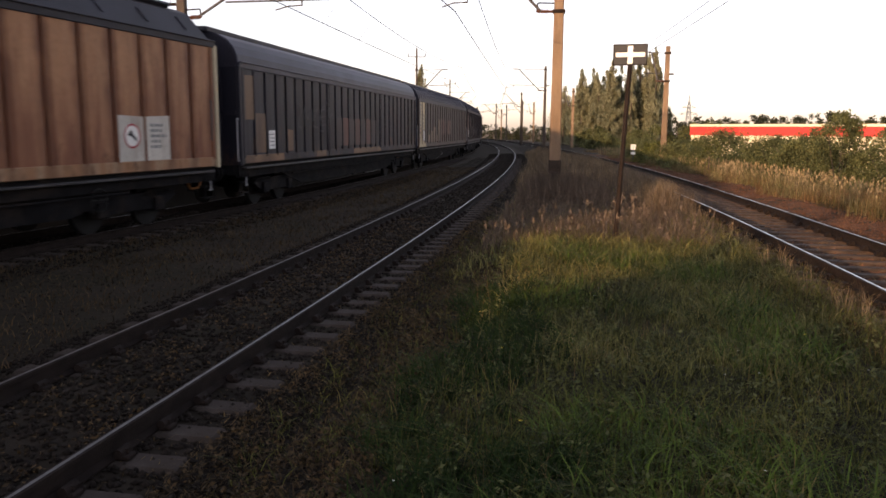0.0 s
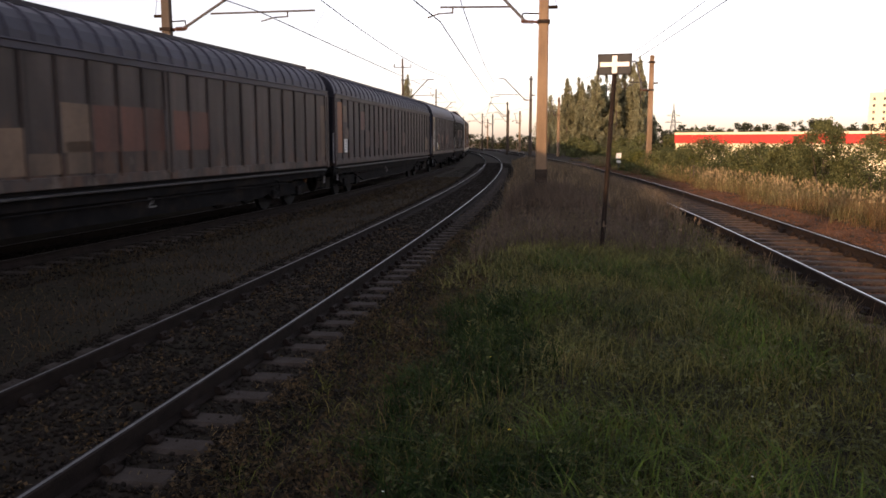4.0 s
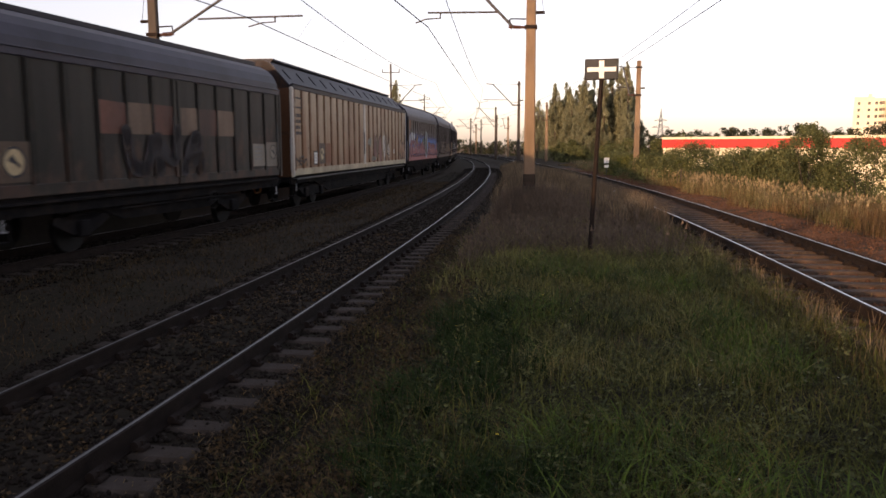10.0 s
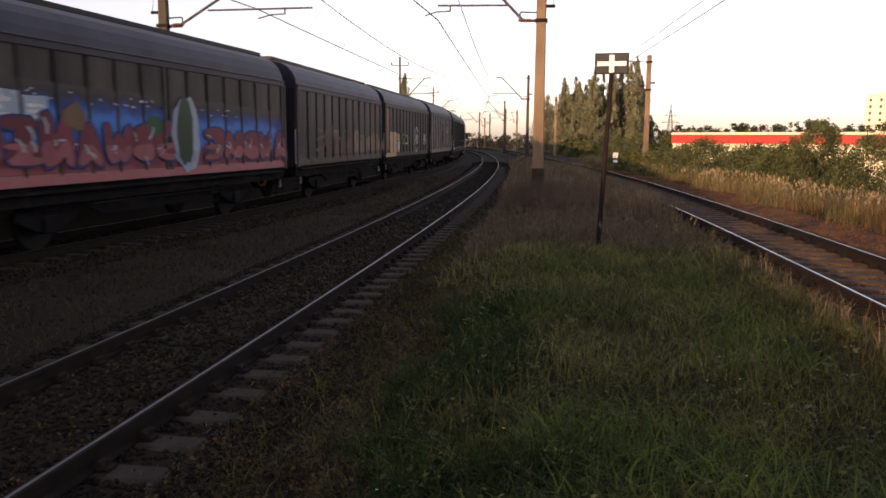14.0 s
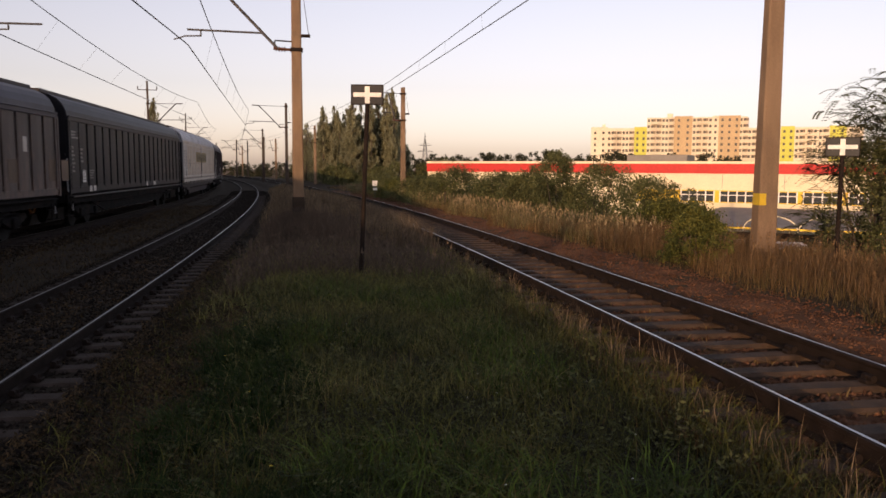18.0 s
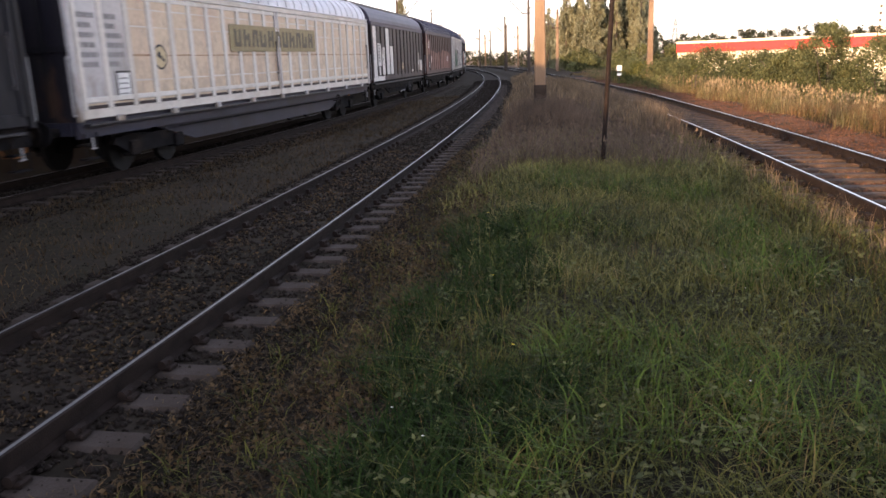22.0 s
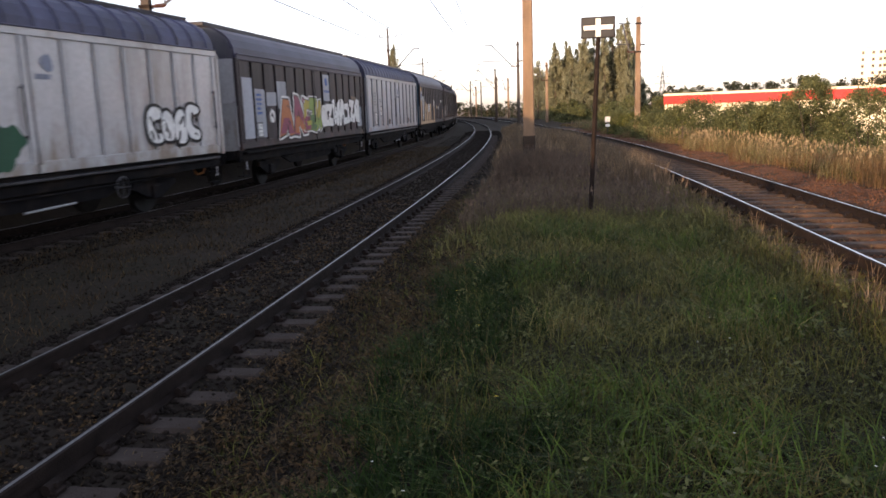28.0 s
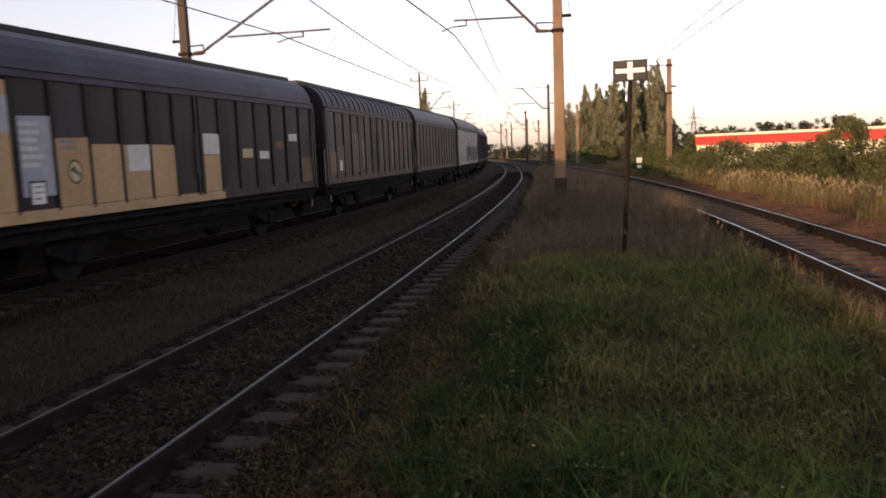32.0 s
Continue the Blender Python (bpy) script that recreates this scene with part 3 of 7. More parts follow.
def unseen_wagon(front, length):
    """Unseen low open wagon, added to pass low sun: plank deck, low ribbed sides."""
    w = thing("unseen_open_wagon", "unseen low open wagon with ribbed brown sides, added to let low sun pass", "railway wagon", group="wagons of the passing freight train")
    L = length - 1.15
    bm = nb()
    box(bm, -L / 2, L / 2, -1.3, 1.3, 1.12, 1.2)
    part("deck", bm, M_wood_sleeper, w)
    for y in (-1.32, 1.32):
        bm = nb()
        box(bm, -L / 2, L / 2, y - 0.03, y + 0.03, 1.2, 2.85, bevel=0.01)
        side = part("side_wall", bm, M_rust, w)
        for k in range(9):
            bm = nb()
            x = -L / 2 + 0.1 + k * (L - 0.2) / 8
            box(bm, x - 0.06, x + 0.06, y * 1.025 - 0.03, y * 1.025 + 0.03, 1.2, 2.86, bevel=0.01)
            part("stanchion", bm, M_rust, side)
    for x in (-L / 2, L / 2):
        bm = nb()
        box(bm, x - 0.03, x + 0.03, -1.28, 1.28, 1.2, 2.8, bevel=0.01)
        part("end_wall", bm, M_rust, w)
    bm = nb()
    box(bm, -L / 2, L / 2, -1.15, 1.15, 0.88, 1.11)
    part("underframe", bm, M_under, w)
    for x in (-L / 2 + 2.6, L / 2 - 2.6):
        bogie(w, x, 1)
    for sx in (-1, 1):
        for y in (-0.875, 0.875):
            bm = nb()
            rod(bm, (sx * L / 2, y, 1.0), (sx * (L / 2 + 0.46), y, 1.0), 0.09, n=10)
            rod(bm, (sx * (L / 2 + 0.46), y, 1.0), (sx * (L / 2 + 0.5), y, 1.0), 0.23, n=14)
            part("buffer", bm, M_under, w)
    train.append((w, front, length))

# ---- the wagons ----
def coat(name, c, dirt=(0.03, 0.025, 0.022), amount=0.5, vary=0.3, rough=0.55, sheen=0.05):
    return material(name, c, rough, 0.0, vary=vary, scale=0.9, bump=0.12, dirt=dirt, dirt_amount=amount, streak=0.25, spec=0.2, grain=0.35, sheen=sheen, shift=True)


P_orange = coat("faded_orange_paint", (0.21, 0.088, 0.04), (0.065, 0.026, 0.015), 0.75, 0.5)
P_tan = coat("faded_tan_paint", (0.252, 0.162, 0.084), (0.096, 0.042, 0.018), 0.5)
P_cream = coat("dirty_cream_paint", (0.442, 0.374, 0.255), (0.14, 0.091, 0.056), 0.35)
P_black = coat("sooty_black_paint", (0.0135, 0.0128, 0.0195), (0.02, 0.0165, 0.016), 0.3, 0.6, sheen=0.03)
P_navy = coat("dark_navy_paint", (0.0062, 0.0068, 0.0112), (0.0105, 0.0098, 0.0118), 0.35, sheen=0.015)
P_brown = coat("sooty_brown_paint", (0.026, 0.0205, 0.0235), (0.033, 0.02, 0.018), 0.35, 0.75, sheen=0.03)
P_greybrown = coat("grimy_grey_brown_paint", (0.048, 0.037, 0.034), (0.028, 0.021, 0.02), 0.55, 0.75)
P_maroon = coat("dark_maroon_paint", (0.0345, 0.0123, 0.0104), (0.021, 0.012, 0.0108), 0.5)
P_white = coat("dirty_white_paint", (0.62, 0.58, 0.52), (0.38, 0.30, 0.22), 0.35, 0.12)
P_grey = coat("light_grey_paint", (0.40, 0.40, 0.41), (0.14, 0.119, 0.105), 0.35, 0.15)
P_silver = coat("silver_grey_paint", (0.345, 0.375, 0.43), (0.17, 0.165, 0.17), 0.3, 0.15, 0.4)
P_whiterib = coat("whitish_rib_paint", (0.64, 0.61, 0.56), (0.45, 0.4, 0.34), 0.4, 0.1)
P_navygrey = coat("navy_grey_girder_paint", (0.022, 0.022, 0.036), (0.02, 0.018, 0.02), 0.4)
P_pinkcream = coat("pinkish_cream_panels", (0.62, 0.5, 0.36), (0.52, 0.36, 0.27), 0.5, 0.12)
P_roof = coat("sooty_roof", (0.04, 0.0385, 0.055), (0.024, 0.0225, 0.03), 0.5, sheen=0.12)
P_roofblue = coat("bluish_roof", (0.07, 0.073, 0.125), (0.035, 0.0315, 0.035), 0.5)
P_roofviolet = coat("violet_grey_roof", (0.05, 0.047, 0.074), (0.03, 0.028, 0.042), 0.5, sheen=0.1)
P_roofwhite = coat("silver_roof", (0.62, 0.62, 0.66), (0.3, 0.28, 0.27), 0.35, 0.12, 0.4)
P_blueend = coat("deep_blue_end_paint", (0.0152, 0.0272, 0.0696), (0.021, 0.021, 0.028), 0.4)
P_roofdark = coat("dark_blue_grey_roof", (0.017, 0.016, 0.023), (0.011, 0.01, 0.013), 0.4)
P_soot = coat("greenish_soot_paint", (0.019, 0.0172, 0.0135), (0.011, 0.0105, 0.0095), 0.5, 0.5)
P_tealend = coat("teal_end_paint", (0.02, 0.065, 0.10), (0.021, 0.0245, 0.028), 0.4)



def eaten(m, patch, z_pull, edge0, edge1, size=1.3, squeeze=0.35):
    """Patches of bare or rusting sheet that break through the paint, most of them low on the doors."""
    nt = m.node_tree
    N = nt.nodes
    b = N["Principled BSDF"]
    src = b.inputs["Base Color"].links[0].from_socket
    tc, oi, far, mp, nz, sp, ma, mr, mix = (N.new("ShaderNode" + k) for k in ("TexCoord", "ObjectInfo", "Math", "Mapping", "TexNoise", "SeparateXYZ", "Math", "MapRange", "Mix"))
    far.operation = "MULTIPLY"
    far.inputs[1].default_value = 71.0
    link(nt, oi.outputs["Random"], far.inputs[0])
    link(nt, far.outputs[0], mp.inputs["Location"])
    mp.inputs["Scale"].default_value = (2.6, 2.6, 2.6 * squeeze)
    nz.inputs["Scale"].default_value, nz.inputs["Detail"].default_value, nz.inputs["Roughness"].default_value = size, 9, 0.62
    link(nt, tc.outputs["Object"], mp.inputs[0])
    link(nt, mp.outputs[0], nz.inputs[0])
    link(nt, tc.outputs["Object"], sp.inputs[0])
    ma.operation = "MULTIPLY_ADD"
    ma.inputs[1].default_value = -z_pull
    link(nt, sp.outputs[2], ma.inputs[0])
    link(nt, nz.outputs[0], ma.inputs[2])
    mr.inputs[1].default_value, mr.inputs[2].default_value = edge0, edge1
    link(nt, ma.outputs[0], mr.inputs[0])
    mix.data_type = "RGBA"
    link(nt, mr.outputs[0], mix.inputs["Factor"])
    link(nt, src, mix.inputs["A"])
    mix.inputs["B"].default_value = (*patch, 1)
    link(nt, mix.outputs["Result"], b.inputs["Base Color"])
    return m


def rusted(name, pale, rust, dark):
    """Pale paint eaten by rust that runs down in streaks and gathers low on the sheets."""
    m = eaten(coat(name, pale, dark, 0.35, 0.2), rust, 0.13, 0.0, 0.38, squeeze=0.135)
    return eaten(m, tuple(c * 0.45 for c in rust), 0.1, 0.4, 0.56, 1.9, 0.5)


def rib_rust(m, start, pitch, rust, amount):
    """Rust that has crept from the ribs over the edges of each sheet."""
    nt = m.node_tree
    N = nt.nodes
    b = N["Principled BSDF"]
    src = b.inputs["Base Color"].links[0].from_socket
    tc, sp, nz, mix = (N.new("ShaderNode" + k) for k in ("TexCoord", "SeparateXYZ", "TexNoise", "Mix"))
    link(nt, tc.outputs["Object"], sp.inputs[0])
    nz.inputs["Scale"].default_value, nz.inputs["Detail"].default_value = 1.7, 7
    link(nt, tc.outputs["Object"], nz.inputs[0])
    out = sp.outputs[0]
    for op, val in (("SUBTRACT", start), ("DIVIDE", pitch), ("FRACT", None), ("SUBTRACT", 0.5), ("ABSOLUTE", None), ("MULTIPLY", 2.0)):
        ma = N.new("ShaderNodeMath")
        ma.operation = op
        link(nt, out, ma.inputs[0])
        if val is not None:
            ma.inputs[1].default_value = val
        out = ma.outputs[0]
    ma, mr = N.new("ShaderNodeMath"), N.new("ShaderNodeMapRange")
    link(nt, out, ma.inputs[0])
    link(nt, nz.outputs[0], ma.inputs[1])
    mr.inputs[1].default_value, mr.inputs[2].default_value, mr.inputs[4].default_value = 0.95, 1.5, amount
    link(nt, ma.outputs[0], mr.inputs[0])
    mix.data_type = "RGBA"
    link(nt, mr.outputs[0], mix.inputs["Factor"])
    link(nt, src, mix.inputs["A"])
    mix.inputs["B"].default_value = (*rust, 1)
    link(nt, mix.outputs["Result"], b.inputs["Base Color"])
    return m


eaten(P_soot, (0.05, 0.028, 0.02), 0.1, 0.32, 0.46, 1.0, 0.5)
eaten(P_brown, (0.055, 0.03, 0.024), 0.12, 0.34, 0.5, 0.9, 0.5)
eaten(P_brown, (0.08, 0.066, 0.058), 0.13, 0.42, 0.5, 2.2, 0.3)
for worn in (P_greybrown,):
    eaten(worn, (0.075, 0.042, 0.03), 0.12, 0.28, 0.44, 0.8, 0.5)
    eaten(worn, (0.1, 0.08, 0.066), 0.13, 0.38, 0.46, 2.2, 0.3)
eaten(P_black, (0.05, 0.03, 0.022), 0.13, 0.33, 0.45, 1.0, 0.5)
eaten(P_navy, (0.016, 0.016, 0.019), 0.1, 0.36, 0.5, 1.2, 0.3)
eaten(P_maroon, (0.075, 0.036, 0.03), 0.1, 0.3, 0.44, 1.2, 0.4)
for glossy in (P_silver, P_grey):
    glossy.node_tree.nodes["Principled BSDF"].inputs["Specular IOR Level"].default_value = 0.5
    glossy.node_tree.nodes["Principled BSDF"].inputs["Roughness"].default_value = 0.33
eaten(P_grey, (0.2, 0.165, 0.13), 0.16, 0.2, 0.42, 1.2, 0.35)
eaten(P_silver, (0.25, 0.2, 0.185), 0.1, 0.26, 0.46, 0.6, 0.4)
eaten(P_pinkcream, (0.45, 0.36, 0.27), 0.08, 0.3, 0.42, 2.0, 0.6)
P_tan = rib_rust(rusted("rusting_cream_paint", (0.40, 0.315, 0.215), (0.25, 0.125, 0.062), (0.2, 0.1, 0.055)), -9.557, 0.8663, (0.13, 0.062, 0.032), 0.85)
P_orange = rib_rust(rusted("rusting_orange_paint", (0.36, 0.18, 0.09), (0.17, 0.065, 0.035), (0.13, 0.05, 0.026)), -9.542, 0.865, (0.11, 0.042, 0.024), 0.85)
P_redgrey = eaten(coat("reddish_grime_paint", (0.06, 0.044, 0.039), (0.03, 0.022, 0.02), 0.5, 0.5, sheen=0.2), (0.105, 0.068, 0.054), 0.1, 0.26, 0.42, 1.5, 0.3)
P_ribgrey = coat("shaded_grey_rib_paint", (0.2, 0.21, 0.235), (0.12, 0.11, 0.11), 0.4, 0.2)
P_rustend = coat("rust_brown_end_paint", (0.10, 0.045, 0.022), (0.03, 0.02, 0.017), 0.6)
W = []
W.append(wagon(-2.05, 20.45, P_orange, P_roofdark, P_black, eave=4.02, crown=4.85, sharp=True, doors=2, axles=2, rib_paint=P_orange, split_paint=P_cream, sill_paint=P_tan, walkway=True, label="tall faded orange sliding-wall freight wagon streaked with rust"))
W.append(wagon(18.4, 21.56, P_black, P_roof, P_black, doors=3, axles=2, pitch=0.75, label="long sooty black sliding-wall freight wagon with beige repaint patches"))
W.append(wagon(39.96, 20.49, P_greybrown, P_roof, P_blueend, doors=2, axles=2, roof_ribs=16, label="long grimy brown freight wagon with beige front panels"))
W.append(wagon(60.45, 21.83, P_brown, P_roof, P_black, header_paint=P_greybrown, doors=2, axles=2, roof_ribs=15, label="long dark brown freight wagon with an orange patch at its front"))
W.append(wagon(82.28, 12.9, P_greybrown, P_roof, P_blueend, doors=2, label="short grimy grey-brown freight wagon with a whitish front strip"))
W.append(wagon(95.18, 12.72, P_soot, P_roof, P_black, doors=2, label="short grimy freight wagon with faded graffiti"))
W.append(wagon(107.9, 20.48, P_tan, P_roofdark, P_rustend, eave=3.95, crown=4.8, floor=1.19, sharp=True, doors=2, axles=2, split_paint=P_white, sill_paint=P_cream, walkway=True, label="tall tan freight wagon with rust streaks and pale centre posts"))
W.append(wagon(128.38, 13.56, P_greybrown, P_roof, P_blueend, doors=2, label="dark freight wagon with large blue and red graffiti"))
W.append(wagon(141.94, 12.36, P_greybrown, P_roof, P_black, doors=2, label="short dark brown freight wagon with tan graffiti traces"))
W.append(wagon(154.3, 13.64, P_brown, P_roof, P_blueend, doors=2, label="dark freight wagon with orange-yellow front panels and white graffiti"))
W.append(wagon(167.94, 12.55, P_redgrey, P_roof, P_black, doors=2, label="short grimy dark brown freight wagon"))
W.append(wagon(180.49, 21.97, P_navy, P_roofdark, P_black, doors=2, axles=2, pitch=1.0, label="long black freight wagon with white lettering at its front"))
W.append(wagon(202.46, 20.4, P_pinkcream, P_roofwhite, P_black, header_paint=P_whiterib, doors=2, axles=2, roof_ribs=14, pitch=0.85, rib_paint=P_whiterib, rib_half=0.085, mid_rails=(0.12, 0.95), under=P_navygrey, split_paint=P_grey, sill_paint=P_white, label="long cream white sliding-wall freight wagon with a silver roof"))
W.append(wagon(222.86, 14.12, P_brown, P_roofviolet, P_maroon, doors=2, wheel_paint=M_steel, label="dark brown freight wagon with white panels"))
W.append(wagon(236.98, 14.26, P_maroon, P_roofviolet, P_maroon, doors=2, roof_ribs=10, wheel_paint=M_steel, label="dark maroon freight wagon with salmon patches"))
W.append(wagon(251.24, 14.08, P_grey, P_roofblue, P_grey, header_paint=P_grey, doors=2, roof_ribs=10, wheel_paint=M_steel, label="light grey freight wagon with green and black graffiti"))
W.append(wagon(265.32, 14.11, P_brown, P_roofviolet, P_grey, doors=2, label="dark brown freight wagon with a colourful graffiti"))
W.append(wagon(279.43, 14.59, P_silver, P_roofblue, P_brown, pitch=1.15, header_paint=P_silver, rib_paint=P_ribgrey, doors=2, roof_ribs=10, wheel_paint=M_steel, label="silver-grey freight wagon with a bluish roof"))
W.append(wagon(294.02, 14.13, P_brown, P_roofviolet, P_tealend, doors=2, label="dark brown freight wagon with yellowish patches along its foot"))
W.append(wagon(308.15, 14.0, P_greybrown, P_roof, P_brown, doors=2, roof_ribs=10, label="grimy brown freight wagon"))
W.append(wagon(322.15, 14.0, P_greybrown, P_roof, P_brown, doors=2, label="grimy dark brown freight wagon"))
W.append(wagon(336.15, 14.0, P_grey, P_roof, P_brown, doors=2, label="pale grey freight wagon"))
for k in range(5):
    W.append(wagon(350.15 + 14 * k, 14.0, P_brown, P_roof, P_brown, doors=2, label="dark brown freight wagon far along the train"))
# unseen low wagon, added so a patch of sun reaches the verge
unseen_wagon(-15.1, 13.05)
# three more unseen wagons ahead, added for the shadow they throw
for k in range(3):
    wagon(-28.7 - 13.6 * k, 13.6, P_brown, P_roof, P_brown, doors=2, label="unseen dark brown freight wagon added ahead to cast shade")

# ---- what is painted on the wagons ----
Q_white = plain("white_panel_paint", (0.62, 0.60, 0.57), 0.6)
Q_cream = coat("cream_panel_paint", (0.5, 0.40, 0.24), (0.25, 0.17, 0.09), 0.3, 0.12)
Q_yellow = coat("ochre_panel_paint", (0.46, 0.30, 0.165), (0.3, 0.18, 0.09), 0.3, 0.12)
Q_orange = coat("orange_panel_paint", (0.26, 0.10, 0.04), (0.08, 0.035, 0.02), 0.6, 0.15)
Q_beige = coat("beige_patch_paint", (0.20, 0.115, 0.062), (0.045, 0.03, 0.024), 0.75, 0.3)
Q_salmon = coat("salmon_panel_paint", (0.24, 0.105, 0.08), (0.06, 0.03, 0.026), 0.6, 0.15)
Q_tan = coat("tan_trace_paint", (0.17, 0.112, 0.076), (0.03, 0.024, 0.021), 0.85, 0.35)
Q_rust = coat("rust_red_trace_paint", (0.135, 0.052, 0.036), (0.026, 0.018, 0.017), 0.85, 0.35)
Q_pale = coat("pale_blue_grey_paint", (0.34, 0.36, 0.40), (0.2, 0.2, 0.2), 0.3, 0.12)
Q_dark = plain("dark_lettering", (0.03, 0.03, 0.035), 0.6)
Q_grey = plain("grey_lettering", (0.22, 0.22, 0.22), 0.6)
Q_black = plain("graffiti_black", (0.012, 0.012, 0.014), 0.5)
Q_snow = plain("graffiti_white", (0.72, 0.72, 0.70), 0.5)
Q_blue = plain("graffiti_blue", (0.025, 0.084, 0.294), 0.5)
Q_red = plain("graffiti_red", (0.34, 0.045, 0.055), 0.5)
Q_pink = plain("graffiti_pink", (0.36, 0.12, 0.13), 0.5)
Q_green = plain("graffiti_green", (0.070, 0.154, 0.042), 0.5)
Q_dgreen = coat("graffiti_dark_green", (0.021, 0.077, 0.042), (0.05, 0.1, 0.07), 0.3, 0.15)
Q_lime = plain("graffiti_lime", (0.196, 0.294, 0.056), 0.5)
Q_yel = plain("graffiti_yellow", (0.385, 0.315, 0.035), 0.5)
Q_orng = plain("graffiti_orange", (0.406, 0.119, 0.028), 0.5)
Q_mag = plain("graffiti_magenta", (0.224, 0.035, 0.084), 0.5)
Q_wine = coat("graffiti_wine_red", (0.19, 0.034, 0.052), (0.09, 0.02, 0.032), 0.5, 0.3)
Q_rose = coat("graffiti_rose", (0.27, 0.085, 0.095), (0.16, 0.04, 0.055), 0.5, 0.3)
Q_deepblue = coat("graffiti_deep_blue", (0.012, 0.03, 0.12), (0.02, 0.02, 0.04), 0.5, 0.3)
Q_notice = coat("stained_grey_notice_paint", (0.26, 0.23, 0.19), (0.1, 0.08, 0.065), 0.5, 0.2)
Q_stained = coat("stained_white_paint", (0.5, 0.47, 0.42), (0.2, 0.12, 0.07), 0.5, 0.2)
Q_faint = plain("worn_grey_chalk", (0.075, 0.075, 0.08), 0.7)
Q_smear = coat("smeared_cream_paint", (0.30, 0.21, 0.13), (0.05, 0.037, 0.03), 0.85, 0.3)
Q_teal = coat("washed_teal_paint", (0.14, 0.17, 0.15), (0.2, 0.14, 0.09), 0.7, 0.3)
Q_brick = coat("faded_brick_red_paint", (0.2, 0.085, 0.07), (0.24, 0.15, 0.1), 0.6, 0.3)
Q_mist = coat("washed_pale_blue_paint", (0.3, 0.35, 0.42), (0.1, 0.16, 0.26), 0.5, 0.25)
Q_moss = coat("sprayed_moss_green", (0.05, 0.1, 0.045), (0.015, 0.028, 0.016), 0.8, 0.5)
Q_slate = plain("slate_blue_print", (0.2, 0.22, 0.28), 0.6)
Q_umber = plain("faded_umber_print", (0.1, 0.085, 0.055), 0.6)
Q_olive = plain("olive_band", (0.27, 0.22, 0.11), 0.6)


def mural(name):
    """Sprayed bands that fade into each other: pink foot, blue field, deep blue edge, bare paint."""
    m = coat(name, (0.066, 0.05, 0.043), (0.03, 0.025, 0.025), 0.4)
    nt = m.node_tree
    N = nt.nodes
    tc, sp, m1, m2, nz, ra = (N.new("ShaderNode" + k) for k in ("TexCoord", "SeparateXYZ", "Math", "Math", "TexNoise", "ValToRGB"))
    nz.inputs["Scale"].default_value, nz.inputs["Detail"].default_value = 2.2, 5
    link(nt, tc.outputs["Object"], sp.inputs[0])
    link(nt, tc.outputs["Object"], nz.inputs[0])
    m1.operation = m2.operation = "MULTIPLY_ADD"
    m1.inputs[1].default_value = 0.018
    link(nt, sp.outputs[0], m1.inputs[0])
    link(nt, sp.outputs[2], m1.inputs[2])
    m2.inputs[1].default_value = 0.5
    link(nt, nz.outputs[0], m2.inputs[0])
    link(nt, m1.outputs[0], m2.inputs[2])
    mr = N.new("ShaderNodeMapRange")
    mr.inputs[1].default_value, mr.inputs[2].default_value = 1.5, 3.2
    link(nt, m2.outputs[0], mr.inputs[0])
    e = ra.color_ramp.elements
    e[0].position, e[0].color = 0.06, (0.26, 0.08, 0.09, 1)
    e[1].position, e[1].color = 0.98, (0.05, 0.04, 0.037, 1)
    for p_, c_ in ((0.16, (0.16, 0.03, 0.05)), (0.34, (0.10, 0.05, 0.12)), (0.46, (0.045, 0.15, 0.44)), (0.68, (0.05, 0.17, 0.50)), (0.8, (0.018, 0.05, 0.2)), (0.9, (0.03, 0.028, 0.04))):
        q = e.new(p_)
        q.color = (*c_, 1)
    link(nt, mr.outputs[0], ra.inputs[0])
    link(nt, ra.outputs[0], N["Principled BSDF"].inputs["Base Color"])
    return m


Q_mural = mural("mural_paint")


def bay(w, i):
    """From and to of the i-th bay between the ribs, in the wagon's space."""
    a, step, n, dl, x0, L, fl, ev = w["bay"]
    d, k = divmod(i, int(n))
    p = a + d * dl + k * step
    return p + 0.045, p + step - 0.045


def zz(w, f):
    fl, ev = w["bay"][6], w["bay"][7]
    return fl + 0.16 + (ev - 0.06 - fl - 0.16) * f


def proud(w):
    """The tall wagons have bulging sheets: paint lies further out there."""
    return -0.009 if w["bay"][7] > 3.9 else 0.0


def panel(w, i, f0, f1, mat, name="paint_patch", a=0.0, b=1.0, y=-1.396, label=""):
    """A patch of paint on one bay, from f0 to f1 of its height."""
    x0, x1 = bay(w, i)
    x0, x1 = x0 + (x1 - x0) * a, x0 + (x1 - x0) * b
    bm = nb()
    r = random.Random(i * 31 + int(f1 * 100))
    z0, z1 = zz(w, f0), zz(w, f1)
    plate(bm, [(x0, z0), (x1, z0), (x1, z1 + r.uniform(-0.02, 0.02)), (x0, z1 + r.uniform(-0.02, 0.02))], y + proud(w), 0.006)
    return part(name, bm, mat, w, label)


def bars(w, i, f0, f1, rows, mat, a=0.15, b=0.85, y=-1.4035, seed=0):
    """Lines of unreadable small lettering as plain bars."""
    r = random.Random(seed + i * 7)
    x0, x1 = bay(w, i)
    w0 = x1 - x0
    bm = nb()
    for k in range(rows):
        z1 = zz(w, f1 - (f1 - f0) * k / rows)
        z0 = zz(w, f1 - (f1 - f0) * (k + 0.55) / rows)
        x = x0 + w0 * a
        end = x0 + w0 * (a + (b - a) * r.uniform(0.55, 1))
        while x < end:
            l = r.uniform(0.06, 0.16)
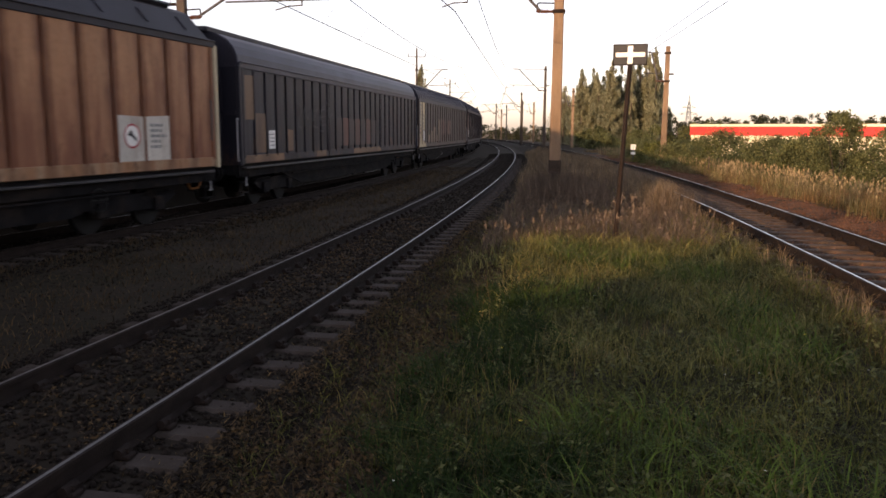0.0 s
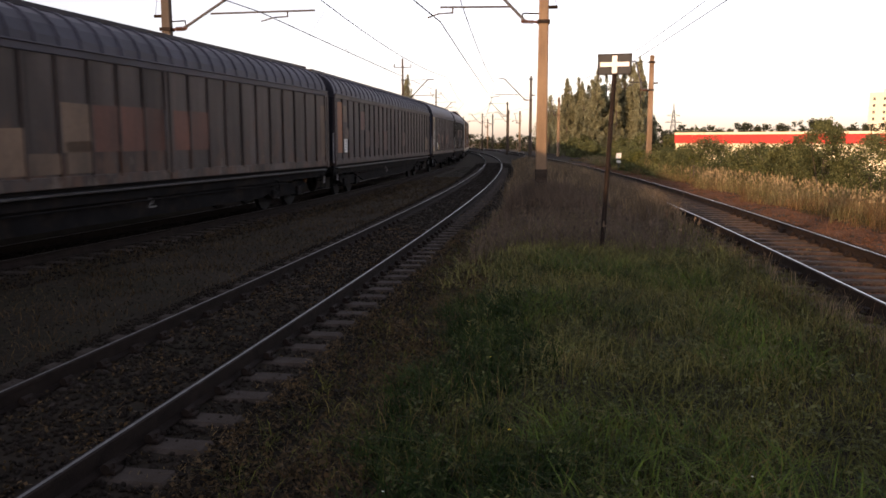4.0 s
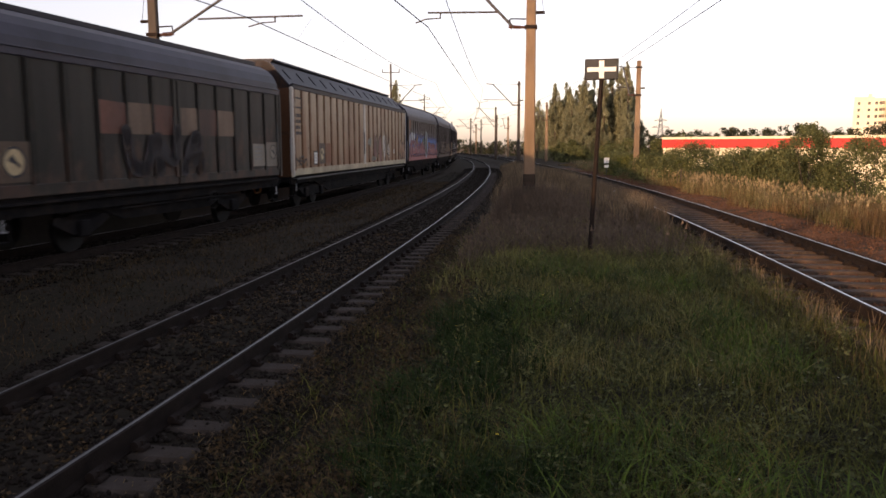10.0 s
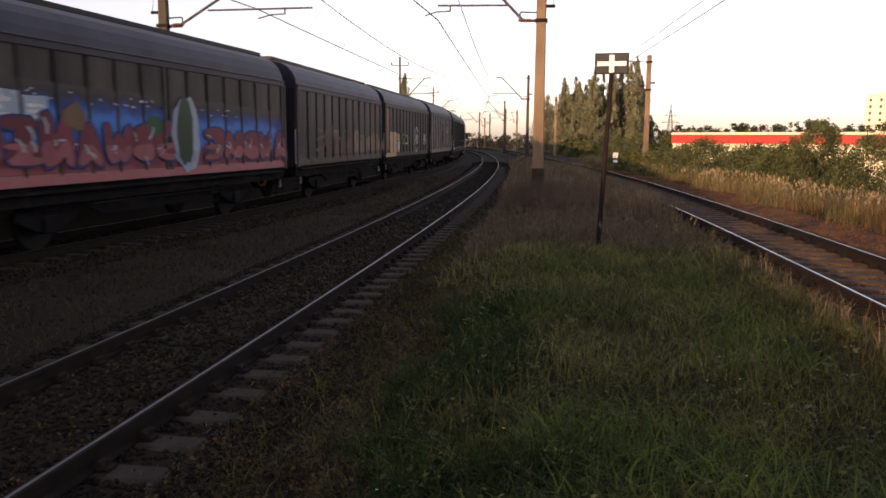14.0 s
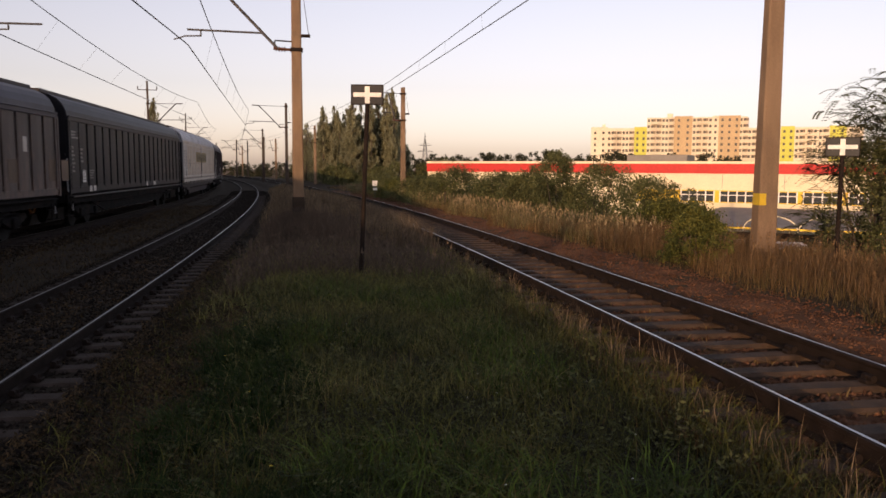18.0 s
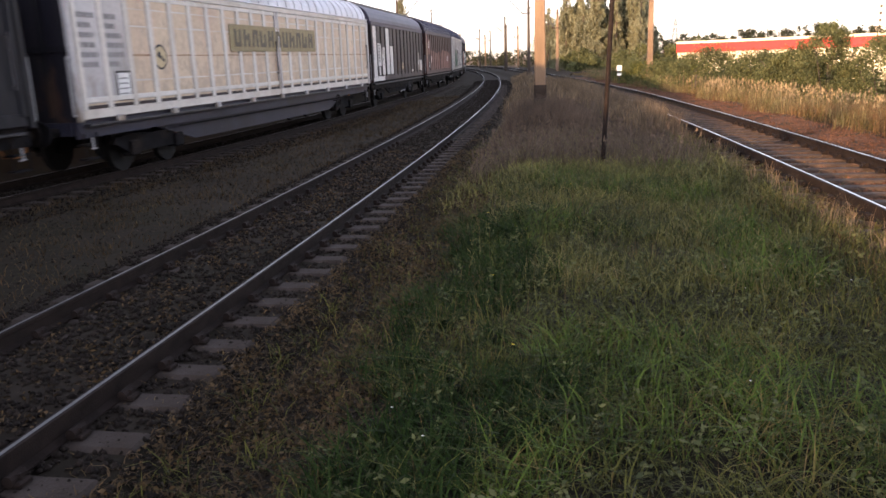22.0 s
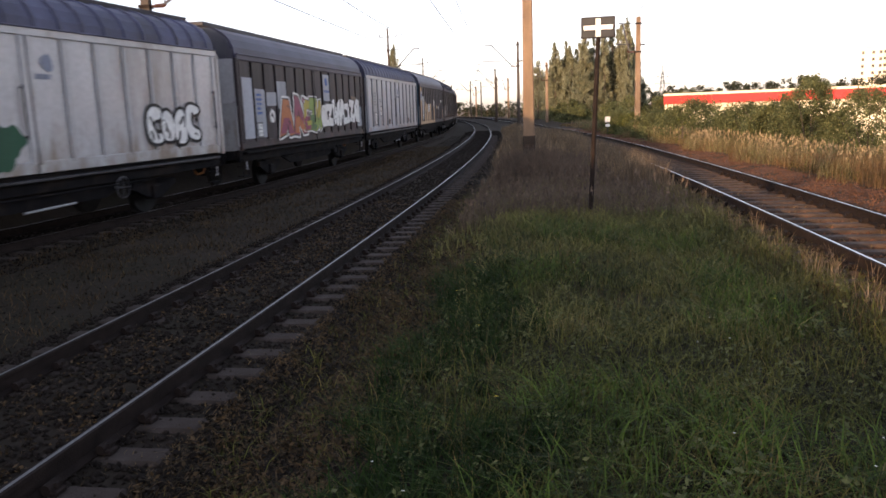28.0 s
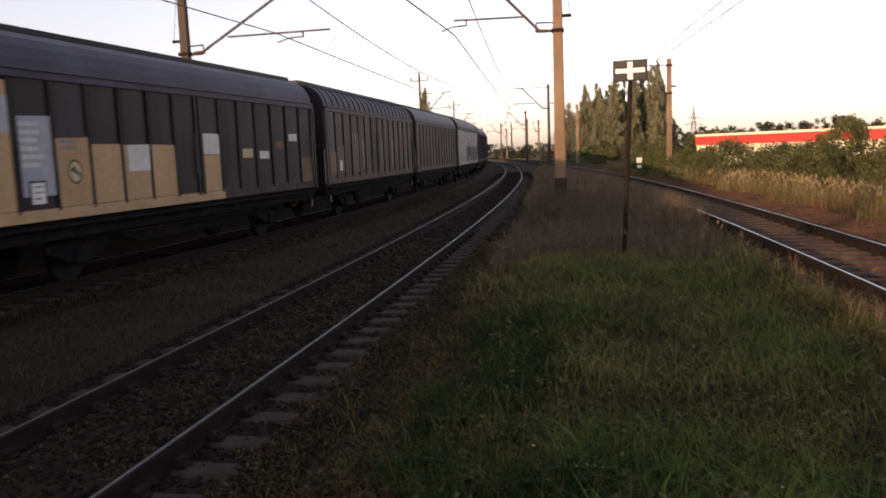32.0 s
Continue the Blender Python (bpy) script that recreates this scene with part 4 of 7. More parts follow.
            plate(bm, [(x, z0), (min(x + l, end), z0), (min(x + l, end), z1), (x, z1)], y + proud(w), 0.003)
            x += l + 0.035
    ob = part("lettering", bm, mat, w)
    ob["kind"] = "stuff"
    return ob


def placard(w, i, f, a=0.2, size=(0.42, 0.5)):
    """A white data sheet in a black holder."""
    x0, x1 = bay(w, i)
    x, z = x0 + (x1 - x0) * a, zz(w, f)
    bm = nb()
    plate(bm, [(x - 0.04, z - 0.04), (x + size[0] + 0.04, z - 0.04), (x + size[0] + 0.04, z + size[1] + 0.04), (x - 0.04, z + size[1] + 0.04)], -1.404 + proud(w), 0.012)
    h = part("label_holder", bm, Q_black, w, "black label holder with a white sheet")
    bm = nb()
    plate(bm, [(x, z), (x + size[0], z), (x + size[0], z + size[1]), (x, z + size[1])], -1.408 + proud(w), 0.003)
    part("data_sheet", bm, Q_snow, h)
    bm = nb()
    for k in range(4):
        plate(bm, [(x + 0.05, z + 0.08 + k * 0.1), (x + size[0] - 0.08, z + 0.08 + k * 0.1), (x + size[0] - 0.08, z + 0.11 + k * 0.1), (x + 0.05, z + 0.11 + k * 0.1)], -1.411 + proud(w), 0.002)
    tagged(part("lettering", bm, Q_grey, h), kind="stuff")


def disc(w, i, f, r, mat, mark, a=0.5, ring=None, sx=1.0):
    """A round warning mark: a disc with a ring and a slanted stroke."""
    x0, x1 = bay(w, i)
    x, z = x0 + (x1 - x0) * a, zz(w, f)
    bm = nb()
    plate(bm, [(x + r * sx * math.cos(t), z + r * math.sin(t)) for t in np.linspace(0, 2 * math.pi, 24, endpoint=False)], -1.404 + proud(w), 0.008)
    d = part("warning_disc", bm, mat, w, "round warning mark")
    bm = nb()
    ts = np.linspace(0, 2 * math.pi, 24, endpoint=False)
    rim, hole = ([bm.verts.new((x + q * r * sx * math.cos(t), -1.408 + proud(w), z + q * r * math.sin(t))) for t in ts] for q in (1.0, 0.84))
    for k in range(24):
        bm.faces.new((hole[k], rim[k], rim[(k + 1) % 24], hole[(k + 1) % 24]))
    part("ring", bm, ring or mark, d)
    bm = nb()
    plate(bm, [(x - 0.55 * r, z + 0.1 * r), (x + 0.1 * r, z - 0.15 * r), (x + 0.5 * r, z - 0.45 * r), (x + 0.55 * r, z - 0.2 * r), (x + 0.1 * r, z + 0.15 * r), (x - 0.1 * r, z + 0.5 * r), (x - 0.3 * r, z + 0.35 * r)], -1.408 + proud(w), 0.003)
    part("mark", bm, mark, d)


STROKES = {
    "A": [[(0, 0), (0.35, 1), (0.65, 1), (1, 0)], [(0.2, 0.35), (0.8, 0.35)]],
    "N": [[(0, 0), (0.05, 1), (0.9, 0.05), (1, 1)]],
    "C": [[(1, 0.9), (0.3, 1), (0, 0.5), (0.3, 0), (1, 0.1)]],
    "S": [[(1, 0.9), (0.2, 1), (0.1, 0.6), (0.9, 0.45), (0.85, 0), (0, 0.08)]],
    "O": [[(0.5, 0), (0.05, 0.4), (0.3, 1), (0.8, 0.95), (1, 0.4), (0.5, 0)]],
    "M": [[(0, 0), (0.1, 1), (0.5, 0.35), (0.9, 1), (1, 0)]],
    "U": [[(0, 1), (0.05, 0.15), (0.5, 0), (0.95, 0.15), (1, 1)]],
    "E": [[(1, 1), (0.05, 0.95), (0, 0.05), (1, 0)], [(0, 0.5), (0.8, 0.5)]],
    "1": [[(0.2, 0.75), (0.55, 1), (0.55, 0)]],
    "5": [[(0.95, 1), (0.2, 1), (0.15, 0.55), (0.85, 0.6), (0.9, 0.1), (0.1, 0)]],
    "7": [[(0, 1), (1, 1), (0.35, 0)]],
}


def stroke(bm, pts, wide, y, thick=0.004):
    """A fat painted line with round joints."""
    for p, q in zip(pts, pts[1:]):
        dx, dz = q[0] - p[0], q[1] - p[1]
        l = math.hypot(dx, dz) or 1
        nx, nz = -dz / l * wide / 2, dx / l * wide / 2
        plate(bm, [(p[0] - nx, p[1] - nz), (q[0] - nx, q[1] - nz), (q[0] + nx, q[1] + nz), (p[0] + nx, p[1] + nz)], y, thick)
    for p in pts:
        plate(bm, [(p[0] + wide / 2 * math.cos(t), p[1] + wide / 2 * math.sin(t)) for t in np.linspace(0, 2 * math.pi, 10, endpoint=False)], y - 0.0004, thick)


def graffiti(w, word, x, z, lw, lh, wide, fills, outline, outer=None, slant=0.0, label="spray-painted graffiti", y=-1.424, grow=0.12, seed=1):
    """Fat overlapping letters: an outer glow, an outline and the fill, one part each."""
    r = random.Random(seed)
    layers = [(outer, wide + 2.2 * grow, y), (outline, wide + grow, y - 0.0015), (None, wide, y - 0.003)]
    root = None
    for k, ch in enumerate(word):
        jx, jz, sx, sz = r.uniform(-0.03, 0.03), r.uniform(-0.06, 0.06), r.uniform(0.9, 1.12), r.uniform(0.88, 1.1)
        for mat, wd, yy in layers:
            if mat is None and wd != wide:
                continue
            bm = nb()
            wild = random.Random(seed * 97 + k * 13 + ord(ch))
            for st in STROKES[ch]:
                pts = [(px + wild.uniform(-0.24, 0.24), pz + wild.uniform(-0.18, 0.18)) for px, pz in st] if not ch.isdigit() else st
                if not ch.isdigit():
                    pts = [(1 - px, pz) for px, pz in pts] if (k + seed) % 2 else pts
                    for _ in range(2):
                        pts = [pts[0]] + [(p[0] * a_ + q[0] * (1 - a_), p[1] * a_ + q[1] * (1 - a_)) for p, q in zip(pts, pts[1:]) for a_ in (0.75, 0.25)] + [pts[-1]]
                stroke(bm, [(x + (k + jx + px * 0.8 * sx + slant * pz) * lw, z + (pz * sz + jz) * lh) for px, pz in pts], wd, yy - 0.0002 * (k % 3))
            part("graffiti_letter", bm, mat or fills[k % len(fills)], w, label if k == 0 else "")


def splash(w, x, z, rx, rz, mat, y=-1.4135, seed=0, label="", name="paint_cloud", rough=0.7):
    r = random.Random(seed)
    bm = nb()
    ph = [r.uniform(0, 6.28) for _ in range(3)]
    plate(bm, [(x + rx * math.cos(t) * (1 + rough * (0.2 * math.sin(2 * t + ph[0]) + 0.13 * math.sin(5 * t + ph[1]) + 0.08 * math.sin(11 * t + ph[2]))), z + rz * math.sin(t) * (1 + rough * (0.2 * math.sin(3 * t + ph[2]) + 0.14 * math.sin(9 * t + ph[0])))) for t in np.linspace(0, 2 * math.pi, 56, endpoint=False)], y, 0.004)
    return part(name, bm, mat, w, label)


def span(w, x0, x1, f0, f1, mat, y=-1.41, name="paint_patch", label=""):
    bm = nb()
    plate(bm, [(x0, zz(w, f0)), (x1, zz(w, f0)), (x1, zz(w, f1)), (x0, zz(w, f1))], y, 0.004)
    return part(name, bm, mat, w, label)


def sill_piece(w, x0, x1, mat):
    fl = w["bay"][6]
    bm = nb()
    plate(bm, [(x0, fl - 0.05), (x1, fl - 0.05), (x1, fl + 0.15), (x0, fl + 0.15)], -1.4045, 0.004)
    part("sill_paint", bm, mat, w)


def count(w):
    return int(round((w["bay"][5] - 0.16) / w["bay"][1]))


GLYPHS = {
    "A": [(0, 0), (0.28, 1), (0.62, 1), (1, 0), (0.68, 0), (0.5, 0.3), (0.32, 0)],
    "N": [(0, 0), (0.1, 1), (0.4, 1), (0.68, 0.45), (0.7, 1), (1, 0.95), (0.95, 0), (0.65, 0), (0.32, 0.5), (0.3, 0)],
    "C": [(0.1, 0.1), (0, 0.8), (0.3, 1), (1, 0.95), (0.95, 0.7), (0.4, 0.68), (0.38, 0.35), (1, 0.3), (0.95, 0)],
    "Z": [(0, 1), (1, 0.95), (0.55, 0.4), (1, 0.35), (0.9, 0), (0, 0.05), (0.45, 0.62), (0, 0.68)],
    "D": [(0, 0), (0.05, 1), (0.6, 1), (1, 0.7), (0.95, 0.3), (0.6, 0)],
    "W": [(0, 1), (0.2, 0), (0.5, 0.05), (0.55, 0.3), (0.65, 0), (0.9, 0.1), (1, 1), (0.72, 0.9), (0.68, 0.5), (0.5, 0.9), (0.35, 0.5), (0.3, 1)],
    "O": [(0.1, 0.05), (0, 0.6), (0.25, 1), (0.7, 0.98), (1, 0.65), (0.92, 0.1), (0.5, 0)],
}


def wild(w, word, x, z, lw, lh, fills, outline, grow, seed, label, lows=None, outer=None, rounds=0, y=-1.424, drop=0.0, mark=None):
    """Sprayed shapes in a row: outline, fill, a second colour at the foot, thin inner strokes."""
    r = random.Random(seed)
    for k, ch in enumerate(word):
        s1, s2, jz = r.uniform(0.95, 1.25), r.uniform(0.85, 1.12), r.uniform(-0.05, 0.05)
        pts = [(px + r.uniform(-0.07, 0.07), pz + r.uniform(-0.06, 0.06)) for px, pz in GLYPHS[ch]]
        if r.random() < 0.35:
            pts = [(1 - px, pz) for px, pz in pts][::-1]
        for _ in range(rounds):
            pts = [(p[0] * a_ + q[0] * (1 - a_), p[1] * a_ + q[1] * (1 - a_)) for p, q in zip(pts, pts[1:] + pts[:1]) for a_ in (0.75, 0.25)]
        low = z - drop * k
        pts = [(x + (k + (px - 0.5) * s1 + 0.5) * lw, low + (pz * s2 + jz) * lh) for px, pz in pts]
        yk = y - 0.0004 * (k % 2)
        if outer:
            bm = nb()
            stroke(bm, pts + pts[:1], grow * 2.4, yk)
            part("graffiti_glow", bm, outer, w)
        bm = nb()
        stroke(bm, pts + pts[:1], grow, yk - 0.0012)
        part("graffiti_outline", bm, outline, w)
        bm = nb()
        plate(bm, pts, yk - 0.0028, 0.003)
        part("graffiti_letter", bm, fills[k % len(fills)], w, label if k == 0 else "")
        if lows:
            cx, zc = sum(p[0] for p in pts) / len(pts), low
            low_pts = [(cx + (p[0] - cx) * 0.93, zc + 0.03 + (p[1] - zc) * 0.45) for p in pts]
            bm = nb()
            plate(bm, low_pts, yk - 0.0042, 0.002)
            part("graffiti_shade", bm, lows[k % len(lows)], w)
        for q in range(3):
            bm = nb()
            a = (x + (k + r.uniform(0.15, 0.8)) * lw, low + r.uniform(0.15, 0.75) * lh)
            b = (a[0] + r.uniform(-0.2, 0.2) * lw, a[1] + r.uniform(-0.3, 0.3) * lh)
            stroke(bm, [a, ((a[0] + b[0]) / 2 + 0.05 * lw, (a[1] + b[1]) / 2), b], grow * r.uniform(0.25, 0.6), yk - 0.0062)
            part("graffiti_stroke", bm, mark or outline, w)


# W0: white notice panels near the rear end
w = W[0]
n = count(w)
for k in (4, 3):
    panel(w, n - k, 0.0, 0.36, Q_stained)
disc(w, n - 4, 0.2, 0.25, Q_snow, Q_dark, ring=Q_red)
bars(w, n - 3, 0.08, 0.3, 5, Q_grey)
# W1
w = W[1]
panel(w, 0, 0.42, 0.94, Q_beige)
panel(w, 1, 0.02, 0.5, Q_beige)
placard(w, 2, 0.06, 0.15)
panel(w, 4, 0.02, 0.3, Q_beige, b=0.7)
for x0, x1 in ((-10.0, -7.4), (-4.6, -3.7), (-0.5, 3.4)):
    sill_piece(w, x0, x1, Q_beige)
for i in range(10, 17):
    panel(w, i, 0.05, 0.5, Q_rust if i % 2 else P_brown)
graffiti(w, "SMNSC", -6.3, zz(w, 0.3), 0.62, 0.8, 0.024, [Q_faint], Q_faint, grow=0.008, seed=3, label="thin pale graffiti scrawl")
graffiti(w, "NUEM", -5.9, zz(w, 0.36), 0.8, 0.6, 0.018, [Q_faint], Q_faint, grow=0.008, seed=8, label="thin pale graffiti scrawl")
# W2
w = W[2]
for i in (0, 1):
    panel(w, i, 0.0, 1.0, Q_cream)
bars(w, 0, 0.3, 0.95, 8, Q_grey, 0.1, 0.8)
bars(w, 1, 0.25, 0.7, 5, Q_grey, 0.2, 0.9)
disc(w, 0, 0.24, 0.27, Q_cream, Q_rust, a=0.4)
placard(w, 1, 0.06, 0.35)
x0, L = w["bay"][4], w["bay"][5]
sill_piece(w, x0 + 0.1, x0 + 2.2, Q_cream)
for i in range(7, 13):
    panel(w, i, 0.2, 0.62, Q_rust if i != 7 else Q_tan)
for i in range(3, 8):
    panel(w, i, 0.02, 0.2 + 0.1 * (i % 3), Q_tan, a=0.1 * (i % 2))
panel(w, count(w) - 1, 0.05, 0.85, Q_tan, a=0.4)
graffiti(w, "S", -0.6, 0.62, 0.3, 0.2, 0.03, [Q_grey], Q_grey, grow=0.005, y=-1.16, label="small chalk scrawl")
# W3
w = W[3]
panel(w, 0, 0.1, 0.95, Q_orange)
panel(w, 1, 0.62, 0.9, Q_tan, a=0.1, b=0.8)
disc(w, 1, 0.42, 0.28, Q_tan, P_brown, a=0.65)
placard(w, 1, 0.1, 0.2)
panel(w, 4, 0.5, 0.85, Q_rust, a=0.2)
for i in (5, 7, 9, 14):
    panel(w, i, 0.1 + 0.04 * (i % 3), 0.5, P_maroon)
panel(w, count(w) - 2, 0.05, 0.4, Q_tan, a=0.3)
panel(w, count(w) - 1, 0.05, 0.35, Q_tan, b=0.5)
graffiti(w, "NS", -1.2, 0.62, 0.3, 0.3, 0.03, [Q_grey], Q_grey, grow=0.005, y=-1.16, label="white chalk scrawl on the girder")
# W4
w = W[4]
panel(w, 0, 0.0, 1.0, Q_cream)
bars(w, 0, 0.1, 0.92, 11, Q_dark, 0.15, 0.85)
panel(w, 0, 0.42, 0.6, Q_pale, a=0.55, b=0.85, y=-1.4045)
disc(w, 0, 0.25, 0.26, Q_white, Q_dark, a=0.65)
placard(w, 2, 0.06, 0.3, (0.34, 0.42))
panel(w, 3, 0.03, 0.2, Q_cream, a=0.1, b=0.8)
panel(w, count(w) - 1, 0.05, 0.35, Q_tan)
for i in (3, 5, 8, 9):
    panel(w, i, 0.22, 0.5, Q_rust, y=-1.395)
sill_piece(w, w["bay"][4] + 0.1, w["bay"][4] + 4.5, Q_tan)
# W5
w = W[5]
panel(w, 0, 0.02, 0.34, Q_tan)
disc(w, 0, 0.18, 0.27, Q_cream, Q_dark, a=0.55)
for i in range(3, 9):
    panel(w, i, 0.42, 0.72, Q_rust if i % 2 else Q_tan)
graffiti(w, "UNA", -2.0, zz(w, 0.02), 1.1, 0.8, 0.3, [P_black], P_brown, grow=0.06, label="dark overpainted graffiti")
panel(w, count(w) - 2, 0.04, 0.33, Q_notice, a=0.1)
bars(w, count(w) - 2, 0.1, 0.3, 4, Q_grey, 0.2, 0.9)
panel(w, count(w) - 1, 0.03, 0.36, Q_notice)
disc(w, count(w) - 1, 0.22, 0.22, Q_notice, Q_dark, a=0.55)
# W6
w = W[6]
bars(w, 0, 0.4, 0.7, 4, Q_dark, 0.08, 0.9)
x0, x1 = bay(w, 0)
bm = nb()
stroke(bm, [(x0 + 0.12, zz(w, 0.78)), (x0 + 0.75, zz(w, 0.78)), (x0 + 0.75, zz(w, 0.9)), (x0 + 0.12, zz(w, 0.9)), (x0 + 0.12, zz(w, 0.78))], 0.05, -1.404)
part("wagon_pictogram", bm, Q_dark, w)
graffiti(w, "MEN", x0 + 0.05, zz(w, 0.04), 0.36, 0.32, 0.045, [Q_black], Q_black, grow=0.005, label="black graffiti tag")
placard(w, 2, 0.05, 0.35, (0.36, 0.4))
panel(w, 3, 0.04, 0.33, Q_tan)
disc(w, 3, 0.18, 0.26, Q_cream, Q_dark, a=0.5, sx=0.8)
panel(w, 4, 0.04, 0.33, Q_orange, b=0.9)
splash(w, 0.95, zz(w, 0.36), 0.3, 0.2, Q_teal, seed=1, label="washed-out teal paint smudge")
for k, (x, f, rx, rz, mat) in enumerate(((2.05, 0.24, 0.32, 0.6, Q_brick), (3.1, 0.24, 0.38, 0.66, Q_brick), (2.5, 0.3, 0.24, 0.5, Q_tan), (4.05, 0.3, 0.34, 0.6, Q_stained), (4.75, 0.32, 0.3, 0.42, Q_smear), (5.1, 0.2, 0.24, 0.36, Q_stained), (1.7, 0.06, 0.4, 0.12, Q_teal))):
    splash(w, x, zz(w, f), rx, rz, mat, -1.4135 - 0.0006 * k, seed=60 + k, label="faded brick-red and cream graffiti" if k == 0 else "", rough=1.1)
bm = nb()
for pts in ([(1.75, 0.02), (1.85, 0.3), (2.3, 0.5)], [(2.65, 0.08), (2.8, 0.4), (3.2, 0.5), (3.5, 0.3), (3.45, 0.05)], [(3.7, 0.1), (4.2, 0.26), (4.4, 0.5)], [(4.0, 0.42), (4.6, 0.14), (5.2, 0.1)], [(4.7, 0.3), (5.3, 0.44)]):
    stroke(bm, [(x, zz(w, f)) for x, f in pts], 0.05, -1.4195)
part("graffiti_outline", bm, Q_dark, w, "dark sprayed strokes")
wild(w, "DO", 7.75, zz(w, 0.02), 0.82, 0.9, [P_tan], Q_black, 0.1, 21, "bubble graffiti in black outlines", rounds=2, mark=Q_black)
panel(w, count(w) - 4, 0.14, 0.22, Q_white, a=0.3, b=0.55, y=-1.404)
disc(w, count(w) - 6, 0.22, 0.22, Q_cream, Q_dark, a=0.5)
# W7: big mural
w = W[7]
x0, L = w["bay"][4], w["bay"][5]
n = count(w)
panel(w, 0, 0.62, 1.0, Q_orange, label="bare orange-brown panel")
for i in range(n):
    panel(w, i, 0.0, 0.76 - 0.1 * i / n, Q_mural, name="mural_ground")
for i, top in ((0, 0.6), (1, 0.66), (2, 0.62)):
    panel(w, i, 0.36, top, Q_mist, a=0.0, b=1.0 if i < 2 else 0.75, y=-1.4015, name="pale_panel")
    bars(w, i, 0.42, top - 0.06, 3, Q_white, 0.12, 0.8, seed=60 + i)
disc(w, 0, 0.22, 0.24, Q_smear, Q_dark, a=0.75)
bm = nb()
rs = random.Random(77)
for k in range(46):
    xs, f = x0 + 0.3 + rs.random() * (L - 3.2), 0.0
    f = 0.71 - 0.12 * (xs - x0) / L - 0.09 * rs.random()
    plate(bm, [(xs + 0.02 * math.cos(t), zz(w, f) + 0.02 * math.sin(t)) for t in np.linspace(0, 2 * math.pi, 6, endpoint=False)], -1.4175, 0.003)
part("sprayed_dots", bm, Q_snow, w, "small white sprayed dots")
sill_piece(w, x0 + 0.1, x0 + L - 0.1, Q_pink)
wild(w, "OZNAWDC", x0 + 0.5, zz(w, 0.05), 0.86, 0.92, [Q_wine], Q_deepblue, 0.09, 3, "red graffiti letters with dark outlines and pale strokes", lows=[Q_rose], rounds=1, mark=Q_pale)
splash(w, x0 + 6.9, zz(w, 0.34), 0.6, 0.85, Q_mist, -1.4285, 5, "white glow round a green shape", rough=0.35)
splash(w, x0 + 6.85, zz(w, 0.36), 0.36, 0.78, Q_moss, -1.4335, 6, "dark green painted blob", rough=0.35)
splash(w, x0 + 6.9, zz(w, 0.1), 0.45, 0.2, Q_mist, -1.431, 8)
wild(w, "CNDWA", x0 + 7.7, zz(w, 0.05), 0.96, 0.74, [Q_wine], Q_deepblue, 0.08, 8, "red graffiti letters", lows=[Q_rose], rounds=1, mark=Q_pale, drop=0.01)
splash(w, x0 + 3.1, zz(w, 0.47), 0.3, 0.26, Q_beige, -1.4285, 7)
splash(w, x0 + 5.7, zz(w, 0.42), 0.3, 0.22, Q_dgreen, -1.4285, 9)
placard(w, 3, 0.08, 0.3, (0.3, 0.36))
# W8
w = W[8]
for i in range(3, count(w)):
    panel(w, i, 0.05, 0.3 + 0.15 * ((i * 5) % 3) / 2, Q_tan if i % 3 else Q_rust, a=0.1 * (i % 2), b=0.9)
graffiti(w, "ENMA", -3.8, zz(w, 0.12), 1.0, 0.7, 0.08, [Q_tan], P_greybrown, grow=0.03, label="faded tan graffiti")
for i in range(7, 13):
    for q in range(2):
        panel(w, i, 0.06 + 0.03 * q, 0.26 + 0.05 * ((i + q) % 4), Q_smear, name="paint_smear", a=0.1 + 0.45 * q, b=0.35 + 0.45 * q, y=-1.4035)
# W9
w = W[9]
panel(w, 0, 0.05, 0.97, Q_orange)
panel(w, 1, 0.0, 0.46, Q_yellow)
panel(w, 2, 0.0, 0.46, Q_yellow)
panel(w, 3, 0.0, 0.42, Q_yellow, b=0.9)
placard(w, 3, 0.06, 0.25, (0.36, 0.42))
for k, x in enumerate((-2.3, -1.2, -0.3)):
    graffiti(w, "SCE"[k], x + 0.05, zz(w, 0.2), 0.6, 0.45, 0.05, [(Q_lime, Q_snow, Q_rust)[k]], P_black, grow=0.08, seed=k, label="small faded graffiti")
graffiti(w, "157", 1.6, zz(w, 0.2), 0.3, 0.42, 0.05, [Q_snow], Q_snow, grow=0.005, label="white painted number 157")
bm = nb()
stroke(bm, [(1.95 + 0.62 * math.cos(t), zz(w, 0.29) + 0.68 * math.sin(t)) for t in np.linspace(0.6, 5.6, 18)], 0.05, -1.425)
part("graffiti_ring", bm, Q_snow, w, "white painted ring")
graffiti(w, "SE", 4.3, zz(w, 0.2), 0.45, 0.5, 0.07, [Q_black], Q_snow, grow=0.07, label="white outlined graffiti tag")
panel(w, count(w) - 1, 0.05, 0.32, Q_rust)
sill_piece(w, w["bay"][4] + 0.1, w["bay"][4] + 2.6, Q_yellow)
# W10
w = W[10]
panel(w, 0, 0.1, 0.3, Q_beige, b=0.6)
for i in (2, 5, 8, 11, 12):
    panel(w, i, 0.1, 0.4, Q_tan, a=0.3)
panel(w, 9, 0.5, 0.7, P_grey, a=0.4, b=0.7)
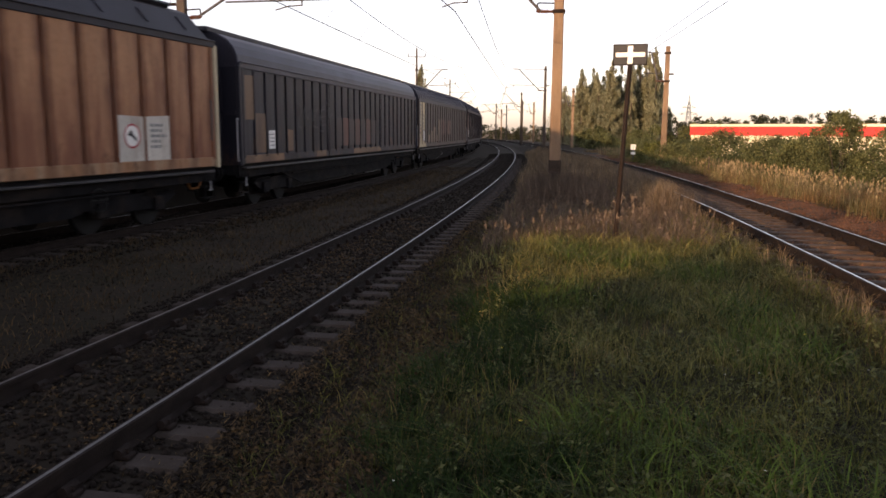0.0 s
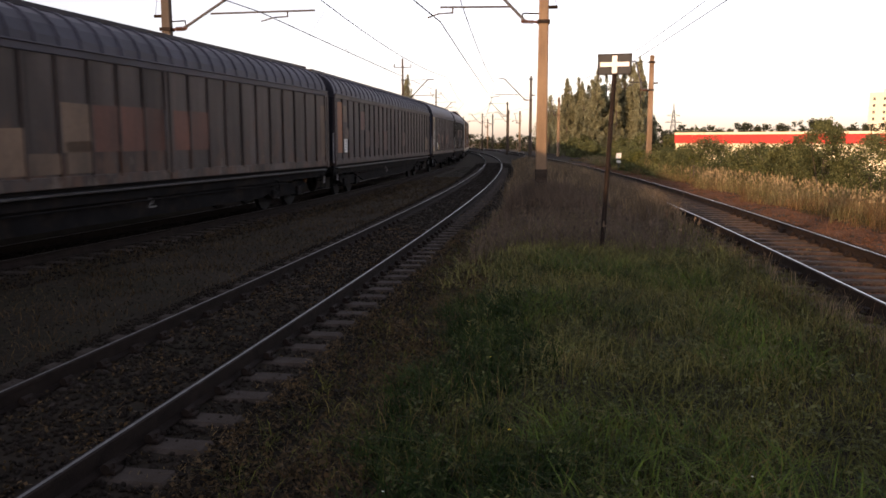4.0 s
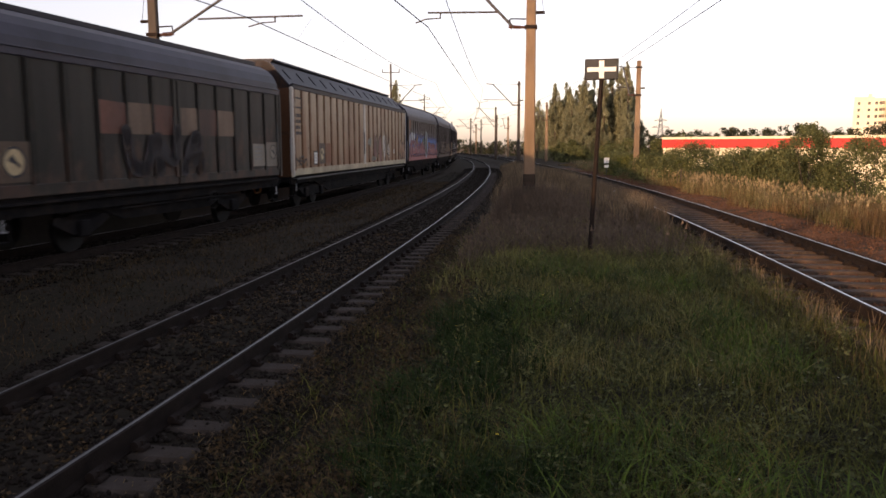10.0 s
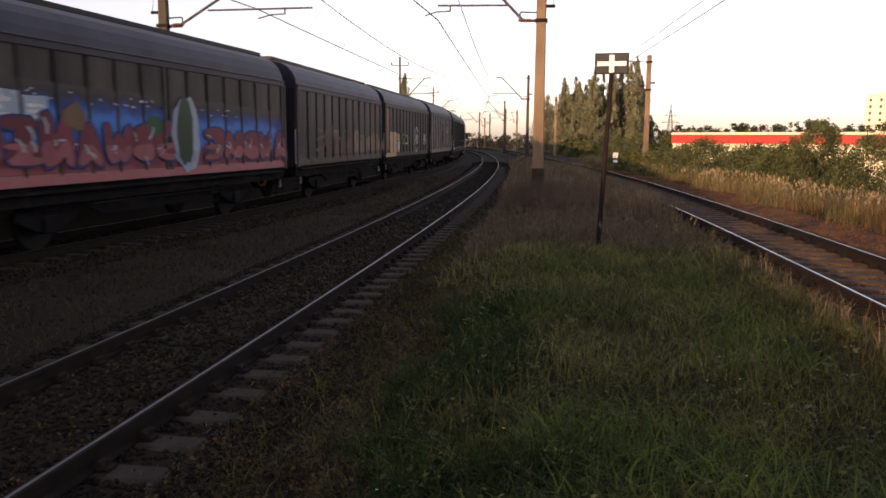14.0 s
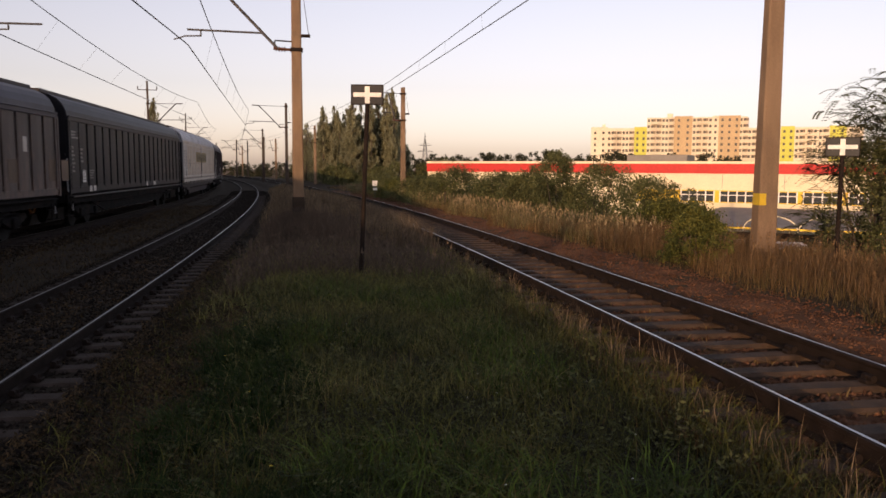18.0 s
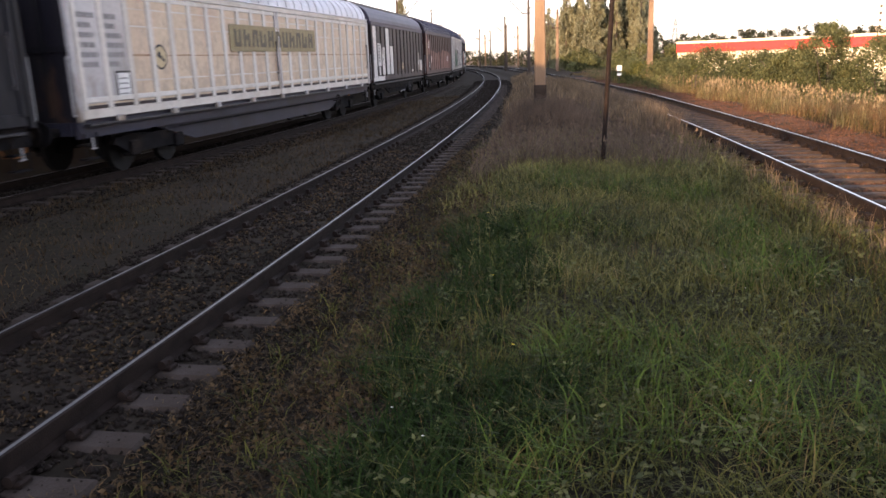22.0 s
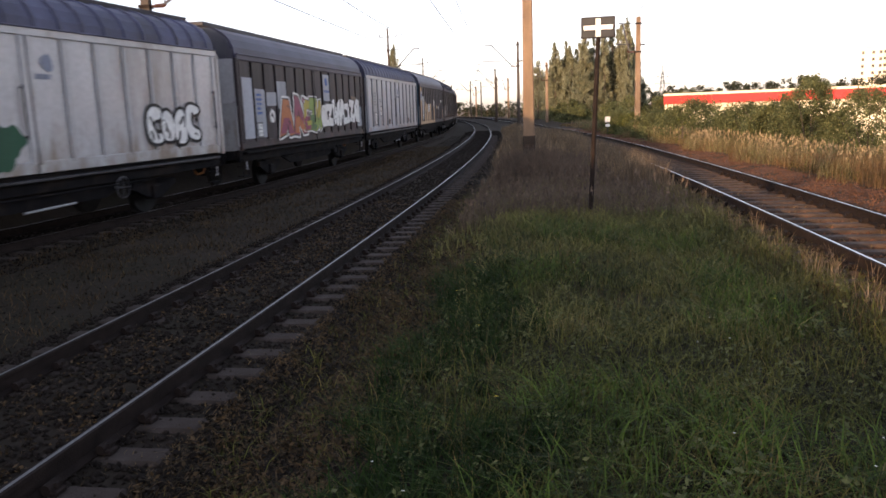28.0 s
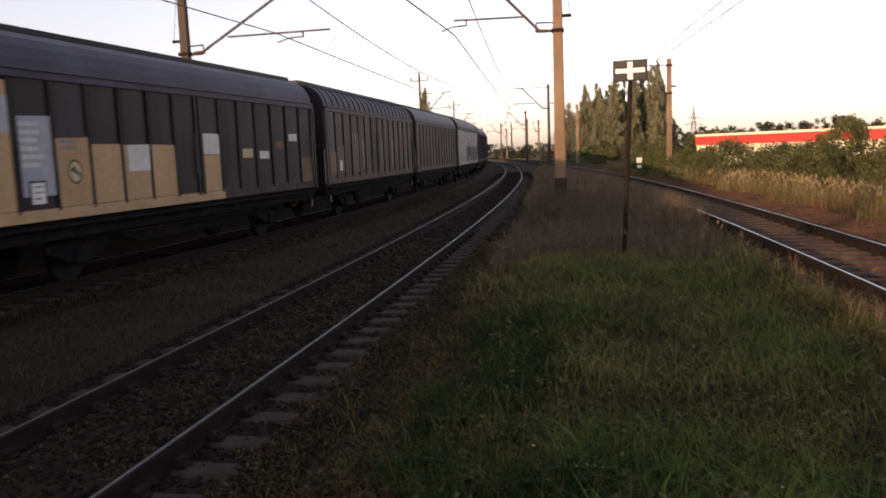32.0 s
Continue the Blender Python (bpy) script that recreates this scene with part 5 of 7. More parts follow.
# W11: black with white lettering
w = W[11]
panel(w, 0, 0.0, 1.0, P_navy)
bars(w, 0, 0.72, 0.86, 3, Q_grey, 0.1, 0.95, seed=3)
bars(w, 0, 0.2, 0.62, 7, Q_grey, 0.1, 0.5, seed=4)
bars(w, 1, 0.35, 0.6, 4, Q_grey, 0.1, 0.45, seed=5)
bars(w, 2, 0.1, 0.26, 4, Q_grey, 0.1, 0.7, seed=6)
placard(w, 1, 0.06, 0.25, (0.34, 0.42))
for i in range(12, 19):
    panel(w, i, 0.18, 0.3, P_brown, a=0.2, b=0.8)
for x in (-8.2, -7.7, 1.2, 2.8, 3.0):
    sill_piece(w, x, x + 0.3, Q_white)
# W12: cream wagon with an olive band
w = W[12]
x0, L = w["bay"][4], w["bay"][5]
n = count(w)
for i in (0, 1):
    panel(w, i, 0.03, 0.98, P_grey)
    bars(w, i, 0.3, 0.8, 6, Q_grey, 0.1, 0.85, seed=i)
placard(w, 1, 0.05, 0.35)
span(w, x0 + 0.1, x0 + L - 0.1, -0.02, 0.012, P_brown, -1.4065, "grey_stripe")
disc(w, 3, 0.42, 0.27, Q_cream, Q_dark, a=0.3)
span(w, -3.2, 3.2, 0.48, 0.80, Q_olive, -1.4225, "brand_band", "olive band with dark block shapes")
for k in range(11):
    xk = -2.95 + k * 0.55
    bm = nb()
    z0, z1 = zz(w, 0.535), zz(w, 0.745)
    plate(bm, [(xk, z0), (xk + 0.14, z0), (xk + 0.14 + 0.04 * (k % 3), z1), (xk + 0.04 * (k % 3), z1)], -1.4265, 0.003)
    plate(bm, [(xk + 0.28, z0), (xk + 0.42, z0), (xk + 0.42, z1 - 0.1 * (k % 2)), (xk + 0.28, z1 - 0.1 * (k % 2))], -1.4265, 0.003)
    zb = z0 + (z1 - z0) * (0.0, 0.4, 0.75)[k % 3]
    plate(bm, [(xk + 0.1, zb), (xk + 0.32, zb), (xk + 0.32, zb + 0.12), (xk + 0.1, zb + 0.12)], -1.4272, 0.003)
    part("brand_block", bm, Q_umber, w)
for k in range(9):
    xk = x0 + 1.2 + k * (L - 2.4) / 8
    bm = nb()
    box(bm, xk - 0.12, xk + 0.12, -1.455, -1.38, 1.1, 1.24, bevel=0.02)
    part("roller_box", bm, P_grey, w)
bm = nb()
box(bm, x0 + 0.1, x0 + L - 0.1, -1.43, -1.33, 3.6, 3.72, bevel=0.02)
part("eave_flashing", bm, P_white, w)
for i in range(2, n):
    for f in (0.2, 0.43, 0.7, 0.86):
        panel(w, i, f, f + 0.012, P_whiterib if f != 0.43 else P_tan, name="panel_seam")
# W13: white panels
w = W[13]
panel(w, 0, 0.0, 1.0, Q_white)
bars(w, 0, 0.3, 0.75, 6, Q_grey, 0.15, 0.5)
panel(w, 1, 0.2, 0.66, Q_white, a=0.15)
bars(w, 1, 0.26, 0.64, 6, Q_dark, 0.22, 0.9, y=-1.404)
placard(w, 1, 0.02, 0.3, (0.3, 0.34))
panel(w, 2, 0.02, 0.58, Q_white, a=0.1, b=0.85)
bars(w, 2, 0.44, 0.56, 3, Q_dark, 0.15, 0.8, y=-1.404)
disc(w, 2, 0.32, 0.24, Q_snow, Q_dark, a=0.5)
panel(w, 3, 0.02, 0.98, Q_white, a=0.15)
panel(w, 4, 0.02, 0.62, Q_white, b=0.9)
n = count(w)
panel(w, n - 2, 0.03, 0.48, Q_notice, a=0.5)
bars(w, n - 2, 0.36, 0.43, 3, Q_grey, 0.55, 0.95, y=-1.404)
disc(w, n - 2, 0.24, 0.16, Q_snow, Q_grey, a=0.74)
panel(w, n - 4, 0.02, 0.07, Q_white, a=0.3, b=0.75)
panel(w, n - 1, 0.03, 0.3, Q_white, b=0.9)
panel(w, n // 2, 0.1, 0.25, Q_cream, a=0.1, b=0.5)
sill_piece(w, w["bay"][4] + 0.1, w["bay"][4] + 2.4, Q_white)
# W14: salmon patches
w = W[14]
n = count(w)
panel(w, 0, 0.0, 0.98, Q_salmon)
bars(w, 0, 0.3, 0.75, 5, Q_cream, 0.15, 0.8)
panel(w, 1, 0.45, 0.85, Q_salmon, a=0.15)
bars(w, 1, 0.6, 0.8, 3, Q_snow, 0.2, 0.8)
placard(w, 1, 0.06, 0.4, (0.26, 0.34))
for i in range(2, n):
    panel(w, i, 0.0, (0.58, 0.56, 0.56, 0.55, 0.5, 0.48, 0.52, 0.5)[i % 8], Q_salmon)
for i in (2, n - 3):
    disc(w, i, 0.3, 0.22, Q_snow, Q_red, a=0.5)
# W15: pale grey with graffiti
w = W[15]
n = count(w)
bars(w, 1, 0.5, 0.75, 4, Q_grey, 0.1, 0.9)
placard(w, 1, 0.05, 0.35)
disc(w, 2, 0.32, 0.27, Q_snow, Q_dark, a=0.7)
bars(w, 2, 0.5, 0.58, 2, Q_grey, 0.2, 0.95)
for k, (x, z, rx, rz) in enumerate(((-2.6, 0.28, 0.75, 0.75), (-1.6, 0.3, 0.7, 0.68), (-0.9, 0.14, 0.6, 0.4))):
    splash(w, x, zz(w, z), rx, rz, Q_dgreen, -1.4225 - 0.0006 * k, 20 + k, "washed dark green graffiti" if k == 0 else "")
graffiti(w, "S", -4.0, zz(w, 0.1), 0.4, 0.9, 0.04, [Q_grey], Q_grey, grow=0.005, label="thin grey scrawl")
wild(w, "COOC", 3.3, zz(w, 0.06), 0.52, 0.78, [Q_snow], Q_black, 0.15, 12, "white bubble graffiti with black outlines", rounds=2, mark=Q_black)
xe = sum(bay(w, n // 2)) / 2
splash(w, xe, zz(w, 0.8), 0.15, 0.15, Q_slate, -1.4065, 35, name="faded_emblem", label="faded slate-blue round emblem")
bars(w, n // 2, 0.63, 0.71, 1, Q_slate, 0.05, 1.0)
# W16: colourful graffiti
w = W[16]
x0 = w["bay"][4]
n = count(w)
panel(w, 0, 0.02, 0.8, Q_pale)
panel(w, 1, 0.02, 0.66, Q_pale, a=0.1)
bars(w, 1, 0.3, 0.6, 5, Q_blue, 0.2, 0.8)
placard(w, 1, 0.04, 0.2, (0.3, 0.36))
panel(w, 2, 0.44, 0.62, Q_pale)
disc(w, 2, 0.3, 0.24, Q_snow, Q_dark, a=0.5)
panel(w, 3, 0.4, 0.78, Q_pale)
wild(w, "AN", x0 + 2.9, zz(w, 0.03), 1.3, 1.2, [Q_orng, Q_mag], Q_black, 0.09, 4, "orange and magenta graffiti letters with white outlines", lows=[Q_mag, Q_orng], outer=Q_snow, mark=Q_black)
wild(w, "CZN", x0 + 5.2, zz(w, 0.05), 0.62, 1.0, [Q_yel, Q_lime, Q_yel], Q_black, 0.06, 6, "yellow and lime graffiti letters", lows=[Q_mag, Q_green, Q_lime], outer=Q_snow, mark=Q_black, y=-1.4285)
wild(w, "DZWNCZD", x0 + 6.95, zz(w, 0.1), 0.76, 0.88, [Q_snow], Q_black, 0.06, 7, "white angular graffiti letters", y=-1.4285, mark=Q_black)
i = n - 6
panel(w, i, 0.52, 0.96, Q_pale, a=0.1)
splash(w, sum(bay(w, i)) / 2, zz(w, 0.84), 0.16, 0.14, Q_blue, -1.4065, 33, name="blue_emblem")
bars(w, i, 0.62, 0.7, 1, Q_blue, 0.2, 0.95)
panel(w, n - 2, 0.4, 0.62, Q_tan, a=0.2)
panel(w, n - 1, 0.05, 0.42, Q_pale)
# W17: silver
w = W[17]
n = count(w)
bars(w, 1, 0.42, 0.72, 5, Q_grey, 0.2, 0.85)
placard(w, 1, 0.05, 0.3)
panel(w, 1, 0.06, 0.22, Q_dark, a=0.82, b=1.0)
disc(w, 2, 0.32, 0.27, Q_snow, Q_dark, a=0.6)
bars(w, 2, 0.5, 0.58, 2, Q_grey, 0.2, 0.95)
disc(w, n - 2, 0.3, 0.2, Q_snow, Q_dark, a=0.4)
xe = sum(bay(w, n // 2)) / 2
splash(w, xe, zz(w, 0.78), 0.15, 0.15, Q_slate, -1.4065, 34, name="faded_emblem", label="faded slate-blue round emblem")
bars(w, n // 2, 0.6, 0.68, 1, Q_slate, 0.05, 1.0)
for i in (4, n - 3):
    splash(w, bay(w, i)[0] + 0.4, zz(w, 0.08), 0.2, 0.14, Q_rust, -1.4, i, name="rust_stain")
# W18: ochre panels
w = W[18]
n = count(w)
panel(w, 0, 0.0, 0.98, Q_yellow)
panel(w, 0, 0.6, 0.86, Q_pale, y=-1.4035)
bars(w, 0, 0.66, 0.78, 2, Q_blue, 0.15, 0.85, y=-1.408)
panel(w, 1, 0.1, 0.72, Q_pale, a=0.1)
bars(w, 1, 0.3, 0.68, 6, Q_white, 0.15, 0.85)
placard(w, 1, 0.04, 0.3, (0.3, 0.36))
panel(w, 2, 0.0, 0.56, Q_yellow)
bars(w, 2, 0.44, 0.54, 2, Q_grey, 0.1, 0.9)
disc(w, 2, 0.28, 0.22, Q_cream, Q_dark, a=0.5, sx=0.8)
for i in (3, 4, 5):
    panel(w, i, 0.0, 0.5, Q_yellow)
panel(w, 4, 0.26, 0.5, Q_white, a=0.15, y=-1.4035)
panel(w, 7, 0.0, 0.4, Q_yellow)
panel(w, 7, 0.4, 0.62, Q_white)
for i, f in ((9, 0.35), (10, 0.33), (11, 0.45), (12, 0.55)):
    panel(w, min(i, n - 1), f, f + 0.1, (Q_white, Q_cream, Q_white, Q_beige)[i % 4], a=0.15, b=0.8)
panel(w, n - 1, 0.0, 0.32, Q_beige)
sill_piece(w, w["bay"][4] + 0.1, w["bay"][4] + 7.5, Q_yellow)
# W19
w = W[19]
for i in (0, 1, 3):
    panel(w, i, 0.05, 0.4 + 0.1 * i, Q_tan)
placard(w, 1, 0.1, 0.3, (0.3, 0.34))
for i in (4, 7, 9):
    panel(w, i, 0.1, 0.6, Q_grey, a=0.6, b=0.75)
# W21
w = W[21]
for i in range(5, count(w)):
    panel(w, i, 0.0, 0.5, P_brown)

# ---- signs, masts and wires ----
def ground_pose(s, u, turn=0.0, lift=0.0):
    p = along(s, u)
    return pose(p.x, p.y, ground_z(p.x, p.y) + lift, 0, 0, turn)


def cross_sign(x, y, turn, top, label, lean=0.0):
    z = ground_z(x, y) - 0.05
    sg = thing("trackside_sign", label, "railway sign", pose(x, y, z, 0, 0, turn), group="white cross signs")
    h = top - z
    bm = nb()
    rod(bm, (-lean, 0.03, 0), (0, 0.03, h - 0.36), 0.045, 0.042, n=10)
    part("post", bm, M_rust, sg)
    bm = nb()
    box(bm, -0.3, 0.3, -0.015, 0.015, h - 0.37, h, bevel=0.006)
    board = part("board", bm, M_black, sg, "black sign board")
    bm = nb()
    for a in ((-0.302, 0.302, h - 0.012, h + 0.004), (-0.302, 0.302, h - 0.374, h - 0.358), (-0.306, -0.29, h - 0.37, h), (0.29, 0.306, h - 0.37, h)):
        box(bm, a[0], a[1], -0.025, 0.02, a[2], a[3])
    part("frame", bm, M_rust, board)
    bm = nb()
    plate(bm, [(-0.26, h - 0.225), (0.26, h - 0.225), (0.26, h - 0.145), (-0.26, h - 0.145)], -0.021, 0.004)
    plate(bm, [(-0.045, h - 0.345), (0.045, h - 0.345), (0.045, h - 0.03), (-0.045, h - 0.03)], -0.0225, 0.0045)
    part("white_cross", bm, M_white, board, "white painted cross")
    bm = nb()
    for zz in (h - 0.3, h - 0.08):
        box(bm, -0.06, 0.06, 0.012, 0.08, zz - 0.02, zz + 0.02)
    part("bracket", bm, M_rust, sg)
    return sg


cross_sign(2.94, 14.5, -14, 3.66, "black sign with a white cross on a rusty post", 0.14)
cross_sign(11.87, 12.18, -44, 2.75, "small black white-cross sign on a thin post beside a pole")


def tapered(bm, w0, w1, h, holes=False):
    a = [bm.verts.new((sx * w0 / 2, sy * w0 * 0.36, 0)) for sx, sy in ((-1, -1), (1, -1), (1, 1), (-1, 1))]
    b = [bm.verts.new((sx * w1 / 2, sy * w1 * 0.36, h)) for sx, sy in ((-1, -1), (1, -1), (1, 1), (-1, 1))]
    bm.faces.new(a[::-1])
    bm.faces.new(b)
    for i in range(4):
        bm.faces.new((a[i], a[(i + 1) % 4], b[(i + 1) % 4], b[i]))
    bmesh.ops.bevel(bm, geom=list(bm.edges), offset=0.03, segments=1, affect="EDGES")


def catenary_mast(s, u, reach, height, label, cant=True, w0=0.36, w1=0.26, low=5.62, high=7.45, mat=None, cross=False, long=1.0):
    """A mast beside the track; its arm reaches over the track by reach metres (negative: to the left)."""
    p = along(s, u)
    q = along(s + 1, u)
    turn = math.degrees(math.atan2(q.y - p.y, q.x - p.x)) - 90
    z = ground_z(p.x, p.y) - 0.05
    m = thing("catenary_mast", label, "catenary mast", pose(p.x, p.y, z, 0, 0, turn), group="catenary masts along the tracks")
    bm = nb()
    tapered(bm, w0, w1, height - z)
    part("mast_shaft", bm, mat or M_mast, m)
    # dark sleeve round the foot, its colour standing in for the train's shade
    if s < 30 and cant and mat is not M_mastdark:
        bm = nb()
        tapered(bm, w0 + 0.03, w0 + 0.014, 1.3)
        part("shade_sleeve", bm, M_footshade, m, "dark sleeve giving the train's shade on the mast foot")
    if cross:
        bm = nb()
        zc = height - z - 0.75
        rod(bm, (-0.75, 0, zc), (0.75, 0, zc), 0.035, n=6)
        for e in (-0.75, 0.75):
            rod(bm, (e, 0, zc), (e, 0, zc + 0.3), 0.045, n=6)
        part("cross_arm", bm, M_steel, m, "steel cross arm with two insulators")
    if not cant:
        return m
    sg = math.copysign(1, reach)
    zt, zb = low + 0.46 - z, low - z
    e = sg * w1 / 2
    bm = nb()
    rod(bm, (e + sg * 0.05, -0.02, zb), (e + sg * 0.55, -0.02, zb + 0.02), 0.04, n=8)
    for k in range(4):
        rod(bm, (e + sg * (0.2 + 0.08 * k), -0.02, zb + 0.006 + 0.003 * k), (e + sg * (0.23 + 0.08 * k), -0.02, zb + 0.008 + 0.003 * k), 0.075, n=8)
    part("insulator", bm, M_insul, m)
    bm = nb()
    rod(bm, (e, -0.02, zb + 0.24), (e + sg * 0.5, -0.02, zb + 0.26), 0.022, n=6)
    rod(bm, (e + sg * 0.5, -0.02, zb + 0.26), (e + sg * 0.52, -0.02, zb + 0.02), 0.022, n=6)
    rod(bm, (-e, -0.02, zb + 0.42), (-e - sg * 0.28, -0.02, zb + 0.42), 0.05, n=6)
    rod(bm, (-e - sg * 0.24, -0.02, zb + 0.42), (-e - sg * 0.05, -0.02, high - z), 0.008, n=4)
    part("bracket", bm, M_rust, m)
    bm = nb()
    rod(bm, (e + sg * 0.4, -0.02, zb), (reach * 0.72 * long, -0.02, high - z), 0.045, n=8)
    rod(bm, (reach * 0.72 * long, -0.02, high - z), (reach * (0.72 * long + 0.18), -0.02, high + 0.02 - z), 0.04, n=8)
    part("cantilever_tube", bm, M_steel, m)
    bm = nb()
    rod(bm, (e, -0.02, high - 0.03 - z), (reach * 0.72 * long, -0.02, high - z), 0.02, n=6)
    part("tie_rod", bm, M_steel, m)
    bm = nb()
    rod(bm, (reach * 0.3 * long, -0.02, zt), (reach * 0.98 * long, -0.02, zt + 0.03), 0.03, n=8)
    f0, f1, f2 = (0.86, 1.0, 1.1) if long == 1 else (1.3, 1.16, 1.02)
    rod(bm, (reach * f0, -0.02, zt), (reach * f0, -0.02, zt - 0.16), 0.025, n=6)
    rod(bm, (reach * f0, -0.02, zt - 0.14), (reach * f1, -0.02, zt - 0.16), 0.022, n=6)
    rod(bm, (reach * f1, -0.02, zt - 0.16), (reach * f2, -0.02, zt - 0.27), 0.022, n=6)
    part("registration_arm", bm, M_steel, m)
    for zc in (zb, high - 0.03 - z):
        bm = nb()
        box(bm, -w1 / 2 - 0.06, w1 / 2 + 0.06, -0.16, 0.16, zc - 0.05, zc + 0.05)
        part("clamp", bm, M_rust, m)
    return m


MID_S = [-22, 24.5, 69.3, 114, 159, 204, 249, 294]
for s in MID_S:
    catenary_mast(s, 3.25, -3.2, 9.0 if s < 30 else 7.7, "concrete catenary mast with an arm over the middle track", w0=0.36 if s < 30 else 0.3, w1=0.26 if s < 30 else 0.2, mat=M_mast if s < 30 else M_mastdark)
LEFT_S = [-20, 24.5, 66, 110, 155, 200, 245, 290]
for s in LEFT_S:
    if s < 30:
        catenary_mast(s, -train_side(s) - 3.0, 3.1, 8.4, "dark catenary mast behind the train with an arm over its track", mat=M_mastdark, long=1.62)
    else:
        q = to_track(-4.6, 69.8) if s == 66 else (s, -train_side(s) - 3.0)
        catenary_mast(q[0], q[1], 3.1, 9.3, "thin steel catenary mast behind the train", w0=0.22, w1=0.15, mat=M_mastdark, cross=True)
STATION = [(128, -7.2, 3.0, 7.9), (146, 6.8, -2.8, 7.8), (172, 7.2, -3.0, 7.9), (178, -7.4, 3.2, 8.0), (192, 3.2, -3.0, 8.0), (214, -11.5, 3.0, 8.0), (222, 7.4, -3.1, 8.0), (236, -7.3, 3.1, 8.0), (258, 3.4, -3.1, 8.0), (266, -11.6, 3.0, 8.2), (276, 7.5, -3.0, 8.0), (312, -7.4, 3.0, 8.2), (318, 3.2, -3.0, 8.2), (330, 11.0, -3.0, 8.2), (340, -12, 3.0, 8.2)]
RIGHT_S = [50, 96, 140, 185, 230]
for s in RIGHT_S:
    catenary_mast(s, right_side(s) + 3.85, -1.35, 7.3, "concrete catenary mast beside the third track", low=5.2, high=6.92)
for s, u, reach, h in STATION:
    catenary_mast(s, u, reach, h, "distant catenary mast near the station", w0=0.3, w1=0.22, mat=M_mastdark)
catenary_mast(15.9, right_side(15.9) + 5.45, -1, 8.6, "thick concrete pole in dry grass beside the track", cant=False, w0=0.46, w1=0.3)
big = bpy.data.objects["catenary_mast." + f"{len(MID_S) + len(LEFT_S) + len(RIGHT_S) + len(STATION):03d}"]
bm = nb()
box(bm, -0.232, -0.08, -0.172, 0.1, 1.25, 1.5)
part("yellow_band", bm, plain("yellow_marking_paint", (0.55, 0.38, 0.03), 0.6), big, "yellow painted band")


def wire_run(name, points, r, label):
    """A sagging wire from mast to mast."""
    vs, fs, n = [], [], 5
    pts = []
    for a, b in zip(points, points[1:]):
        for k in range(10):
            t = k / 10
            p = a[0].lerp(b[0], t)
            p.z -= a[1] * 4 * t * (1 - t)
            pts.append(p)
    pts.append(points[-1][0].copy())
    for i, p in enumerate(pts):
        d = (pts[min(i + 1, len(pts) - 1)] - pts[max(i - 1, 0)]).normalized()
        side = d.cross(Vector((0, 0, 1))).normalized()
        up = side.cross(d)
        for k in range(n):
            a = 2 * math.pi * k / n
            vs.append(p + r * (math.cos(a) * side + math.sin(a) * up))
    for i in range(len(pts) - 1):
        for k in range(n):
            fs.append((i * n + k, i * n + (k + 1) % n, (i + 1) * n + (k + 1) % n, (i + 1) * n + k))
    ob = new(name, mesh_of(name, vs, fs, M_wire))
    return tagged(ob, label, "overhead wire")


RUNS = (("middle", MID_S, lambda s: 0.0, 5.68, 7.1, 0.45, 0.0, (0.1, 0.45)), ("train", LEFT_S, lambda s: -train_side(s), 6.1, 7.35, 0.5, 0.0, (0.5, 0.9)), ("right", [-40, 4] + RIGHT_S, lambda s: right_side(s) + (2.75 if s > 30 else 2.6), 6.92, 7.5, 0.12, 0.0, (0.0, -0.1)))
for name, ss, side, zc, zm, sag, shift, zig in RUNS:
    low = [along(s, side(s) + shift + (0.12 if i % 2 else -0.12), zc) for i, s in enumerate(ss)]
    top = [along(s, side(s) + shift + zig[i % 2], zm) for i, s in enumerate(ss)]
    wire_run("contact_wire", [(p, 0.04) for p in low], 0.017, "thin contact wire over the track")
    wire_run("messenger_wire", [(p, sag) for p in top], 0.016, "sagging messenger wire over the track")
    for i in range(len(ss) - 1):
        for k in range(1, 8):
            t = k / 8
            a, b = low[i].lerp(low[i + 1], t), top[i].lerp(top[i + 1], t)
            a.z -= 0.04 * 4 * t * (1 - t)
            b.z -= sag * 4 * t * (1 - t)
            if ss[i] < 70:
                bm = nb()
                rod(bm, a, b, 0.0035, n=4)
                tagged(part("dropper_wire", bm, M_wire), "thin dropper wire between overhead wires", "overhead wire", group="dropper wires")

# ---- telegraph pole behind the train, small marker, pylon ----
def simple_pole(x, y, top, label, arm=0.0):
    z = ground_z(x, y) - 0.05
    p = thing("telegraph_pole", label, "pole", pose(x, y, z))
    bm = nb()
    rod(bm, (0, 0, 0), (0, 0, top - z), 0.15, 0.09, n=10)
    part("pole_shaft", bm, M_mast, p)
    if arm:
        bm = nb()
        h = top - z - 1.3
        box(bm, -arm, arm, -0.05, 0.05, h - 0.05, h + 0.05)
        part("cross_arm", bm, M_steel, p)
        for sx in (-1, 1):
            bm = nb()
            rod(bm, (sx * (arm - 0.05), 0, h), (sx * (arm - 0.05), 0, h + 0.4), 0.05, 0.03, n=8)
            part("insulator", bm, M_insul, p)
    return p



q = along(52.0, right_side(52) + 2.4)
mk = thing("marker_post", "small white marker plate on a short post", "marker", pose(q.x, q.y, ground_z(q.x, q.y) - 0.03, 0, 0, -12))
bm = nb()
rod(bm, (0, 0.03, 0), (0, 0.03, 1.0), 0.035, n=8)
part("post", bm, M_steel, mk)
bm = nb()
plate(bm, [(-0.17, 0.85), (0.13, 0.85), (0.17, 1.2), (-0.17, 1.2)], 0.0, 0.015)
part("plate", bm, M_white, mk)
bm = nb()
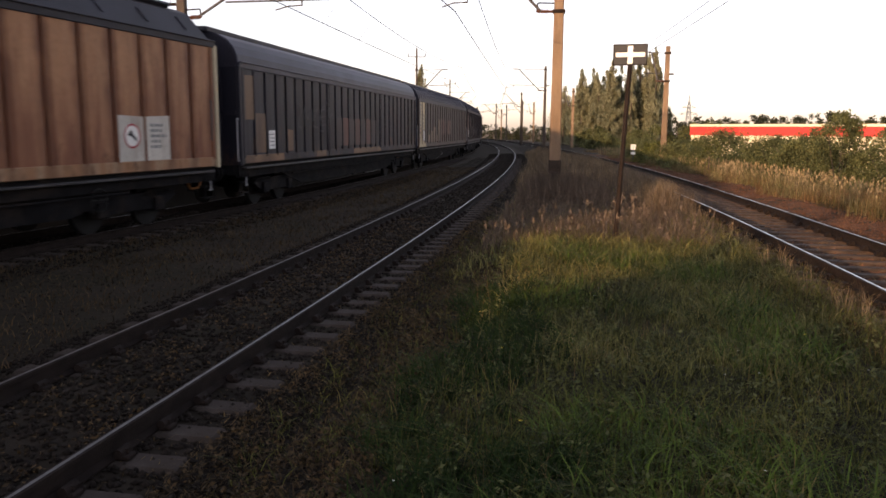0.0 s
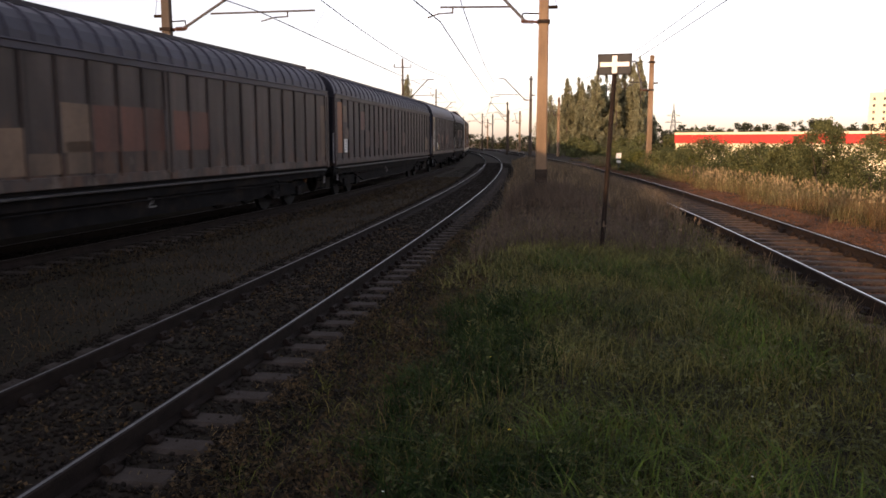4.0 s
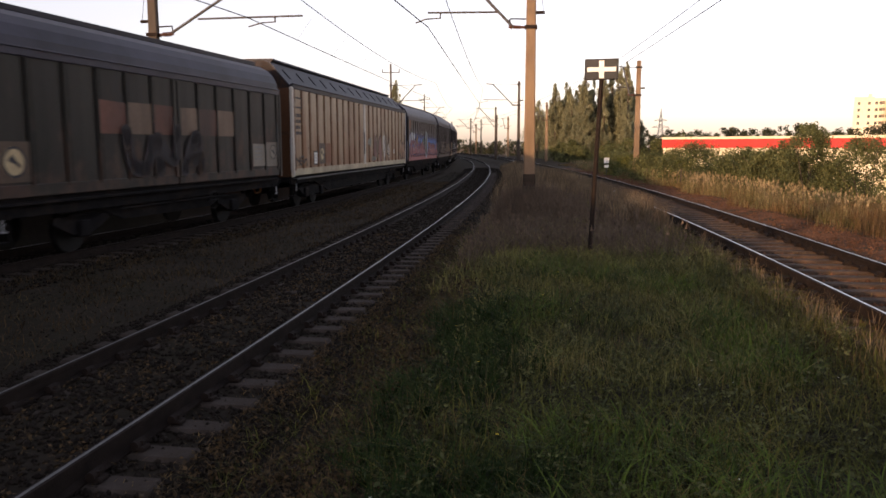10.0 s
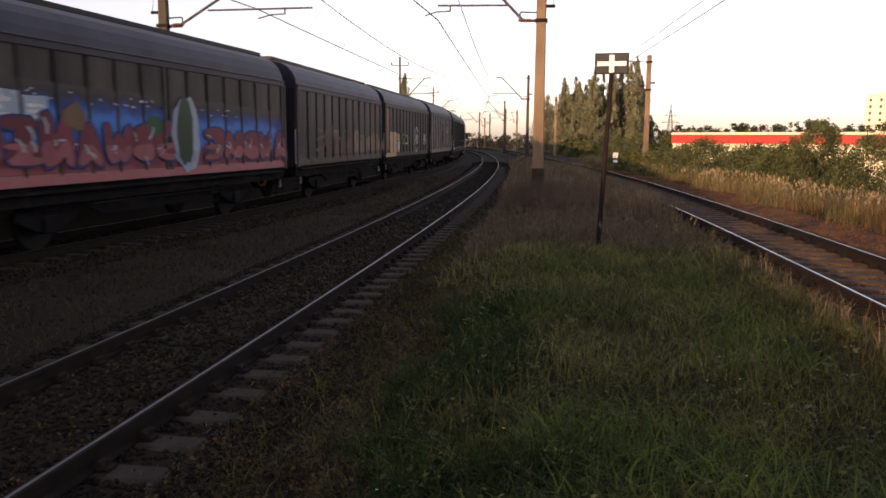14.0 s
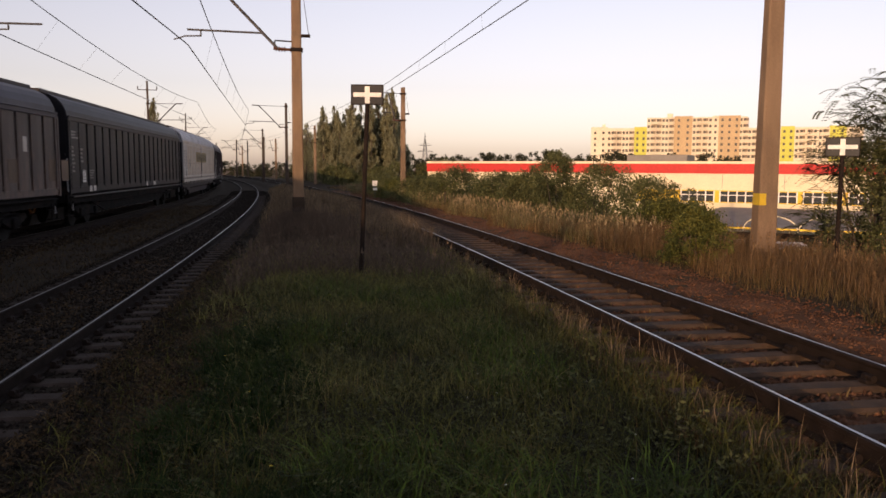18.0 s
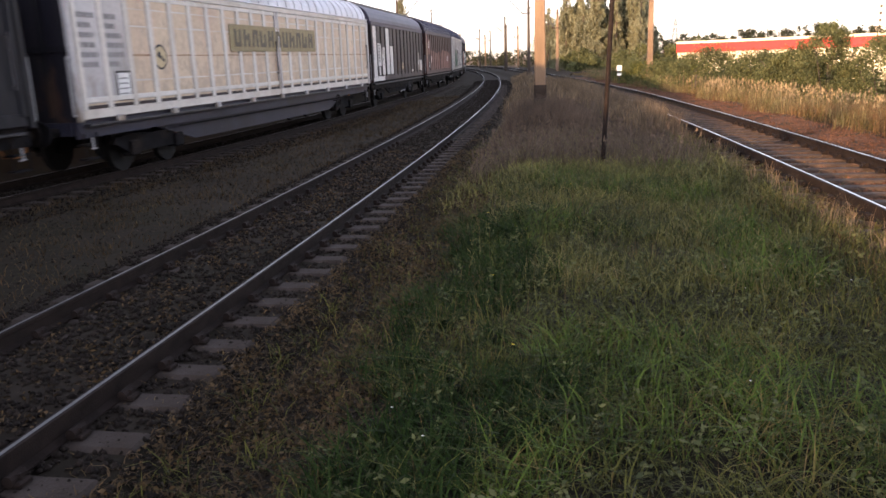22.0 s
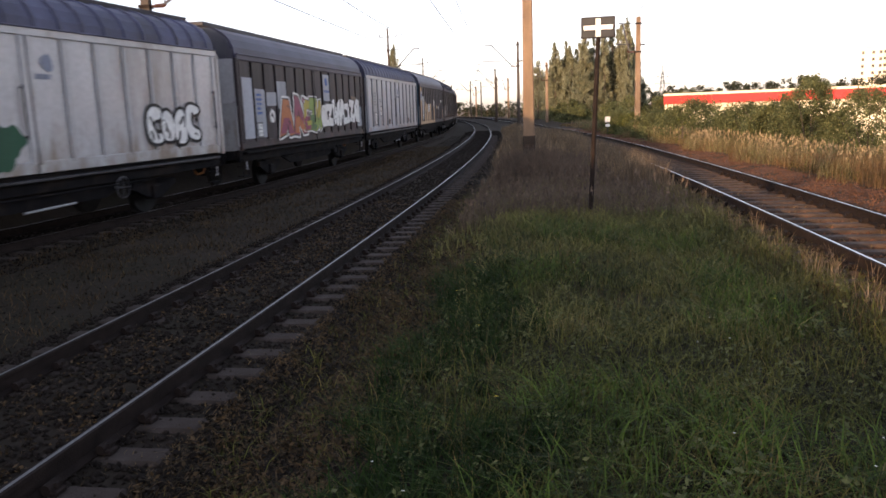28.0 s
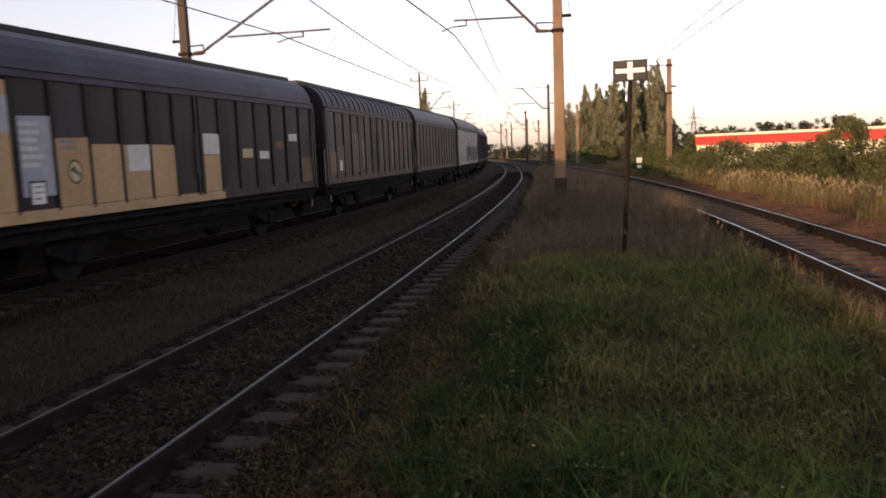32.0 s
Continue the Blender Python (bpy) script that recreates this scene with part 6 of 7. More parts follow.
box(bm, -0.14, 0.14, -0.02, 0.1, 0.55, 0.72, bevel=0.02)
part("lamp_box", bm, M_white, mk)

py = thing("power_pylon", "distant lattice power pylon", "pylon", pose(134.9, 481.5, -4.2))
H_P = 29.6
bm = nb()
for a in range(4):
    sx, sy = ((-1, -1), (1, -1), (1, 1), (-1, 1))[a]
    rod(bm, (sx * 2.6, sy * 2.6, 0), (sx * 0.35, sy * 0.35, H_P - 4), 0.16, 0.1, n=4)
    rod(bm, (sx * 0.35, sy * 0.35, H_P - 4), (0, 0, H_P), 0.1, n=4)
levels = [0, 5, 9.5, 13.5, 17, 20, 22.5, 25]
for z0, z1 in zip(levels, levels[1:]):
    r0, r1 = 2.6 - 2.25 * z0 / (H_P - 4), 2.6 - 2.25 * z1 / (H_P - 4)
    for a in range(4):
        c0, c1 = ((-1, -1), (1, -1), (1, 1), (-1, 1))[a], ((-1, -1), (1, -1), (1, 1), (-1, 1))[(a + 1) % 4]
        rod(bm, (c0[0] * r0, c0[1] * r0, z0), (c1[0] * r1, c1[1] * r1, z1), 0.07, n=4)
        rod(bm, (c1[0] * r0, c1[1] * r0, z0), (c0[0] * r1, c0[1] * r1, z1), 0.07, n=4)
part("lattice_body", bm, M_steel, py)
for z, w in ((17.5, 5.2), (21.5, 4.0)):
    bm = nb()
    rod(bm, (-w, 0, z), (w, 0, z), 0.14, n=4)
    rod(bm, (-w, 0, z), (0, 0, z + 1.6), 0.09, n=4)
    rod(bm, (w, 0, z), (0, 0, z + 1.6), 0.09, n=4)
    part("cross_arm", bm, M_steel, py)

# ---- store in the hollow ----
STORE_M = pose(27, 95, -4.2, 0, 0, math.degrees(math.atan2(-35, 33)))
store = thing("store_building", "long low store with cream walls and a red band", "store", STORE_M)
SL = 78.0
for name, z0, z1, y, mat in (("wall", 0, 6.0, 0, M_storewall), ("red_band", 6.0, 7.02, -0.08, M_storered), ("parapet", 7.02, 7.28, -0.14, M_storewall), ("string_course", 2.72, 2.95, -0.1, M_storewall)):
    bm = nb()
    box(bm, -0.1 if name != "wall" else 0, SL, y, 0.2 if name == "string_course" else (45 if name == "wall" else 45.2), z0, z1)
    part(name, bm, mat, store)
for k in range(int(SL / 6)):
    bm = nb()
    box(bm, k * 6 + 5.96, k * 6 + 6.0, -0.012, 0.03, 4.3, 5.95)
    part("panel_joint", bm, M_roofgrey, store)
bm = nb()
box(bm, 27, SL - 2, -0.05, 0.1, 2.96, 4.25)
band = part("window_band", bm, M_storeyellow, store, "yellow band with windows")
x = 31.8
while x < SL - 8:
    win = part("window", (lambda b: (box(b, x, x + 3.4, -0.075, 0.0, 3.05, 4.15), b)[1])(nb()), M_glass, band)
    for k in range(5):
        bm = nb()
        box(bm, x + k * 0.85 - 0.06, x + k * 0.85 + 0.06, -0.11, -0.05, 3.0, 4.2)
        part("mullion", bm, M_white, win)
    bm = nb()
    box(bm, x, x + 3.4, -0.105, -0.06, 3.72, 3.8)
    part("transom", bm, M_white, win)
    x += 4.0
for k, (x, l) in enumerate(((24, 7), (50, 9))):
    bm = nb()
    box(bm, x, x + l, 6, 10, 7.2, 8.1, bevel=0.05)
    part("roof_unit", bm, M_roofgrey, store)
# canopy in front
canopy = thing("parking_canopy", "grey corrugated parking canopy on yellow arched frames", "canopy", STORE_M @ pose(36.5, -17, -0.1))
bm = nb()
n = 10
for k in range(n):
    t0, t1 = k / n, (k + 1) / n
    y0, y1 = t0 * 14, t1 * 14
    z0, z1 = 1.75 + 1.0 * math.sin(t0 * math.pi / 2), 1.75 + 1.0 * math.sin(t1 * math.pi / 2)
    a = [bm.verts.new(v) for v in ((0, y0, z0), (40, y0, z0), (40, y1, z1), (0, y1, z1))]
    bm.faces.new(a)
bmesh.ops.remove_doubles(bm, verts=bm.verts, dist=0.001)
bmesh.ops.solidify(bm, geom=list(bm.faces), thickness=0.06)
part("roof_sheet", bm, M_roofgrey, canopy)
bm = nb()
box(bm, -0.05, 40.05, -0.08, 0.02, 1.6, 1.76)
part("front_beam", bm, M_storeyellow, canopy)
for k in range(9):
    bm = nb()
    rod(bm, (k * 5, 0.1, 0), (k * 5, 0.1, 1.72), 0.08, n=8)
    part("post", bm, M_steel, canopy)
for k in range(1, 7):
    bm = nb()
    arc = [(k * 4.2 + 2.1 + 2.05 * math.cos(a), -0.1, 1.65 + 1.1 * math.sin(a)) for a in np.linspace(0, math.pi, 13)]
    for p, q2 in zip(arc, arc[1:]):
        rod(bm, p, q2, 0.05, n=6)
    part("arch", bm, M_storewall, canopy)


def car(m, paint, label):
    c = thing("parked_car", label, "car", m)
    side = [(-2.1, 0.35), (2.1, 0.35), (2.15, 0.75), (1.35, 0.92), (0.75, 1.42), (-1.2, 1.45), (-1.95, 0.95), (-2.15, 0.8)]
    bm = nb()
    for y0, y1, pts in ((-0.85, 0.85, side),):
        a = [bm.verts.new((x, y0, z)) for x, z in pts]
        b = [bm.verts.new((x, y1, z)) for x, z in pts]
        bm.faces.new(a)
        bm.faces.new(b[::-1])
        for i in range(len(pts)):
            bm.faces.new((a[i], b[i], b[(i + 1) % len(pts)], a[(i + 1) % len(pts)]))
    bmesh.ops.bevel(bm, geom=list(bm.edges), offset=0.07, segments=2, affect="EDGES")
    part("body", bm, paint, c)
    for x, sx in ((1.05, 1), (-1.55, -1)):
        bm = nb()
        plate(bm, [(-0.62, 0.95), (0.62, 0.95), (0.52, 1.33), (-0.52, 1.33)], 0, 0.01)
        bmesh.ops.transform(bm, matrix=Matrix.Translation((x + sx * 0.12, 0, 0)) @ Euler((0, 0, sx * math.pi / 2)).to_matrix().to_4x4(), verts=bm.verts)
        part("windscreen", bm, M_glass, c)
    bm = nb()
    plate(bm, [(-1.4, 0.97), (0.95, 0.97), (0.6, 1.34), (-1.1, 1.36)], -0.856, 0.01)
    part("side_window", bm, M_glass, c)
    for x in (-1.3, 1.3):
        for y in (-0.8, 0.8):
            bm = nb()
            m2 = Matrix.Translation((x, y, 0.32)) @ Euler((math.pi / 2, 0, 0)).to_matrix().to_4x4()
            bmesh.ops.create_cone(bm, cap_ends=True, segments=16, radius1=0.32, radius2=0.32, depth=0.2, matrix=m2)
            part("wheel", bm, M_black, c)
    for y in (-0.62, 0.62):
        bm = nb()
        box(bm, 2.08, 2.16, y - 0.16, y + 0.16, 0.62, 0.76, bevel=0.02)
        part("headlight", bm, M_white, c)


car(pose(37.5, 43.2, ground_z(37.5, 43.2), 0, 0, 130), plain("silver_car_paint", (0.35, 0.35, 0.37), 0.3, 0.3), "silver car parked below the embankment")
car(pose(35.4, 39.0, ground_z(35.4, 39.0), 0, 0, 55), plain("yellow_car_paint", (0.55, 0.36, 0.05), 0.35), "yellow van-like car parked below the embankment")
car(pose(35.0, 46.2, ground_z(35.0, 46.2), 0, 0, 120), plain("dark_car_paint", (0.03, 0.035, 0.05), 0.3), "dark car parked under a canopy")

# ---- blocks of flats beyond ----
M_flatcream = material("flats_cream_render", (0.66, 0.59, 0.45), 0.85, vary=0.06, scale=0.15, bump=0.02)
M_flatshade = material("balcony_shade_tone", (0.2, 0.15, 0.105), 0.85, vary=0.1, scale=0.15, bump=0.02)
M_flattan = material("flats_tan_render", (0.47, 0.345, 0.2), 0.85, vary=0.06, scale=0.15, bump=0.02)
M_flatlime = material("flats_lime_render", (0.52, 0.52, 0.10), 0.85, vary=0.06, scale=0.15, bump=0.02)
M_flatwin = plain("flats_window", (0.05, 0.043, 0.04), 0.5)


def flats(a, b, top, stripes, label, storey=2.8):
    """A long block from a to b; stripes: (from, to, material, balconies) in shares of its length."""
    a, b = Vector(a), Vector(b)
    L = (b - a).length
    blk = thing("apartment_block", label, "apartment block", pose(a.x, a.y, -4.2, 0, 0, math.degrees(math.atan2(b.y - a.y, b.x - a.x))), group="blocks of flats")
    h = top + 4.2
    rows = int(h / storey)
    for f0, f1, mat, balc in stripes:
        bm = nb()
        x0, x1 = f0 * L, f1 * L
        box(bm, x0, x1, -0.35 if balc == 0 else 0, 12, 0, h + (0.5 if balc == 0 else 0))
        wall = part("facade", bm, mat, blk)
        cols = max(1, round((x1 - x0) / (4.4 if balc else 3.4)))
        for r in range(3, rows):
            for c in range(cols):
                xc = x0 + (c + 0.5) * (x1 - x0) / cols
                zc = r * storey + 0.5
                bm = nb()
                if not balc:
                    box(bm, xc - 0.5, xc + 0.5, -0.39, -0.25, zc + 0.5, zc + 1.7)
                    part("window", bm, M_flatwin, wall)
                    continue
                flip = 1 if c % 2 else -1
                e0, e1 = sorted((xc - flip * 1.9, xc + flip * 0.3))
                # dark panel on the flat wall, painting the shade of a balcony recess
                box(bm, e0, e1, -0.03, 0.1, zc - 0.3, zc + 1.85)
                part("balcony_shade_panel", bm, M_flatshade, wall)
                bm = nb()
                box(bm, e0 + 0.2, e0 + 1.1, -0.06, 0.0, zc + 0.3, zc + 1.6)
                part("window", bm, M_flatwin, wall)
                bm = nb()
                n0, n1 = sorted((xc + flip * 0.75, xc + flip * 1.85))
                box(bm, n0, n1, -0.04, 0.1, zc + 0.5, zc + 1.75)
                part("window", bm, M_flatwin, wall)
                bm = nb()
                box(bm, e0 - 0.08, e1 + 0.08, -1.2, -0.001, zc - 0.55, zc - 0.4)
                box(bm, e0 - 0.08, e1 + 0.08, -1.2, -1.1, zc - 0.4, zc + 0.55)
                for xe in (e0 - 0.08, e1):
                    box(bm, xe, xe + 0.08, -1.1, -0.001, zc - 0.4, zc + (2.2 if (xe < xc) == (flip > 0) else 0.5))
                part("balcony", bm, M_flatcream, wall)
    bm = nb()
    box(bm, 0.2 * L, 0.26 * L, 3, 7, h, h + 2)
    part("lift_house", bm, M_flatcream, blk)
    return blk


flats((177, 336), (199.6, 323.4), 22.0, ((0, 0.3, M_flatcream, 0), (0.3, 0.78, M_flatcream, 2), (0.78, 1, M_flatlime, 0)), "tall cream block of flats with a lime stripe")
flats((199.6, 323.4), (236, 298), 26.8, ((0, 0.28, M_flatcream, 2), (0.28, 0.46, M_flattan, 0), (0.46, 0.66, M_flatcream, 2), (0.66, 0.72, M_flatcream, 0), (0.72, 0.93, M_flattan, 0), (0.93, 1, M_flatcream, 2)), "tall block of flats in cream and tan stripes")
flats((236, 298), (272, 268), 21.6, ((0, 0.3, M_flatcream, 2), (0.3, 0.42, M_flatlime, 0), (0.42, 0.72, M_flatcream, 2), (0.72, 0.86, M_flatlime, 0), (0.86, 1, M_flatcream, 2)), "long cream block of flats with lime stripes")

# ---- plants ----
def leafy(name, c0, c1, scale=1.2, rough=0.7, trans=0.25, dry=None, spec=0.2):
    """Leaves and blades: two tones, varied leaf by leaf, a little light passing through."""
    m = bpy.data.materials.new(name)
    m.use_nodes = True
    nt = m.node_tree
    N = nt.nodes
    b = N["Principled BSDF"]
    geo, tc = N.new("ShaderNodeNewGeometry"), N.new("ShaderNodeTexCoord")
    nz = N.new("ShaderNodeTexNoise")
    nz.inputs["Scale"].default_value, nz.inputs["Detail"].default_value = scale, 4
    link(nt, tc.outputs["Object"], nz.inputs[0])
    add = N.new("ShaderNodeMath")
    add.operation = "MULTIPLY_ADD"
    add.inputs[1].default_value, add.inputs[2].default_value = 0.55, -0.28
    link(nt, geo.outputs["Random Per Island"], add.inputs[0])
    ad2 = N.new("ShaderNodeMath")
    link(nt, add.outputs[0], ad2.inputs[0])
    link(nt, nz.outputs[0], ad2.inputs[1])
    r = N.new("ShaderNodeValToRGB")
    r.color_ramp.elements[0].position, r.color_ramp.elements[1].position = 0.3, 0.72
    r.color_ramp.elements[0].color, r.color_ramp.elements[1].color = (*c0, 1), (*c1, 1)
    if dry:
        e = r.color_ramp.elements.new(0.86)
        e.color = (*dry, 1)
    link(nt, ad2.outputs[0], r.inputs[0])
    link(nt, r.outputs[0], b.inputs["Base Color"])
    b.inputs["Roughness"].default_value = rough
    b.inputs["Specular IOR Level"].default_value = spec
    tr = N.new("ShaderNodeBsdfTranslucent")
    link(nt, r.outputs[0], tr.inputs[0])
    mx = N.new("ShaderNodeMixShader")
    mx.inputs[0].default_value = trans
    link(nt, b.outputs[0], mx.inputs[1])
    link(nt, tr.outputs[0], mx.inputs[2])
    link(nt, mx.outputs[0], N["Material Output"].inputs[0])
    return m


G_green = leafy("grass_green", (0.026, 0.028, 0.0075), (0.125, 0.124, 0.024), 0.8, dry=(0.21, 0.15, 0.05))
G_lush = leafy("grass_lush", (0.028, 0.045, 0.0085), (0.105, 0.155, 0.022), 1.0)
G_dry = leafy("grass_dry", (0.05, 0.034, 0.015), (0.19, 0.125, 0.05), 1.3)
G_brown = leafy("weeds_brown", (0.075, 0.056, 0.037), (0.235, 0.17, 0.104), 0.6, dry=(0.3, 0.21, 0.11))
G_olive = leafy("bank_grass_olive", (0.03, 0.027, 0.011), (0.15, 0.105, 0.042), 1.1)
G_straw = leafy("straw", (0.125, 0.1, 0.056), (0.34, 0.255, 0.145), 1.0)
G_litter = leafy("litter", (0.024, 0.017, 0.009), (0.105, 0.066, 0.03), 2.0)
G_bush = leafy("bush_leaves", (0.06, 0.07, 0.03), (0.155, 0.16, 0.065), 0.9, trans=0.42)
G_acacia = leafy("acacia_leaves", (0.05, 0.055, 0.026), (0.15, 0.15, 0.075), 0.9, trans=0.35)
G_rustgrass = leafy("rust_brown_grass", (0.08, 0.048, 0.023), (0.215, 0.13, 0.062), 1.2)
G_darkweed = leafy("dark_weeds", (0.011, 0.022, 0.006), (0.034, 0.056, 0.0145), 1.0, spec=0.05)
G_mastweed = leafy("dark_brown_weeds", (0.075, 0.058, 0.046), (0.16, 0.118, 0.086), 0.7, spec=0.1)
G_verge = leafy("verge_grass_olive", (0.066, 0.067, 0.022), (0.235, 0.215, 0.066), 0.8, dry=(0.33, 0.24, 0.1))
G_belt = leafy("bank_grass_yellowish", (0.1, 0.092, 0.042), (0.26, 0.215, 0.105), 1.0, spec=0.1)
# yellowish counterpart of G_bush with low sun put into its tone
G_bushlit = leafy("bush_leaves_yellowish_sunlit", (0.035, 0.045, 0.012), (0.14, 0.14, 0.035), 0.9)
# leaf tones lifted and evened out: distance haze is in the colour
G_poplar = leafy("hazy_poplar_leaves", (0.19, 0.192, 0.12), (0.29, 0.282, 0.175), 0.25, trans=0.55)
G_far = leafy("far_leaves", (0.018, 0.022, 0.014), (0.05, 0.052, 0.024), 0.12)
M_bark = material("bark", (0.09, 0.07, 0.055), 0.9, vary=0.3, scale=4, bump=0.5)
M_flower = plain("yellow_petals", (0.7, 0.5, 0.03), 0.6)
M_flowerw = plain("white_petals", (0.7, 0.68, 0.6), 0.6)

NP = np.random.default_rng(7)


def strip_z(s, u):
    p = along(s, u)
    return p.x, p.y, ground_z(p.x, p.y)


def blades(name, mat, n, s0, s1, u0, u1, h0, h1, w, lean, label, category="grass", clump=0.0, near=1.0, keep=None):
    """Single blades or stalks over a stretch beside the tracks; u0 and u1 may depend on s."""
    s = s0 + (s1 - s0) * NP.random(n) ** near
    f = NP.random(n)
    if clump:
        k = max(8, int(n / 22))
        cs, cf = s0 + (s1 - s0) * NP.random(k) ** near, NP.random(k)
        pick = NP.integers(0, k, n)
        mask = NP.random(n) < 0.75
        s = np.where(mask, cs[pick] + NP.normal(0, clump, n), s)
        f = np.where(mask, cf[pick] + NP.normal(0, clump / 4.0, n), f)
    f = np.clip(f, 0, 1)
    V = np.zeros((n, 5, 3))
    ok = np.ones(n, bool)
    pos = np.zeros((n, 3))
    for i in range(n):
        a = u0(s[i]) if callable(u0) else u0
        b = u1(s[i]) if callable(u1) else u1
        u = a + (b - a) * f[i]
        if keep and not keep(s[i], u):
            ok[i] = False
        pos[i] = strip_z(s[i], u)
    ang = NP.random(n) * 2 * np.pi
    h = (h0 + (h1 - h0) * NP.random(n) ** 1.6)
    le = lean * (0.3 + NP.random(n)) * h
    dx, dy = np.cos(ang), np.sin(ang)
    px, py = -dy, dx
    ww = w * (0.6 + 0.8 * NP.random(n))
    for k, (t, wd) in enumerate(((0, 1), (0, 1), (0.55, 0.8), (0.55, 0.8), (1, 0))):
        sg = (-1, 1, -1, 1, 0)[k]
        V[:, k, 0] = pos[:, 0] + dx * le * t * t + sg * px * ww * wd / 2
        V[:, k, 1] = pos[:, 1] + dy * le * t * t + sg * py * ww * wd / 2
        V[:, k, 2] = pos[:, 2] - 0.02 + h * t * (1 - 0.25 * lean * t)
    V = V[ok]
    n = len(V)
    base = np.arange(n)[:, None] * 5
    F = np.concatenate([base + np.array([[0, 1, 3]]), base + np.array([[0, 3, 2]]), base + np.array([[2, 3, 4]])])
    ob = new(name, fast_mesh(name, V.reshape(-1, 3), F, mat))
    return tagged(ob, label, category, kind="stuff")


def plumes(name, mat, n, s0, s1, u0, u1, h0, h1, label, size=0.05, near=1.0, category="grass"):
    """Stalks with a fluffy head of small scales."""
    P, F = [], []
    for i in range(n):
        s = s0 + (s1 - s0) * random.random() ** near
        a = u0(s) if callable(u0) else u0
        b = u1(s) if callable(u1) else u1
        x, y, z = strip_z(s, a + (b - a) * random.random())
        h = random.uniform(h0, h1)
        lx, ly = random.gauss(0, 0.09) * h, random.gauss(0, 0.09) * h
        w = 0.0025 + 0.0002 * s
        k = len(P)
        P += [(x - w, y, z - 0.02), (x + w, y, z - 0.02), (x + lx * 0.6, y + ly * 0.6, z + h * 0.8)]
        F.append((k, k + 1, k + 2))
        for q in range(7):
            t = 0.72 + 0.28 * q / 6
            cx, cy, cz = x + lx * t * t, y + ly * t * t, z + h * t
            g = size * (1.1 - 0.7 * abs(q - 3) / 3)
            a1 = random.uniform(0, 6.28)
            k = len(P)
            P += [(cx - g * math.cos(a1), cy - g * math.sin(a1), cz - g * 0.4), (cx + g * math.cos(a1), cy + g * math.sin(a1), cz), (cx + random.gauss(0, 0.3) * g, cy, cz + 2.0 * g)]
            F.append((k, k + 1, k + 2))
    ob = new(name, fast_mesh(name, P, F, mat))
    return tagged(ob, label, category, kind="stuff")


ro = right_side
random.seed(11)
# the green verge between the tracks
EDGE = lambda s: 2.55 + 0.2 * math.sin(s * 1.7) + 0.12 * math.sin(s * 4.1)
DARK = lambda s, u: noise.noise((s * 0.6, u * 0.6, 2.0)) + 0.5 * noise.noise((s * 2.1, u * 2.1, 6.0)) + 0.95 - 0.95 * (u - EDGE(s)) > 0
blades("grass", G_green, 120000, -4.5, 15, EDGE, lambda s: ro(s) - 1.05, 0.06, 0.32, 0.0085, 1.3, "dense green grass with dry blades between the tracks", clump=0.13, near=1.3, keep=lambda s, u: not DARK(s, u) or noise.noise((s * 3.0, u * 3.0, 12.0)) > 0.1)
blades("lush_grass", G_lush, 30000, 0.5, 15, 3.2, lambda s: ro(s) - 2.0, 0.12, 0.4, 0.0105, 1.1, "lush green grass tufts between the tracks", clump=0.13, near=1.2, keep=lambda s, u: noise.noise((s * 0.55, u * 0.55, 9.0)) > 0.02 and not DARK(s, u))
blades("dry_grass", G_dry, 12000, 3, 18, EDGE, lambda s: ro(s) - 1.3, 0.08, 0.3, 0.0055, 0.9, "dry yellowish grass stalks among green grass", clump=0.12, keep=lambda s, u: noise.noise((s * 0.4, u * 0.4, 4.0)) > 0.0)
blades("shoulder_weeds", G_litter, 42000, 1.5, 24, 1.28, lambda s: 2.95 + 0.2 * math.sin(s * 1.3), 0.02, 0.12, 0.012, 1.3, "low withered brown weeds beside the rails", "weeds", clump=0.1, near=1.4)
blades("shoulder_grass", G_green, 7000, 1.5, 22, 1.5, 2.7, 0.06, 0.24, 0.008, 1.1, "scattered grass tufts on the withered shoulder", clump=0.07, near=1.3)
blades("olive_grass", G_verge, 20000, 7, 16, 2.9, lambda s: ro(s) - 1.4, 0.12, 0.36, 0.008, 1.1, "olive yellow grass further along the verge", clump=0.16, keep=lambda s, u: noise.noise((s * 0.7, u * 0.7, 5.0)) > -0.15 - 0.1 * (s - 9))
blades("far_verge_grass", G_verge, 20000, 13, 60, 2.1, lambda s: ro(s) - 1.4, 0.12, 0.4, 0.014, 0.9, "grass between the tracks further off", clump=0.3)


def rosettes(name, mat, n, s0, s1, u0, u1, leaf, label, high=0.12, keep=None):
    """Low broad-leaved weeds: small clumps of leaves near the ground."""
    cs, rs = [], []
    while len(cs) < n:
        s = s0 + (s1 - s0) * random.random() ** 1.3
        a = u0(s) if callable(u0) else u0
        b = u1(s) if callable(u1) else u1
        u = a + (b - a) * random.random()
        if keep and not keep(s, u):
            continue
        x, y, z = strip_z(s, u)
        cs.append((x, y, z + high * random.random()))
        rs.append(0.05 + 0.06 * random.random())
    V, F = leaf_cloud(cs, rs, 12, leaf, np.random.default_rng(n), 0.5)
    tagged(new(name, fast_mesh(name, V, F, mat)), label, "weeds", kind="stuff")


# brown weeds round the sign and the mast
blades("brown_weeds", G_brown, 24000, 11.5, 32, 2.0, lambda s: ro(s) - 1.8, 0.1, 0.5, 0.010, 1.0, "tall withered brown weeds round a mast", "weeds", clump=0.3, near=0.9, keep=lambda s, u: s > 15 + 1.6 * noise.noise((s, u, 1.0)) - 0.9 * abs(u - 3.6) + 1.2)
